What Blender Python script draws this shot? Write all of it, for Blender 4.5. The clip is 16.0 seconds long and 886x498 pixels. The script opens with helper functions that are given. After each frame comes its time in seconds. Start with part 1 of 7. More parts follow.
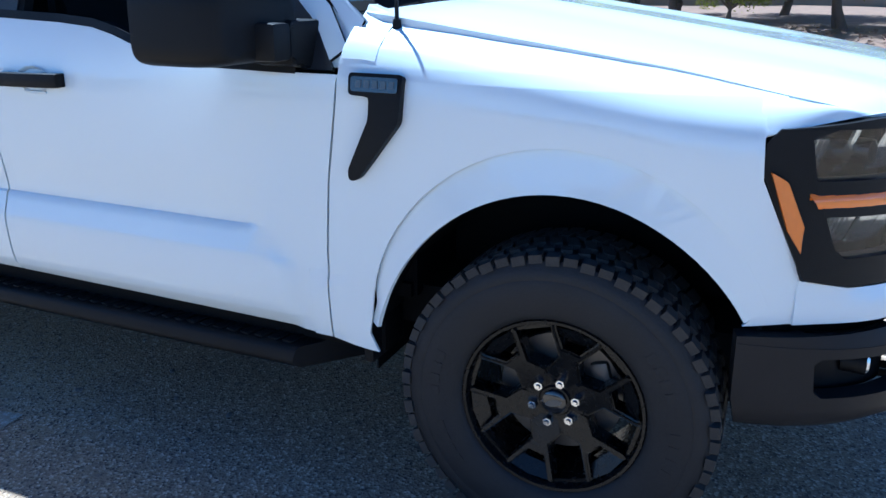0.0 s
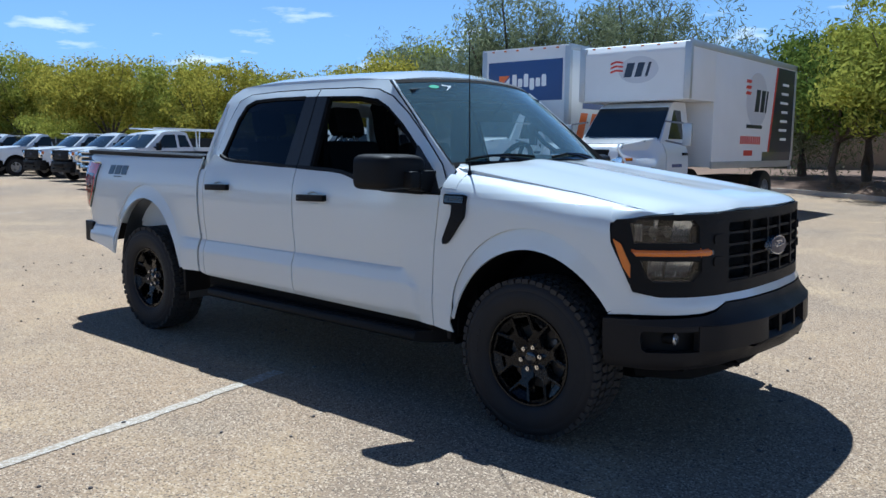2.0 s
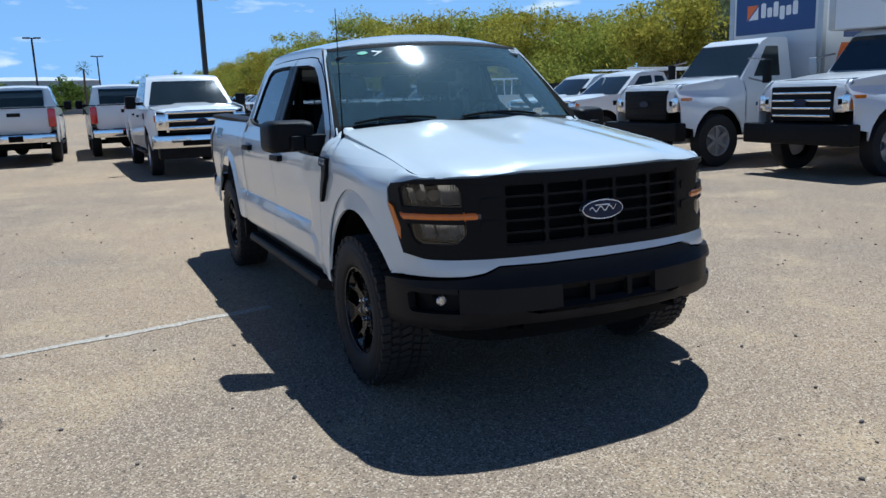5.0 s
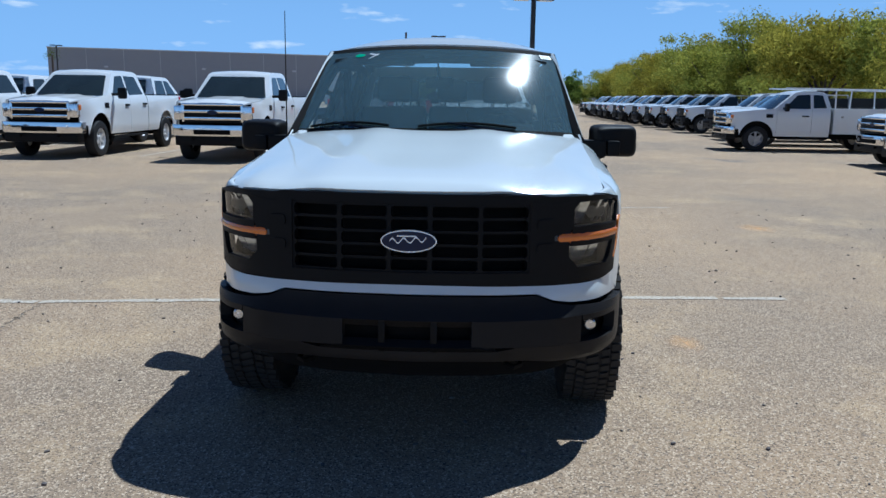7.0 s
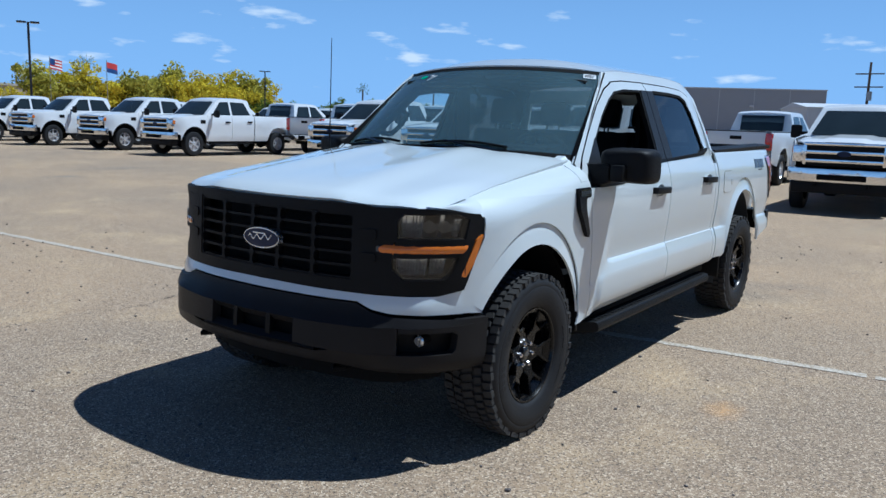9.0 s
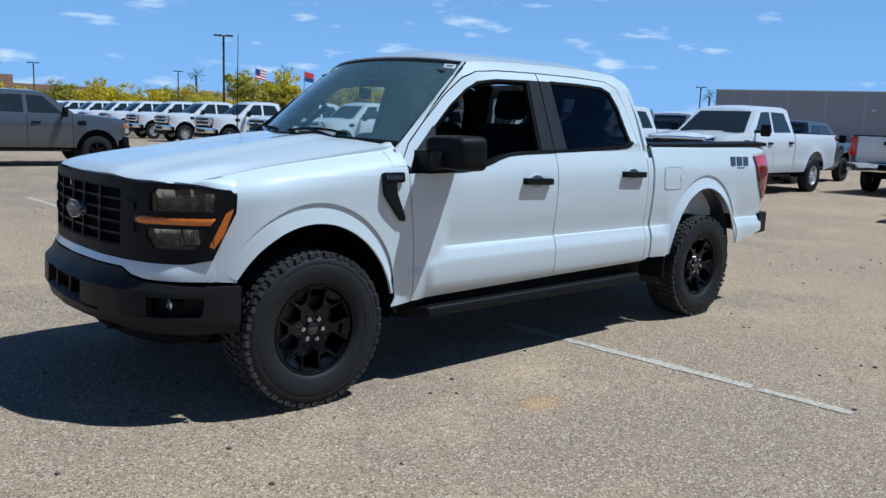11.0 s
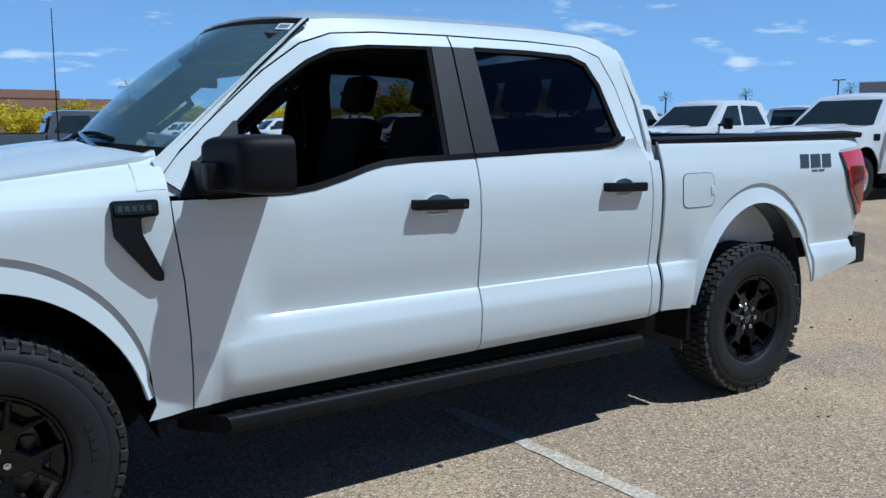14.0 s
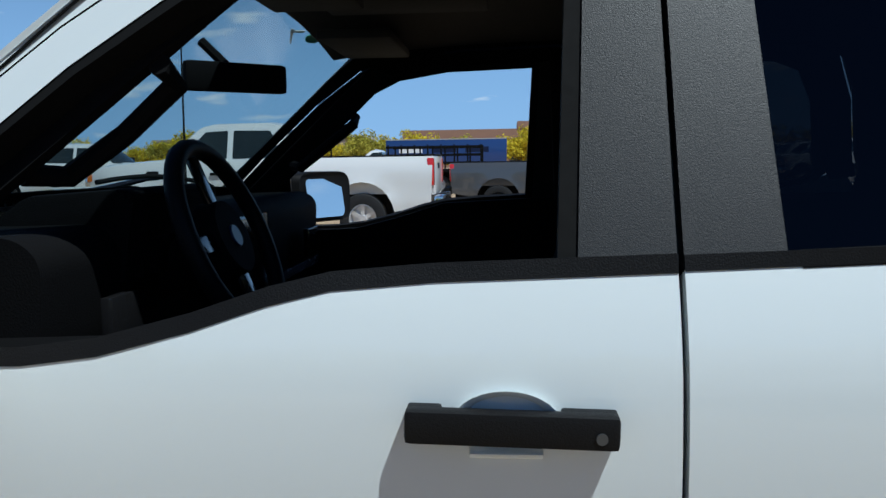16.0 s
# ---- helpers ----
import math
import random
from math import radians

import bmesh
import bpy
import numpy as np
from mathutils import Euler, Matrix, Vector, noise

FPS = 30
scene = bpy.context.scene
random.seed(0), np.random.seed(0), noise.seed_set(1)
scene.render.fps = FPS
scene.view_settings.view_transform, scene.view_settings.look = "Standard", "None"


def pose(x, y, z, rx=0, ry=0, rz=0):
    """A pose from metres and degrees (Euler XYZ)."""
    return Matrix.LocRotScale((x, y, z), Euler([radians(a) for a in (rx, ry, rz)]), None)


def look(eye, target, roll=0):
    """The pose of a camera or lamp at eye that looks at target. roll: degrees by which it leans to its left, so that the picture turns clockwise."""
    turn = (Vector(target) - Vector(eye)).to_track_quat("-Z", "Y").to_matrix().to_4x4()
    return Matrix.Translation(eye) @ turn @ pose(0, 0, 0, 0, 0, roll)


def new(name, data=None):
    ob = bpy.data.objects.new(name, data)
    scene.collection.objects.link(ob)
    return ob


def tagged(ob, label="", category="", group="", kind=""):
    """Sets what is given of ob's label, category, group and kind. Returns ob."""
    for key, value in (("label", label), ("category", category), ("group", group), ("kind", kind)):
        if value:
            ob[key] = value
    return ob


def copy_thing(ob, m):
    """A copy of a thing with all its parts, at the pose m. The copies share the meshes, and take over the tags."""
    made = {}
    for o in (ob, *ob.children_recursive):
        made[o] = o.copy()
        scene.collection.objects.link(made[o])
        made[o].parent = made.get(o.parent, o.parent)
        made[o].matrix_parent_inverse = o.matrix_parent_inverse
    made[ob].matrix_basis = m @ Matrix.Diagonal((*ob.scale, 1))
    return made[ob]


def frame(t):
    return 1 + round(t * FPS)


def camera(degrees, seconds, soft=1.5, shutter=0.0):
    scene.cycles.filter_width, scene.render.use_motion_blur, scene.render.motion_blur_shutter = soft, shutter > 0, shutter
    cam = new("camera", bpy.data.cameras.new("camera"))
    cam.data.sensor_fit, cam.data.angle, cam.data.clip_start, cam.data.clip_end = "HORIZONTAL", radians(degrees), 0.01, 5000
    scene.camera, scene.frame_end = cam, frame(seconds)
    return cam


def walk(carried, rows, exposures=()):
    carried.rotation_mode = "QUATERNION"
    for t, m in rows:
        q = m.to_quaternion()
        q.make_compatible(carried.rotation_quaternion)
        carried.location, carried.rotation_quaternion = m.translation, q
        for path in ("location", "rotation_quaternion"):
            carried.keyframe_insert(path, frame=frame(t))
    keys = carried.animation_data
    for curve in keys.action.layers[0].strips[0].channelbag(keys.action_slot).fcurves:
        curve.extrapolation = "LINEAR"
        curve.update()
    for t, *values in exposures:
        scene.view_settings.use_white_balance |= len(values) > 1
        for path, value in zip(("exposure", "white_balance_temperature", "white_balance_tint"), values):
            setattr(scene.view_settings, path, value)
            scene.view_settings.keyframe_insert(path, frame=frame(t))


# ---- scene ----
cam = camera(58.4, 16.0)

PATH = [
    (0, (0.04, 0.077, 1.438), (-0.697, 1.826, 0.806), 0.5),
    (0.5, (0.502, -0.436, 1.473), (-0.461, 1.274, 1.087), -0.7),
    (1, (0.981, -0.797, 1.462), (-0.182, 0.813, 1.229), -1.0),
    (1.5, (1.419, -1.186, 1.471), (0.182, 0.368, 1.241), -0.2),
    (2, (1.823, -1.428, 1.477), (0.534, 0.08, 1.224), 0.5),
    (2.5, (2.135, -1.628, 1.493), (0.8, -0.164, 1.219), 1.0),
    (3, (2.426, -1.628, 1.489), (1.048, -0.213, 1.174), 0.9),
    (3.2, (2.598, -1.515, 1.483), (1.202, -0.124, 1.145), 0.7),
    (5.3, (3.78, 0.905, 1.617), (1.934, 1.582, 1.25), -2.1),
    (5.5, (3.859, 1.176, 1.639), (1.98, 1.759, 1.284), -2.0),
    (6, (3.902, 1.848, 1.628), (1.978, 2.24, 1.246), -1.2),
    (6.5, (3.927, 2.516, 1.605), (1.969, 2.68, 1.231), -0.2),
    (7, (3.771, 3.15, 1.589), (1.81, 3.04, 1.215), 0.8),
    (7.5, (3.665, 3.797, 1.577), (1.74, 3.409, 1.196), 1.2),
    (8, (3.443, 4.393, 1.566), (1.591, 3.73, 1.201), 1.7),
    (8.1, (3.416, 4.501, 1.571), (1.581, 3.789, 1.216), 1.9),
    (8.5, (3.301, 5.032, 1.566), (1.554, 4.117, 1.235), 1.8),
    (9, (3.008, 5.628, 1.553), (1.39, 4.495, 1.237), 1.8),
    (9.5, (2.663, 6.173, 1.531), (1.149, 4.903, 1.219), 1.6),
    (10, (2.208, 6.626, 1.482), (0.768, 5.272, 1.182), 1.2),
    (10.2, (2.053, 6.746, 1.539), (0.634, 5.372, 1.224), 1.4),
    (12.3, (1.393, 7.76, 1.442), (0.24, 6.148, 1.173), 2.2),
    (12.5, (1.223, 7.663, 1.448), (0.066, 6.056, 1.168), 1.9),
    (13, (0.682, 7.372, 1.44), (-0.483, 5.776, 1.135), 1.4),
    (13.5, (0.148, 6.958, 1.436), (-0.998, 5.349, 1.126), 0.5),
    (14, (-0.357, 6.515, 1.452), (-1.413, 4.842, 1.156), -0.2),
    (14.5, (-0.846, 6.08, 1.434), (-1.732, 4.309, 1.156), -0.8),
    (15, (-1.305, 5.635, 1.415), (-2.003, 3.781, 1.136), -0.6),
    (15.5, (-1.765, 5.21, 1.466), (-2.08, 3.262, 1.199), -0.7),
    (16, (-2.044, 4.747, 1.477), (-1.881, 2.767, 1.254), -0.9),
]
walk(cam, [(t, look(eye, target, roll)) for t, eye, target, roll in PATH], [(0, 1.4, 4500, 1), (0.5, 1.08, 4700, 2), (1.5, 0.52, 5100, 3), (3.0, 0.36, 5100, 2), (5.5, 0.15, 5050, 2), (8.5, 0.06, 5000, 2), (14, 0.0, 5000, 1), (15.2, 0.0, 5350, 1), (16, 0.0, 5500, 0)])

# ---- light ----
SUN_DIR = Vector((-0.395, 0.335, 1.0)).normalized()
world = bpy.data.worlds.new("sky_world")
scene.world = world
world.use_nodes = True
wn, wl = world.node_tree.nodes, world.node_tree.links
wn.clear()
w_out = wn.new("ShaderNodeOutputWorld")
w_bg = wn.new("ShaderNodeBackground")
w_sky = wn.new("ShaderNodeTexSky")
w_sky.sky_type = "NISHITA"
w_sky.sun_disc = False
w_sky.sun_elevation = math.asin(SUN_DIR.z)
w_sky.sun_rotation = math.atan2(SUN_DIR.x, SUN_DIR.y)
w_sky.altitude = 600.0
w_sky.air_density = 1.0
w_sky.dust_density = 0.0
w_sky.ozone_density = 2.4
w_bg.inputs["Strength"].default_value = 0.046
# small fair-weather clouds low over the horizon
w_tc = wn.new("ShaderNodeTexCoord")
w_sep = wn.new("ShaderNodeSeparateXYZ")
w_map = wn.new("ShaderNodeMapping")
w_map.inputs["Scale"].default_value = (1.0, 1.0, 4.2)
w_noise = wn.new("ShaderNodeTexNoise")
w_noise.inputs["Scale"].default_value = 10.5
w_noise.inputs["Detail"].default_value = 6.0
w_noise.inputs["Roughness"].default_value = 0.52
w_ramp = wn.new("ShaderNodeMapRange")
w_ramp.inputs["From Min"].default_value, w_ramp.inputs["From Max"].default_value = 0.60, 0.71
w_band = wn.new("ShaderNodeMapRange")
w_band.inputs["From Min"].default_value, w_band.inputs["From Max"].default_value = 0.34, 0.10
w_mul = wn.new("ShaderNodeMath")
w_mul.operation = "MULTIPLY"
w_mix = wn.new("ShaderNodeMix")
w_mix.data_type = "RGBA"
w_mix.inputs["B"].default_value = (15.0, 15.5, 16.3, 1)
wl.new(w_tc.outputs["Generated"], w_sep.inputs[0])
wl.new(w_tc.outputs["Generated"], w_map.inputs["Vector"])
wl.new(w_map.outputs["Vector"], w_noise.inputs["Vector"])
wl.new(w_noise.outputs["Fac"], w_ramp.inputs["Value"])
wl.new(w_sep.outputs["Z"], w_band.inputs["Value"])
wl.new(w_ramp.outputs["Result"], w_mul.inputs[0])
wl.new(w_band.outputs["Result"], w_mul.inputs[1])
wl.new(w_mul.outputs[0], w_mix.inputs["Factor"])
w_hue = wn.new("ShaderNodeHueSaturation")
w_hue.inputs["Saturation"].default_value = 1.16
w_hue.inputs["Hue"].default_value = 0.512
w_hue.inputs["Value"].default_value = 1.0
wl.new(w_sky.outputs["Color"], w_hue.inputs["Color"])
# pale blue haze towards the horizon
w_hz = wn.new("ShaderNodeMapRange")
w_hz.interpolation_type = "SMOOTHSTEP"
w_hz.inputs["From Min"].default_value, w_hz.inputs["From Max"].default_value = 0.48, 0.0
w_hz.inputs["To Min"].default_value, w_hz.inputs["To Max"].default_value = 0.0, 0.88
w_haze = wn.new("ShaderNodeMix")
w_haze.data_type = "RGBA"
w_haze.inputs["B"].default_value = (6.7, 10.6, 16.6, 1)
wl.new(w_sep.outputs["Z"], w_hz.inputs["Value"])
wl.new(w_hz.outputs["Result"], w_haze.inputs["Factor"])
wl.new(w_hue.outputs["Color"], w_haze.inputs["A"])
wl.new(w_haze.outputs["Result"], w_mix.inputs["A"])
wl.new(w_mix.outputs["Result"], w_bg.inputs["Color"])
wl.new(w_bg.outputs[0], w_out.inputs[0])

sun_data = bpy.data.lights.new("sun", "SUN")
sun_data.energy = 4.6
sun_data.angle = radians(0.53)
sun_data.color = (1.0, 0.95, 0.88)
sun = new("sun", sun_data)
sun.matrix_world = look(SUN_DIR * 60, (0, 0, 0))


# ---- materials ----
def material(name, color, rough=0.5, metal=0.0, coat=0.0, vary=0.06, scale=6.0, bump=0.0, bump_scale=60.0, specular=0.5):
    m = bpy.data.materials.new(name)
    m.use_nodes = True
    n, l = m.node_tree.nodes, m.node_tree.links
    b = n["Principled BSDF"]
    b.inputs["Roughness"].default_value = rough
    b.inputs["Metallic"].default_value = metal
    b.inputs["Coat Weight"].default_value = coat
    b.inputs["Coat Roughness"].default_value = 0.03
    b.inputs["Specular IOR Level"].default_value = specular
    tc = n.new("ShaderNodeTexCoord")
    big, fine = n.new("ShaderNodeTexNoise"), n.new("ShaderNodeTexNoise")
    big.inputs["Scale"].default_value = scale
    big.inputs["Detail"].default_value = 5.0
    fine.inputs["Scale"].default_value = bump_scale
    fine.inputs["Detail"].default_value = 3.0
    l.new(tc.outputs["Object"], big.inputs["Vector"])
    l.new(tc.outputs["Object"], fine.inputs["Vector"])
    mix = n.new("ShaderNodeMix")
    mix.data_type = "RGBA"
    mix.inputs["A"].default_value = (*[c * (1 - vary) for c in color], 1)
    mix.inputs["B"].default_value = (*[min(1, c * (1 + vary)) for c in color], 1)
    l.new(big.outputs["Fac"], mix.inputs["Factor"])
    l.new(mix.outputs["Result"], b.inputs["Base Color"])
    rr = n.new("ShaderNodeMapRange")
    rr.inputs["To Min"].default_value, rr.inputs["To Max"].default_value = max(0, rough - 0.08), min(1, rough + 0.08)
    l.new(fine.outputs["Fac"], rr.inputs["Value"])
    l.new(rr.outputs["Result"], b.inputs["Roughness"])
    if bump:
        bp = n.new("ShaderNodeBump")
        bp.inputs["Strength"].default_value = bump
        bp.inputs["Distance"].default_value = 0.004
        l.new(fine.outputs["Fac"], bp.inputs["Height"])
        l.new(bp.outputs["Normal"], b.inputs["Normal"])
    return m


def glass(name, tint, rough=0.0, clear=0.8, gloss=0.08, dust_veil=0.0):
    """Thin window glass: a clear tinted sheet with a mirror-like gloss."""
    m = bpy.data.materials.new(name)
    m.use_nodes = True
    n, l = m.node_tree.nodes, m.node_tree.links
    n.clear()
    out = n.new("ShaderNodeOutputMaterial")
    tr, gl, mx, lw = n.new("ShaderNodeBsdfTransparent"), n.new("ShaderNodeBsdfGlossy"), n.new("ShaderNodeMixShader"), n.new("ShaderNodeLayerWeight")
    tr.inputs["Color"].default_value = (*[c * clear for c in tint], 1)
    gl.inputs["Roughness"].default_value = rough
    gl.inputs["Color"].default_value = (1, 1, 1, 1)
    lw.inputs["Blend"].default_value = 0.5
    pw, ma = n.new("ShaderNodeMath"), n.new("ShaderNodeMath")
    pw.operation, ma.operation = "POWER", "MULTIPLY_ADD"
    pw.inputs[1].default_value = 5.0
    ma.inputs[1].default_value, ma.inputs[2].default_value = 1 - gloss, gloss
    l.new(lw.outputs["Facing"], pw.inputs[0])
    l.new(pw.outputs[0], ma.inputs[0])
    l.new(ma.outputs[0], mx.inputs[0])
    l.new(tr.outputs[0], mx.inputs[1])
    l.new(gl.outputs[0], mx.inputs[2])
    # teal diffuse film: thin dust, and the glass's veiling reflection painted in as colour
    if dust_veil:
        df, film, tc, no, mr = n.new("ShaderNodeBsdfDiffuse"), n.new("ShaderNodeMixShader"), n.new("ShaderNodeTexCoord"), n.new("ShaderNodeTexNoise"), n.new("ShaderNodeMapRange")
        df.inputs["Color"].default_value = (0.42, 0.66, 0.70, 1)
        no.inputs["Scale"].default_value = 2.2
        no.inputs["Detail"].default_value = 5.0
        mr.inputs["To Min"].default_value, mr.inputs["To Max"].default_value = dust_veil * 0.55, dust_veil * 1.45
        l.new(tc.outputs["Object"], no.inputs["Vector"])
        l.new(no.outputs["Fac"], mr.inputs["Value"])
        l.new(mr.outputs["Result"], film.inputs[0])
        l.new(mx.outputs[0], film.inputs[1])
        l.new(df.outputs[0], film.inputs[2])
        l.new(film.outputs[0], out.inputs[0])
    else:
        l.new(mx.outputs[0], out.inputs[0])
    return m


PAINT = material("white_paint", (0.67, 0.71, 0.71), 0.38, 0.0, 1.0, 0.015, 3.0, specular=0.15)
BLACK_PLASTIC = material("black_textured_plastic", (0.0075, 0.0075, 0.008), 0.5, 0, 0, 0.25, 5.0, 0.25, 420.0, 0.14)
GRAIN_PLASTIC = material("grained_pillar_plastic", (0.015, 0.015, 0.016), 0.46, 0, 0, 0.1, 9.0, 0.18, 600.0, 0.35)
GLOSS_BLACK = material("gloss_black", (0.012, 0.012, 0.013), 0.16, 0, 0.6, 0.1)
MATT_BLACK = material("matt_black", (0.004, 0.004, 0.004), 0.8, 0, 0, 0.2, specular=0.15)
BUMPER_PLASTIC = material("satin_bumper_plastic", (0.021, 0.0195, 0.019), 0.40, 0, 0, 0.25, 5.0, 0.2, 420.0, 0.1)
RUBBER = material("tyre_rubber", (0.015, 0.015, 0.016), 0.66, 0, 0, 0.25, 12.0, 0.3, 150.0, 0.3)
TREAD_RUBBER = material("dusty_tread_rubber", (0.028, 0.025, 0.022), 0.85, 0, 0, 0.35, 18.0, 0.4, 120.0)
RIM_BLACK = material("satin_black_alloy", (0.004, 0.004, 0.0045), 0.26, 0.0, 0.0, 0.1, specular=0.3)
ALLOY = material("machined_alloy", (0.74, 0.74, 0.75), 0.32, 0.6, 0, 0.1)
MIRROR = material("mirror_glass", (0.9, 0.91, 0.92), 0.08, 1.0, 0, 0.01, 3.0)
MIRROR.node_tree.nodes["Principled BSDF"].inputs["Roughness"].links and MIRROR.node_tree.links.remove(MIRROR.node_tree.nodes["Principled BSDF"].inputs["Roughness"].links[0])
MIRROR.node_tree.nodes["Principled BSDF"].inputs["Roughness"].default_value = 0.07
CHROME = material("chrome", (0.75, 0.75, 0.76), 0.08, 1.0, 0, 0.04)
DARK_STEEL = material("dark_brake_steel", (0.10, 0.095, 0.09), 0.45, 0.8, 0, 0.2, 20.0)
STEEL = material("bare_steel", (0.35, 0.34, 0.33), 0.42, 0.9, 0, 0.15, 20.0)
AMBER = material("amber_lens", (0.62, 0.16, 0.006), 0.2, 0, 0.6, 0.12, 30.0)
RED_LENS = material("red_lens", (0.58, 0.016, 0.016), 0.12, 0, 0.8, 0.15, 20.0)
REFLECTOR = material("lamp_reflector", (0.82, 0.83, 0.86), 0.10, 0.9, 0, 0.3, 30.0)
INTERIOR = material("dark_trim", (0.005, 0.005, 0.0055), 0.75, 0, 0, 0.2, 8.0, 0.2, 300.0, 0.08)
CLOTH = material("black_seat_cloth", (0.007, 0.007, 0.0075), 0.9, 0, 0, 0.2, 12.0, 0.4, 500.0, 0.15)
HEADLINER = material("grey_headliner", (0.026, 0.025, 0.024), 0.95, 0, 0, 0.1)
# last number: strength of the dust film with the painted-in reflection veil
SHIELD_GLASS = glass("windscreen_glass", (0.80, 0.92, 0.93), 0.085, 0.84, 0.12, 0.125)
CLEAR_LENS = glass("clear_lens", (0.85, 0.88, 0.9), clear=0.95, gloss=0.045)
DARK_GLASS = glass("privacy_glass", (0.16, 0.17, 0.18), clear=0.5, gloss=0.03)
BLUE_BADGE = material("dark_blue_enamel", (0.006, 0.012, 0.045), 0.32, 0, 0.15, 0.05, specular=0.25)
DARK_RED = material("dark_red_lens", (0.13, 0.006, 0.008), 0.15, 0, 0.8, 0.15, 20.0)
WHITE_MARK = material("white_marking", (0.8, 0.8, 0.8), 0.5, 0, 0, 0.05)
SILVER = material("silver_mark", (0.7, 0.71, 0.72), 0.25, 0.8, 0, 0.03)
GREEN_STICKER = material("green_sticker", (0.03, 0.42, 0.22), 0.5)
GREY_PAINT = material("grey_metallic_paint", (0.10, 0.105, 0.115), 0.34, 0.4, 1.0, 0.04)
DARK_PAINT = material("dark_paint", (0.018, 0.018, 0.022), 0.25, 0.2, 1.0, 0.05)
BADGE_GREY = material("dark_grey_badge", (0.06, 0.065, 0.07), 0.35, 0.3, 0.4, 0.1)
RED_MARK = material("red_marking", (0.6, 0.05, 0.03), 0.5)


# ---- mesh helpers ----
def smooth01(a, b, x):
    t = min(1.0, max(0.0, (x - a) / (b - a)))
    return t * t * (3 - 2 * t)


def curve_of(knots):
    """A smooth function through knots (x, y), flat beyond the ends."""
    ks = sorted(knots)
    xs, ys = [k[0] for k in ks], [k[1] for k in ks]
    d = [(ys[i + 1] - ys[i]) / (xs[i + 1] - xs[i]) for i in range(len(xs) - 1)]
    m = [d[0]] + [0.0 if d[i - 1] * d[i] <= 0 else 2 * d[i - 1] * d[i] / (d[i - 1] + d[i]) for i in range(1, len(d))] + [d[-1]]

    def f(x):
        if x <= xs[0]:
            return ys[0]
        if x >= xs[-1]:
            return ys[-1]
        i = max(j for j in range(len(xs) - 1) if xs[j] <= x)
        h = xs[i + 1] - xs[i]
        t = (x - xs[i]) / h
        return ((2 * t**3 - 3 * t * t + 1) * ys[i] + (t**3 - 2 * t * t + t) * h * m[i] + (-2 * t**3 + 3 * t * t) * ys[i + 1] + (t**3 - t * t) * h * m[i + 1])

    return f


def rounded(poly, r, n=4):
    """The polygon with its corners rounded. A point may carry its own radius as a third number."""
    out = []
    for i, p in enumerate(poly):
        a, b, c = Vector(poly[i - 1][:2]), Vector(p[:2]), Vector(poly[(i + 1) % len(poly)][:2])
        rad = p[2] if len(p) > 2 else r
        if rad <= 0:
            out.append(tuple(b))
            continue
        ra, rc = min(rad, (a - b).length * 0.45), min(rad, (c - b).length * 0.45)
        p0, p1 = b + (a - b).normalized() * ra, b + (c - b).normalized() * rc
        for k in range(n + 1):
            t = k / n
            out.append(tuple(p0 * (1 - t) ** 2 + b * 2 * t * (1 - t) + p1 * t * t))
    return out


def thicken(bm, t):
    bm.normal_update()
    low = {v: bm.verts.new(v.co - v.normal * t) for v in list(bm.verts)}
    faces = list(bm.faces)
    rim = [(e.link_loops[0].vert, e.link_loops[0].link_loop_next.vert) for e in bm.edges if len(e.link_loops) == 1]
    for f in faces:
        bm.faces.new([low[v] for v in reversed(f.verts)])
    for a, b in rim:
        bm.faces.new((b, a, low[a], low[b]))


def panel(outline, fn, out, step=(0.06, 0.06), thick=0.012, extra=((), ()), lined=False):
    """A sheet: the outline in (u, v), cut into a grid, laid on the surface fn(u, v), given a thickness away from `out`."""
    bm = bmesh.new()
    bm.faces.new([bm.verts.new((u, v, 0)) for u, v in outline])
    for axis in (0, 1):
        lo, hi = min(p[axis] for p in outline), max(p[axis] for p in outline)
        cuts = [lo + (i + 1) * step[axis] for i in range(int((hi - lo) / step[axis]))] + list(extra[axis])
        no = (1, 0, 0) if axis == 0 else (0, 1, 0)
        for c in cuts:
            if lo + 1e-4 < c < hi - 1e-4:
                co = (c, 0, 0) if axis == 0 else (0, c, 0)
                bmesh.ops.bisect_plane(bm, geom=bm.verts[:] + bm.edges[:] + bm.faces[:], dist=1e-5, plane_co=co, plane_no=no)
    for v in bm.verts:
        v.co = Vector(fn(v.co.x, v.co.y))
    bm.normal_update()
    total = Vector((0, 0, 0))
    for f in bm.faces:
        total += f.normal * f.calc_area()
    if total.dot(Vector(out)) < 0:
        bmesh.ops.reverse_faces(bm, faces=bm.faces[:])
    bmesh.ops.triangulate(bm, faces=[f for f in bm.faces if len(f.verts) > 4])
    if thick:
        outer = set(bm.faces)
        thicken(bm, thick)
        if lined:
            for f in bm.faces:
                f.material_index = 0 if f in outer else 1
    return bm


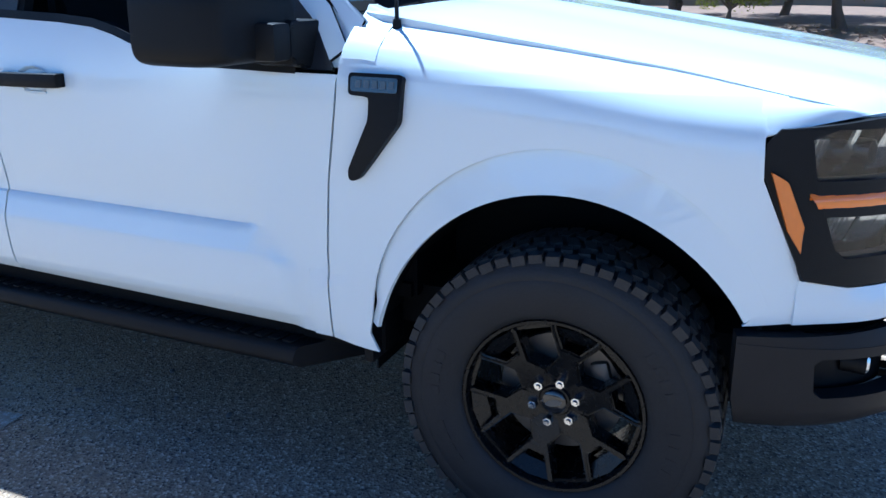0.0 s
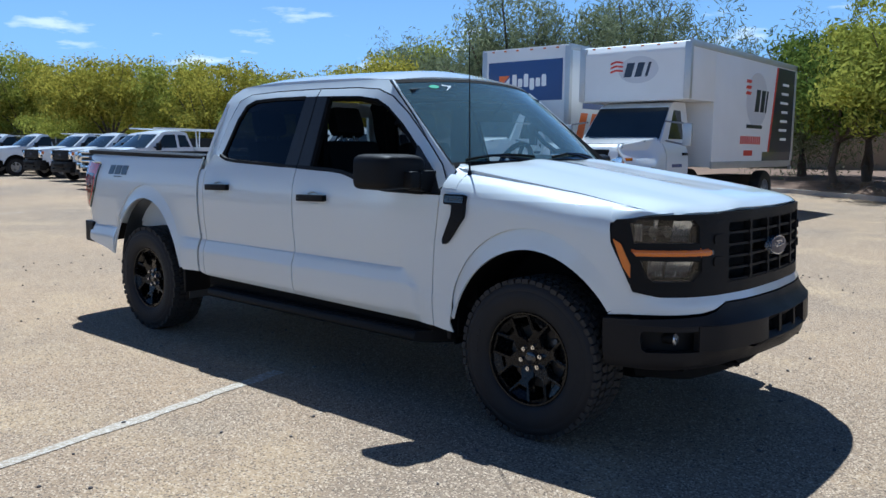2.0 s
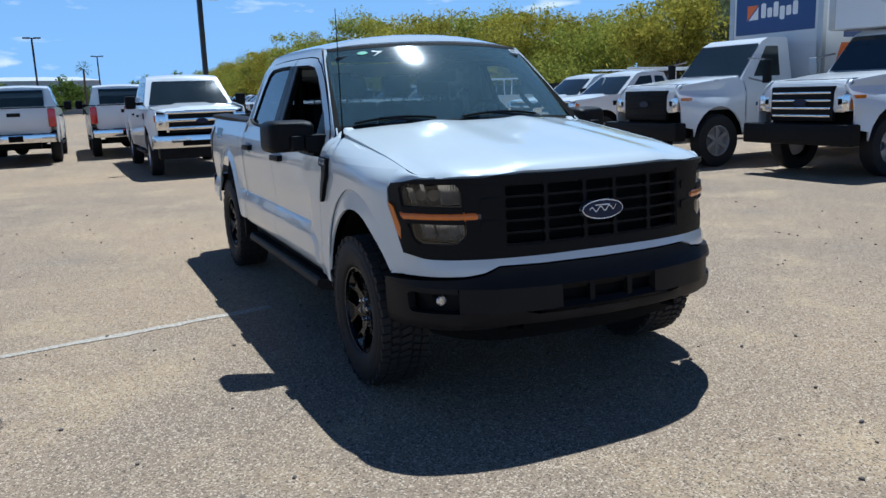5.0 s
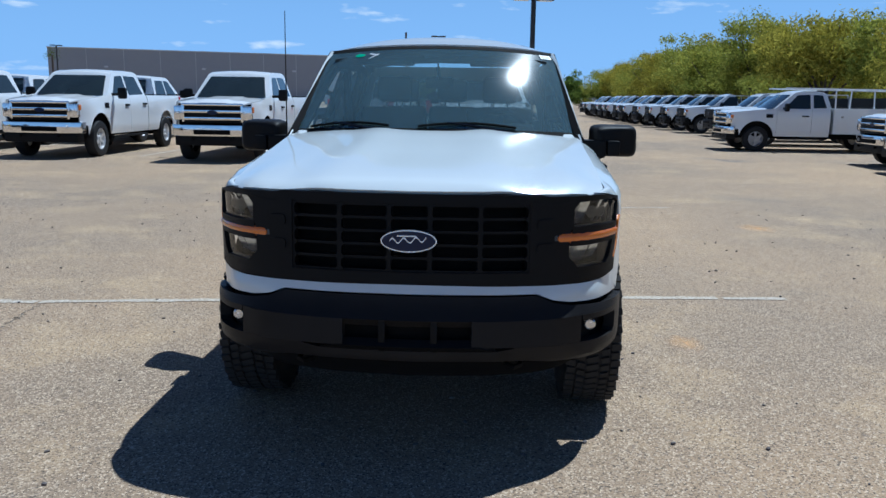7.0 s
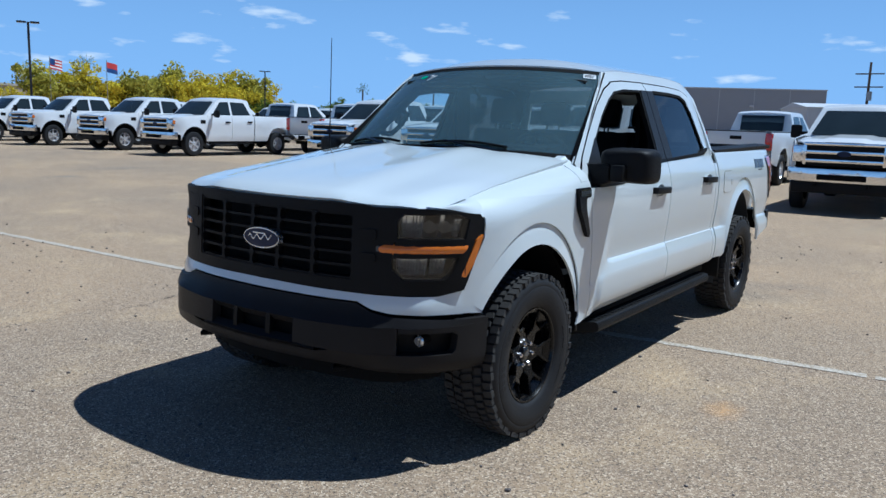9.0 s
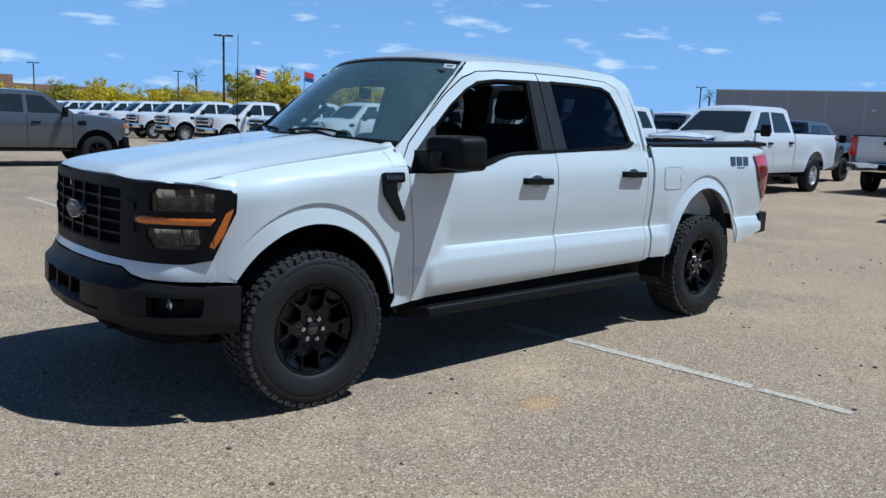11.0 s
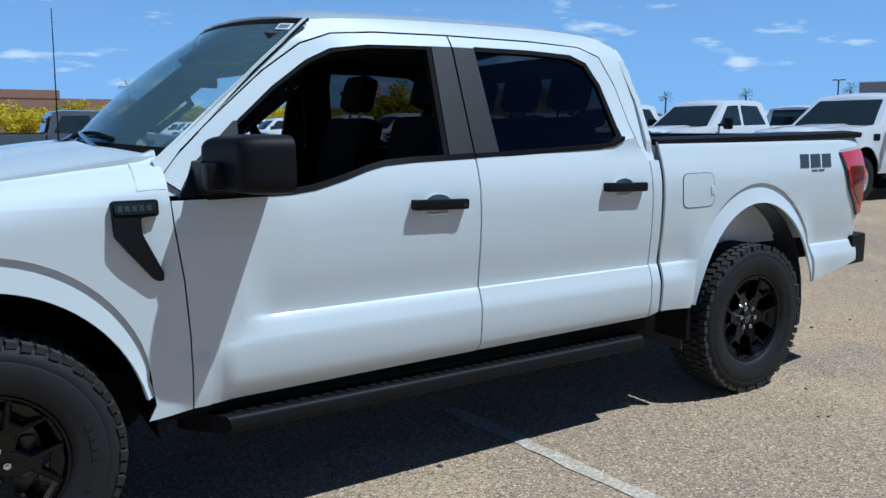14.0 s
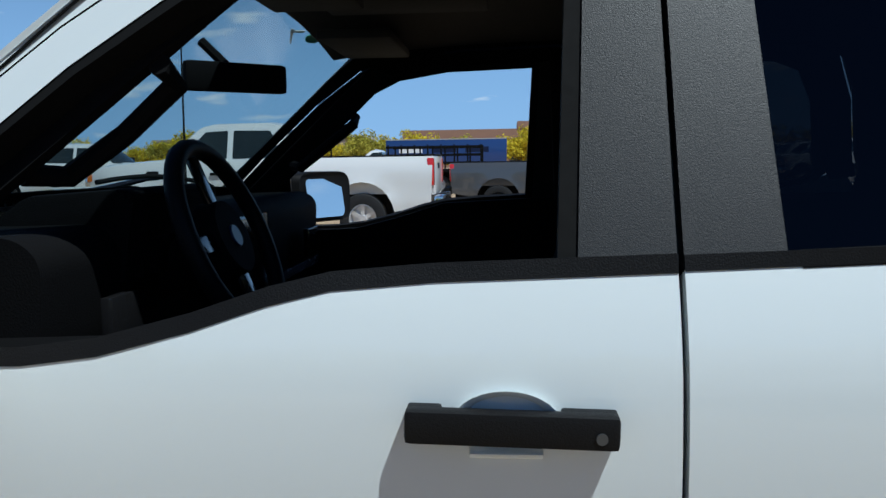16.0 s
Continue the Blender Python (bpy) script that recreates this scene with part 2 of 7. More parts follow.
def add_box(bm, x0, x1, y0, y1, z0, z1, bevel=0.0, m=None):
    r = bmesh.ops.create_cube(bm, size=1.0)
    vs = r["verts"]
    for v in vs:
        v.co = Vector((x0 + (v.co.x + 0.5) * (x1 - x0), y0 + (v.co.y + 0.5) * (y1 - y0), z0 + (v.co.z + 0.5) * (z1 - z0)))
    if bevel:
        es = list({e for v in vs for e in v.link_edges})
        r = bmesh.ops.bevel(bm, geom=es, offset=bevel, segments=2, profile=0.6, affect="EDGES")
        vs = list({v for f in r["faces"] for v in f.verts} | {v for v in vs if v.is_valid})
    if m is not None:
        bmesh.ops.transform(bm, matrix=m, verts=vs)
    return bm


def box(x0, x1, y0, y1, z0, z1, bevel=0.0, m=None):
    return add_box(bmesh.new(), x0, x1, y0, y1, z0, z1, bevel, m)


def add_cyl(bm, a, b, r0, r1=None, seg=16):
    a, b = Vector(a), Vector(b)
    r1 = r0 if r1 is None else r1
    m = Matrix.Translation((a + b) / 2) @ (b - a).to_track_quat("Z", "Y").to_matrix().to_4x4()
    bmesh.ops.create_cone(bm, cap_ends=True, segments=seg, radius1=r0, radius2=r1, depth=(b - a).length, matrix=m)
    return bm


def cyl(a, b, r0, r1=None, seg=16):
    return add_cyl(bmesh.new(), a, b, r0, r1, seg)


def prism(poly, axis, a, b, bevel=0.0):
    """The polygon drawn out along an axis ('x': poly is y, z; 'y': x, z; 'z': x, y) from a to b."""
    bm = bmesh.new()
    put = {"x": lambda p, t: (t, p[0], p[1]), "y": lambda p, t: (p[0], t, p[1]), "z": lambda p, t: (p[0], p[1], t)}[axis]
    lo, hi = [bm.verts.new(put(p, a)) for p in poly], [bm.verts.new(put(p, b)) for p in poly]
    bm.faces.new(lo[::-1])
    bm.faces.new(hi)
    for i in range(len(poly)):
        j = (i + 1) % len(poly)
        bm.faces.new((lo[i], lo[j], hi[j], hi[i]))
    bmesh.ops.recalc_face_normals(bm, faces=bm.faces[:])
    if bevel:
        bmesh.ops.bevel(bm, geom=bm.edges[:], offset=bevel, segments=2, profile=0.6, affect="EDGES")
    return bm


def revolve(profile, seg=48, closed=False):
    """A profile of (radius, y) turned round the y axis."""
    bm = bmesh.new()
    rings = []
    for i in range(seg):
        a = 2 * math.pi * i / seg
        rings.append([bm.verts.new((r * math.sin(a), y, r * math.cos(a))) for r, y in profile])
    for i in range(seg):
        p, q = rings[i], rings[(i + 1) % seg]
        for k in range(len(profile) - (0 if closed else 1)):
            k2 = (k + 1) % len(profile)
            bm.faces.new((p[k], p[k2], q[k2], q[k]))
    bmesh.ops.recalc_face_normals(bm, faces=bm.faces[:])
    return bm


def tube(points, r, seg=8):
    """A round bar along points."""
    bm = bmesh.new()
    pts = [Vector(p) for p in points]
    rings = []
    for i, p in enumerate(pts):
        d = (pts[min(i + 1, len(pts) - 1)] - pts[max(i - 1, 0)]).normalized()
        q = d.to_track_quat("Z", "Y")
        rad = r[i] if isinstance(r, (list, tuple)) else r
        rings.append([bm.verts.new(p + q @ Vector((rad * math.cos(2 * math.pi * k / seg), rad * math.sin(2 * math.pi * k / seg), 0))) for k in range(seg)])
    for a, b in zip(rings, rings[1:]):
        for k in range(seg):
            bm.faces.new((a[k], a[(k + 1) % seg], b[(k + 1) % seg], b[k]))
    bm.faces.new(rings[0][::-1])
    bm.faces.new(rings[-1])
    return bm


def mirror_y(bm):
    for v in bm.verts:
        v.co.y = -v.co.y
    bmesh.ops.reverse_faces(bm, faces=bm.faces[:])
    return bm


def finish(name, bm, mat, angle=38):
    me = bpy.data.meshes.new(name)
    bm.to_mesh(me)
    bm.free()
    for mm in mat if isinstance(mat, (list, tuple)) else (mat,):
        me.materials.append(mm)
    me.polygons.foreach_set("use_smooth", [True] * len(me.polygons))
    me.set_sharp_from_angle(angle=radians(angle))
    return me


def part(name, bm, mat, parent, label="", angle=38):
    ob = new(name, finish(name, bm, mat, angle))
    ob.parent = parent
    return tagged(ob, label)


def empty(name, m):
    ob = new(name)
    ob.matrix_basis = m
    return ob


# ---- the white crew-cab pickup ----
# x forward from the front axle, y to the truck's left, z up
WB = 3.694
HUB = 0.415
plan_x = curve_of([(0, 0.858), (0.3, 0.845), (0.55, 0.798), (0.72, 0.732), (0.82, 0.648), (0.90, 0.535), (0.94, 0.43), (0.965, 0.28), (0.975, 0.12)])
_plan = [(0.0, 0.0, plan_x(0))]
for _i in range(1, 400):
    _y = 0.975 * _i / 399
    _plan.append((_plan[-1][0] + math.hypot(_y - _plan[-1][1], plan_x(_y) - _plan[-1][2]), _y, plan_x(_y)))
_ps, _py, _px = (np.array(c) for c in zip(*_plan))


def nose(s, z, off=0.0):
    """A point of the front, s metres along it from the middle, at height z, off metres proud."""
    a = abs(s)
    y, x = float(np.interp(a, _ps, _py)), float(np.interp(a, _ps, _px))
    y2, x2 = float(np.interp(a + 0.02, _ps, _py)), float(np.interp(a + 0.02, _ps, _px))
    t = Vector((x2 - x, y2 - y)).normalized() if a + 0.02 < _ps[-1] else Vector((-1, 0))
    x, y = x + t.y * off - 0.07 * (z - 1.0) * max(0.0, 1 - a / 1.1), y - t.x * off
    return (x, y if s >= 0 else -y, z)


with_band = curve_of([(0.44, 0.925), (0.50, 0.952), (0.545, 0.985), (0.60, 0.995), (0.69, 0.999), (0.705, 0.998), (0.783, 0.9745), (0.785, 0.974), (0.790, 0.9665), (0.795, 0.966), (0.95, 0.982), (1.1, 0.989), (1.2, 0.984), (1.28, 0.966), (1.36, 0.936)])
no_band = curve_of([(0.44, 0.95), (0.55, 0.972), (0.7, 0.984), (0.9, 0.987), (1.1, 0.987), (1.2, 0.982), (1.28, 0.964), (1.36, 0.936)])
hood_run = curve_of([(-0.02, 1.165), (0.0, 1.186), (0.02, 1.203), (0.06, 1.218), (0.15, 1.238), (0.45, 1.288), (0.9, 1.355), (1.2, 1.394), (1.5, 1.415)])


def hood_z(x, y):
    a = abs(y)
    z = hood_run(plan_x(min(a, 0.84)) - x)
    z -= (0.020 * smooth01(0.62, 0.1, x) + 0.006 * smooth01(0.45, -0.4, x)) * smooth01(0.42, 0.86, a)
    z -= 0.022 * smooth01(0.70, 0.86, a) * smooth01(0.15, 0.50, x)
    ridge = 0.56 - 0.10 * smooth01(0.9, -0.4, x)
    z += 0.020 * (1 - smooth01(ridge - 0.20, ridge + 0.03, a)) * smooth01(0.93, 0.78, x)
    z -= 0.012 * (1 - smooth01(0.10, 0.34, a)) * smooth01(0.75, 0.2, x)
    return z


def arch_r(x, z, cx):
    return math.hypot((x - cx) / 0.93, z - 0.42)


def side_y(x, z):
    """Half the body's width."""
    lead = -0.73 - 0.13 * smooth01(0.66, 0.80, z)
    w = smooth01(lead, lead - 0.05, x) * smooth01(-3.22, -3.10, x) + smooth01(-4.12, -4.2, x)
    y = no_band(z) * (1 - w) + with_band(z) * w
    for cx in (0.0, -WB):
        r = arch_r(x, z, cx)
        y += 0.020 * smooth01(0.72, 0.555, r)
    if -0.70 < x < -0.44:
        y += 0.009 * smooth01(0.680, 0.664, z) * smooth01(-0.44, -0.50, x)
    if x > -0.62:
        top = hood_z(x, 0.86)
        t = max(0.0, min(1.0, (z - (top - 0.17)) / 0.17))
        y = min(y, no_band(1.15)) - (0.128 - 0.75 * max(0.0, x - 0.2) ** 2) * t**3.5
        y -= 0.75 * max(0.0, x - 0.2) ** 2
    if x < -4.5:
        y -= 0.5 * (x + 4.5) ** 2
    if x < -2.9:
        y -= 0.03 * smooth01(1.36, 1.42, z)
    return y


def cab_y(x, z):
    y = 0.938 - (z - 1.34) * 0.385
    return y - 0.075 * max(0.0, x + 1.2) - 0.02 * smooth01(-2.7, -2.95, x) - 0.03 * smooth01(1.80, 1.90, z)


roof_edge = curve_of([(-0.95, 1.855), (-1.2, 1.886), (-1.6, 1.915), (-2.3, 1.922), (-2.70, 1.905), (-2.835, 1.862), (-2.905, 1.785)])


def on_side(s):
    return lambda u, v: (u, s * side_y(u, v), v)


def on_cab(s, off=0.0):
    return lambda u, v: (u, s * (cab_y(u, v) + off), v)


def arch_points(cx, a0, a1, n=18, rx=0.505, rz=0.555):
    return [(cx + rx * math.cos(radians(a0 + (a1 - a0) * i / n)), 0.42 + rz * math.sin(radians(a0 + (a1 - a0) * i / n))) for i in range(n + 1)]


def lip(u, a, b):
    """How wide the lip round a wheel arch is at angle u: full on top, narrow at its ends."""
    return 0.25 + 0.75 * math.sin(math.pi * (u - a) / (b - a)) ** 0.6 if a < u < b else 0.25


def arch_lip(cx, u, v, rx, rz, w, a, b):
    k = w * v * lip(u, a, b)
    return cx + (rx + 0.93 * k) * math.cos(radians(u)), 0.42 + (rz + k) * math.sin(radians(u))


def strip(outer, inner):
    return list(outer) + list(reversed(inner))


def make_wheel(parent, s, x):
    """One wheel with its all-terrain tyre; s is the side."""
    wheel = new("wheel")
    wheel.parent = parent
    wheel.matrix_basis = Matrix.Translation((x, s * 0.868, HUB)) @ (Matrix.Identity(4) if s > 0 else Matrix.Rotation(math.pi, 4, "Z")) @ Matrix.Rotation(radians(16 if s < 0 else -6), 4, "Y")
    R = 0.415
    prof = [(0.236, -0.11), (0.262, -0.128), (0.30, -0.138), (0.345, -0.140), (0.378, -0.132), (0.397, -0.118), (0.402, -0.06), (0.403, 0.0), (0.402, 0.06), (0.397, 0.118), (0.378, 0.132), (0.36, 0.1385), (0.352, 0.1365), (0.345, 0.140), (0.31, 0.1385), (0.285, 0.135), (0.275, 0.1315), (0.262, 0.130), (0.246, 0.118), (0.240, 0.108)]
    tyre = part("tyre", revolve(prof, 72), RUBBER, wheel, "black all-terrain tyre")
    bm = bmesh.new()
    n = 58
    for i in range(n):
        a = 2 * math.pi * i / n
        turn = Matrix.Rotation(a, 4, "Y")
        long = i % 2 == 0
        for side in (-1, 1):
            add_box(bm, -0.0165, 0.0165, side * 0.088, side * (0.133 if long else 0.127), 0.388 if long else 0.391, R - 0.003, 0.0, turn @ Matrix.Rotation(0.10 * side, 4, "Z"))
            shift = Matrix.Rotation(a + 0.07 * side, 4, "Y")
            add_box(bm, -0.015, 0.013, side * 0.042, side * 0.080, 0.398, R, 0.0, shift @ Matrix.Rotation(0.22 * side, 4, "Z"))
        add_box(bm, -0.017, 0.013, -0.030, 0.030, 0.398, R, 0.0, Matrix.Rotation(a + 0.035, 4, "Y") @ Matrix.Rotation(0.3, 4, "Z"))
    tagged(part("tread", bm, TREAD_RUBBER, tyre), kind="stuff")
    bars = bmesh.new()
    for k in range(11):
        if k in (4, 5, 10):
            continue
        for a0 in (55, 235):
            turn = Matrix.Rotation(radians(a0 + k * 6.5), 4, "Y")
            add_box(bars, -0.012, 0.010, 0.1375, 0.1402, 0.300, 0.326, 0.0, turn)
    tagged(part("sidewall_marking", bars, RUBBER, tyre), kind="stuff")
    barrel = [(0.243, 0.112), (0.2395, 0.118), (0.232, 0.117), (0.226, 0.104), (0.222, 0.06), (0.21, 0.0), (0.208, -0.10), (0.235, -0.115)]
    rim = part("rim", revolve(barrel, 64), RIM_BLACK, wheel, "satin black six-spoke alloy rim")
    for i in range(6):
        turn = Matrix.Rotation(math.pi / 6 + i * math.pi / 3, 4, "Y")
        poly = [(-0.026, 0.045), (0.026, 0.045), (0.046, 0.081), (0.0255, 0.127), (0.0655, 0.203), (0.070, 0.217), (0.057, 0.222), (0.051, 0.207), (0.022, 0.158), (-0.022, 0.158), (-0.051, 0.207), (-0.057, 0.222), (-0.070, 0.217), (-0.0655, 0.203), (-0.0255, 0.127), (-0.046, 0.081)]
        sp = prism(poly, "y", 0.024, 0.080)
        for v in sp.verts:
            r = math.hypot(v.co.x, v.co.z)
            v.co.y += 0.026 * smooth01(0.10, 0.21, r) - 0.010 * smooth01(0.10, 0.05, r)
        bmesh.ops.bevel(sp, geom=[e for e in sp.edges if all(v.co.y > 0.06 for v in e.verts)], offset=0.005, segments=2, affect="EDGES")
        bmesh.ops.transform(sp, matrix=turn, verts=sp.verts[:])
        spoke = part("spoke", sp, RIM_BLACK, rim)
        web = prism([(-0.035, 0.184), (0.035, 0.184), (0.054, 0.2145), (0.0, 0.2235), (-0.054, 0.2145)], "y", 0.03, 0.072)
        for v in web.verts:
            v.co.y += 0.030 * smooth01(0.170, 0.218, math.hypot(v.co.x, v.co.z))
        bmesh.ops.transform(web, matrix=turn, verts=web.verts[:])
        part("spoke_web", web, RIM_BLACK, spoke)
        shelf = prism([(-0.052, 0.213), (0.052, 0.213), (0.054, 0.224), (-0.054, 0.224)], "y", 0.05, 0.097)
        bmesh.ops.transform(shelf, matrix=Matrix.Rotation(i * math.pi / 3, 4, "Y"), verts=shelf.verts[:])
        part("window_lip", shelf, RIM_BLACK, rim)
    part("hub", revolve([(0.0, 0.076), (0.040, 0.076), (0.044, 0.070), (0.078, 0.074), (0.086, 0.066), (0.086, 0.0), (0.0, 0.0)], 36), RIM_BLACK, rim)
    part("centre_cap", revolve([(0.0, 0.088), (0.026, 0.088), (0.032, 0.084), (0.034, 0.072), (0.0, 0.072)], 32), GLOSS_BLACK, rim, "gloss black centre cap with a silver oval mark")
    part("cap_mark", prism([(0.022 * math.cos(t * math.pi / 10), 0.009 * math.sin(t * math.pi / 10)) for t in range(20)], "y", 0.0875, 0.0892), BADGE_GREY, rim)
    for i in range(6):
        a = math.pi / 6 + i * math.pi / 3
        c = Vector((0.059 * math.sin(a), 0.07, 0.059 * math.cos(a)))
        nut = cyl(c, c + Vector((0, 0.020, 0)), 0.0135, 0.012, 6)
        add_cyl(nut, c + Vector((0, 0.018, 0)), c + Vector((0, 0.026, 0)), 0.0085, 0.005, 8)
        part("lug_nut", nut, CHROME, rim)
    part("brake_disc", revolve([(0.06, 0.012), (0.165, 0.012), (0.165, -0.012), (0.06, -0.012)], 40, True), DARK_STEEL, wheel)
    cal = box(-0.145, -0.095, -0.03, 0.028, -0.075, 0.075, 0.014)
    part("brake_caliper", cal, DARK_STEEL, wheel)
    return wheel


def make_hero():
    root = empty("pickup_truck", pose(-0.40, 2.82, 0))
    tagged(root, "white crew-cab pickup truck with black grille and black wheels", "pickup truck")
    for s in (1, -1):
        out = (0, s, 0)
        # front fender
        bottom = [(-0.637, 0.49), (-0.488, 0.478)]
        arch = [(-0.515, 0.53)] + [arch_lip(0.0, u, 1.0, 0.505, 0.555, 0.108, 22, 160) for u in np.linspace(163, 33, 27)]
        tops = [(x, hood_z(x, 0.86)) for x in np.linspace(0.455, -0.53, 12)]
        lamp_edge = [(0.425, 0.705), (0.54, 0.715), (0.545, 0.79), (0.532, 0.822), (0.428, 1.045), (0.420, 1.135), (0.436, 1.165)]
        fender = bottom + arch + [p[:2] for p in lamp_edge] + tops + [(-0.572, hood_z(-0.53, 0.86) + 0.006), (-0.592, 1.325), (-0.594, 1.25), (-0.60, 1.15), (-0.625, 0.95), (-0.637, 0.75)]
        zcuts = [hood_z(0, 0.86) - d for d in (0.002, 0.006, 0.015, 0.03, 0.05, 0.075)] + [0.66 + 0.012 * i for i in range(3)]
        ff = part("front_fender", panel(fender, on_side(s), out, (0.035, 0.035), 0.008, ((), zcuts)), PAINT, root)
        def flare(u, v):
            x, z = arch_lip(0.0, u, v, 0.505, 0.555, 0.110, 22, 160)
            return (x, s * (side_y(x, z) - 0.0125 * v * smooth01(38, 85, u) - 0.0005 + 0.004 * (1 - v)), z)
        part("arch_flare", panel([(32, 0.0), (166, 0.0), (166, 1.0), (32, 1.0)], flare, out, (4, 0.25), 0.012), PAINT, ff, "inset lip round the wheel arch")
        # arch lining
        lin = panel([(-0.56, 0.0), (0.56, 0.0), (0.56, 1.0), (-0.56, 1.0)], lambda u, v: (0.53 * math.sin(u / 0.56 * (1.42 if u > 0 else 1.62)), s * (0.55 + 0.375 * v), 0.42 + 0.565 * math.cos(u / 0.56 * (1.42 if u > 0 else 1.62))), (0, 0, 1), (0.07, 0.5), 0.006)
        part("wheel_arch_liner", lin, MATT_BLACK, root)
        wall = prism(rounded([(-0.56, 0.30), (0.52, 0.30), (0.52, 0.95), (-0.56, 0.95)], 0.15), "y", s * 0.52, s * 0.55)
        part("inner_arch", wall, MATT_BLACK, root)
        # L-shaped vent behind the front wheel
        L = rounded([(-0.405, 1.232), (-0.553, 1.232), (-0.553, 1.178), (-0.495, 1.175), (-0.497, 1.12), (-0.560, 0.985), (-0.556, 0.958), (-0.530, 0.962), (-0.412, 1.115)], 0.010, 2)
        vent = part("fender_vent", panel(L, lambda u, v: (u, s * (side_y(u, v) + 0.020 + 0.012 * smooth01(-0.56, -0.40, u) * smooth01(1.22, 1.05, v)), v), out, (0.04, 0.05), 0.024), BLACK_PLASTIC, ff, "black plastic fender vent with a lettered nameplate")
        part("nameplate", panel(rounded([(-0.415, 1.224), (-0.543, 1.224), (-0.543, 1.188), (-0.415, 1.188)], 0.006), lambda u, v: (u, s * (side_y(u, v) + 0.026), v), out, (0.05, 0.05), 0.008), GLOSS_BLACK, ff)
        for k in range(5):
            u0 = -0.424 - k * 0.0225
            part("nameplate_bar", panel([(u0, 1.216), (u0 - 0.015, 1.216), (u0 - 0.015, 1.197), (u0, 1.197)], lambda u, v: (u, s * (side_y(u, v) + 0.0275), v), out, (0.05, 0.05), 0.003), BADGE_GREY, ff)
        # doors
        belt_f = [(-0.60, 1.222), (-0.72, 1.222), (-1.02, 1.226), (-1.12, 1.238), (-1.24, 1.268), (-1.34, 1.300), (-1.42, 1.318), (-1.55, 1.328), (-1.852, 1.338)]
        fd = [(-0.643, 0.49), (-0.643, 0.75), (-0.631, 0.95), (-0.606, 1.15)] + belt_f + [(-1.852, 0.512)]
        bandcuts = [0.545, 0.69, 0.70, 0.71, 0.7845, 0.7905, 0.80, 0.81]
        front = part("front_door", panel(fd[::-1], on_side(s), out, (0.05, 0.045), 0.03, ((-0.70, -0.74, -0.78, -0.82), bandcuts)), PAINT, root)
        rd = [(-1.860, 0.513), (-1.860, 1.338), (-2.55, 1.365), (-2.66, 1.375), (-2.745, 1.41, 0.0), (-2.80, 1.41), (-2.868, 1.30), (-2.875, 0.85), (-2.872, 0.53)]
        rear = part("rear_door", panel([p[:2] for p in rd], on_side(s), out, (0.05, 0.045), 0.03, ((), bandcuts)), PAINT, root)
        # white upper frames of the doors
        a_out = [(-0.60, 1.285), (-0.665, 1.385), (-0.80, 1.508), (-1.00, 1.675), (-1.16, 1.782), (-1.30, 1.830), (-1.50, 1.846), (-1.850, 1.853)]
        a_in = [(-0.66, 1.24), (-0.72, 1.345), (-0.83, 1.455), (-1.02, 1.617), (-1.17, 1.722), (-1.28, 1.772), (-1.45, 1.795), (-1.72, 1.803)]
        part("door_frame", panel(strip(a_out, a_in + [(-1.850, 1.806)]), on_cab(s, 0.004), out, (0.06, 0.06), 0.03, lined=True), [PAINT, INTERIOR], front)
        r_out = [(-1.858, 1.853), (-2.30, 1.852), (-2.59, 1.841), (-2.70, 1.797), (-2.762, 1.66), (-2.803, 1.47), (-2.825, 1.412)]
        r_in = [(-1.858, 1.806), (-2.28, 1.806), (-2.512, 1.797), (-2.602, 1.765), (-2.659, 1.66), (-2.703, 1.47), (-2.745, 1.40)]
        part("door_frame", panel(strip(r_out, r_in), on_cab(s, 0.004), out, (0.06, 0.06), 0.03, lined=True), [PAINT, INTERIOR], rear)
        # black pillar covers
        part("pillar_cover", panel([(-1.752, 1.803), (-1.850, 1.806), (-1.852, 1.342), (-1.730, 1.336)], on_cab(s, 0.006), out, (0.3, 0.08), 0.035), GRAIN_PLASTIC, front, "grained black B-pillar cover")
        part("pillar_cover", panel([(-1.859, 1.806), (-1.968, 1.806), (-1.985, 1.345), (-1.860, 1.342)], on_cab(s, 0.006), out, (0.3, 0.08), 0.035), GRAIN_PLASTIC, rear, "grained black B-pillar cover")
        # sail panel that carries the mirror
        part("pillar_base", panel([(-0.578, 1.235), (-0.70, 1.235), (-0.72, 1.345), (-0.635, 1.405), (-0.565, 1.352)], on_cab(s, -0.012), out, (0.06, 0.06), 0.01), PAINT, root)
        part("sail_panel", panel(rounded([(-0.628, 1.228), (-0.852, 1.228), (-0.872, 1.488), (-0.860, 1.492), (-0.825, 1.458), (-0.70, 1.345)], 0.012), on_cab(s, 0.006), out, (0.06, 0.06), 0.02), GRAIN_PLASTIC, front)
        # belt strips
        low = [(u, v - 0.003) for u, v in belt_f[1:]]
        up = [(u, v + 0.021) for u, v in belt_f[1:]]
        part("belt_strip", panel(strip(low, up), lambda u, v: (u, s * (side_y(u, min(v, 1.345)) + 0.002), v), out, (0.1, 0.1), 0.02), BLACK_PLASTIC, front)
        rl = [(-1.860, 1.337), (-2.55, 1.363), (-2.655, 1.374), (-2.72, 1.402)]
        part("belt_strip", panel(strip(rl, [(u, v + 0.02) for u, v in rl]), lambda u, v: (u, s * (side_y(u, min(v, 1.35)) + 0.002), v), out, (0.1, 0.1), 0.02), BLACK_PLASTIC, rear)
        # window rubber round the openings
        w_in = [(-0.735, 1.352), (-0.84, 1.447), (-1.03, 1.606), (-1.18, 1.708), (-1.29, 1.757), (-1.45, 1.781), (-1.735, 1.789)]
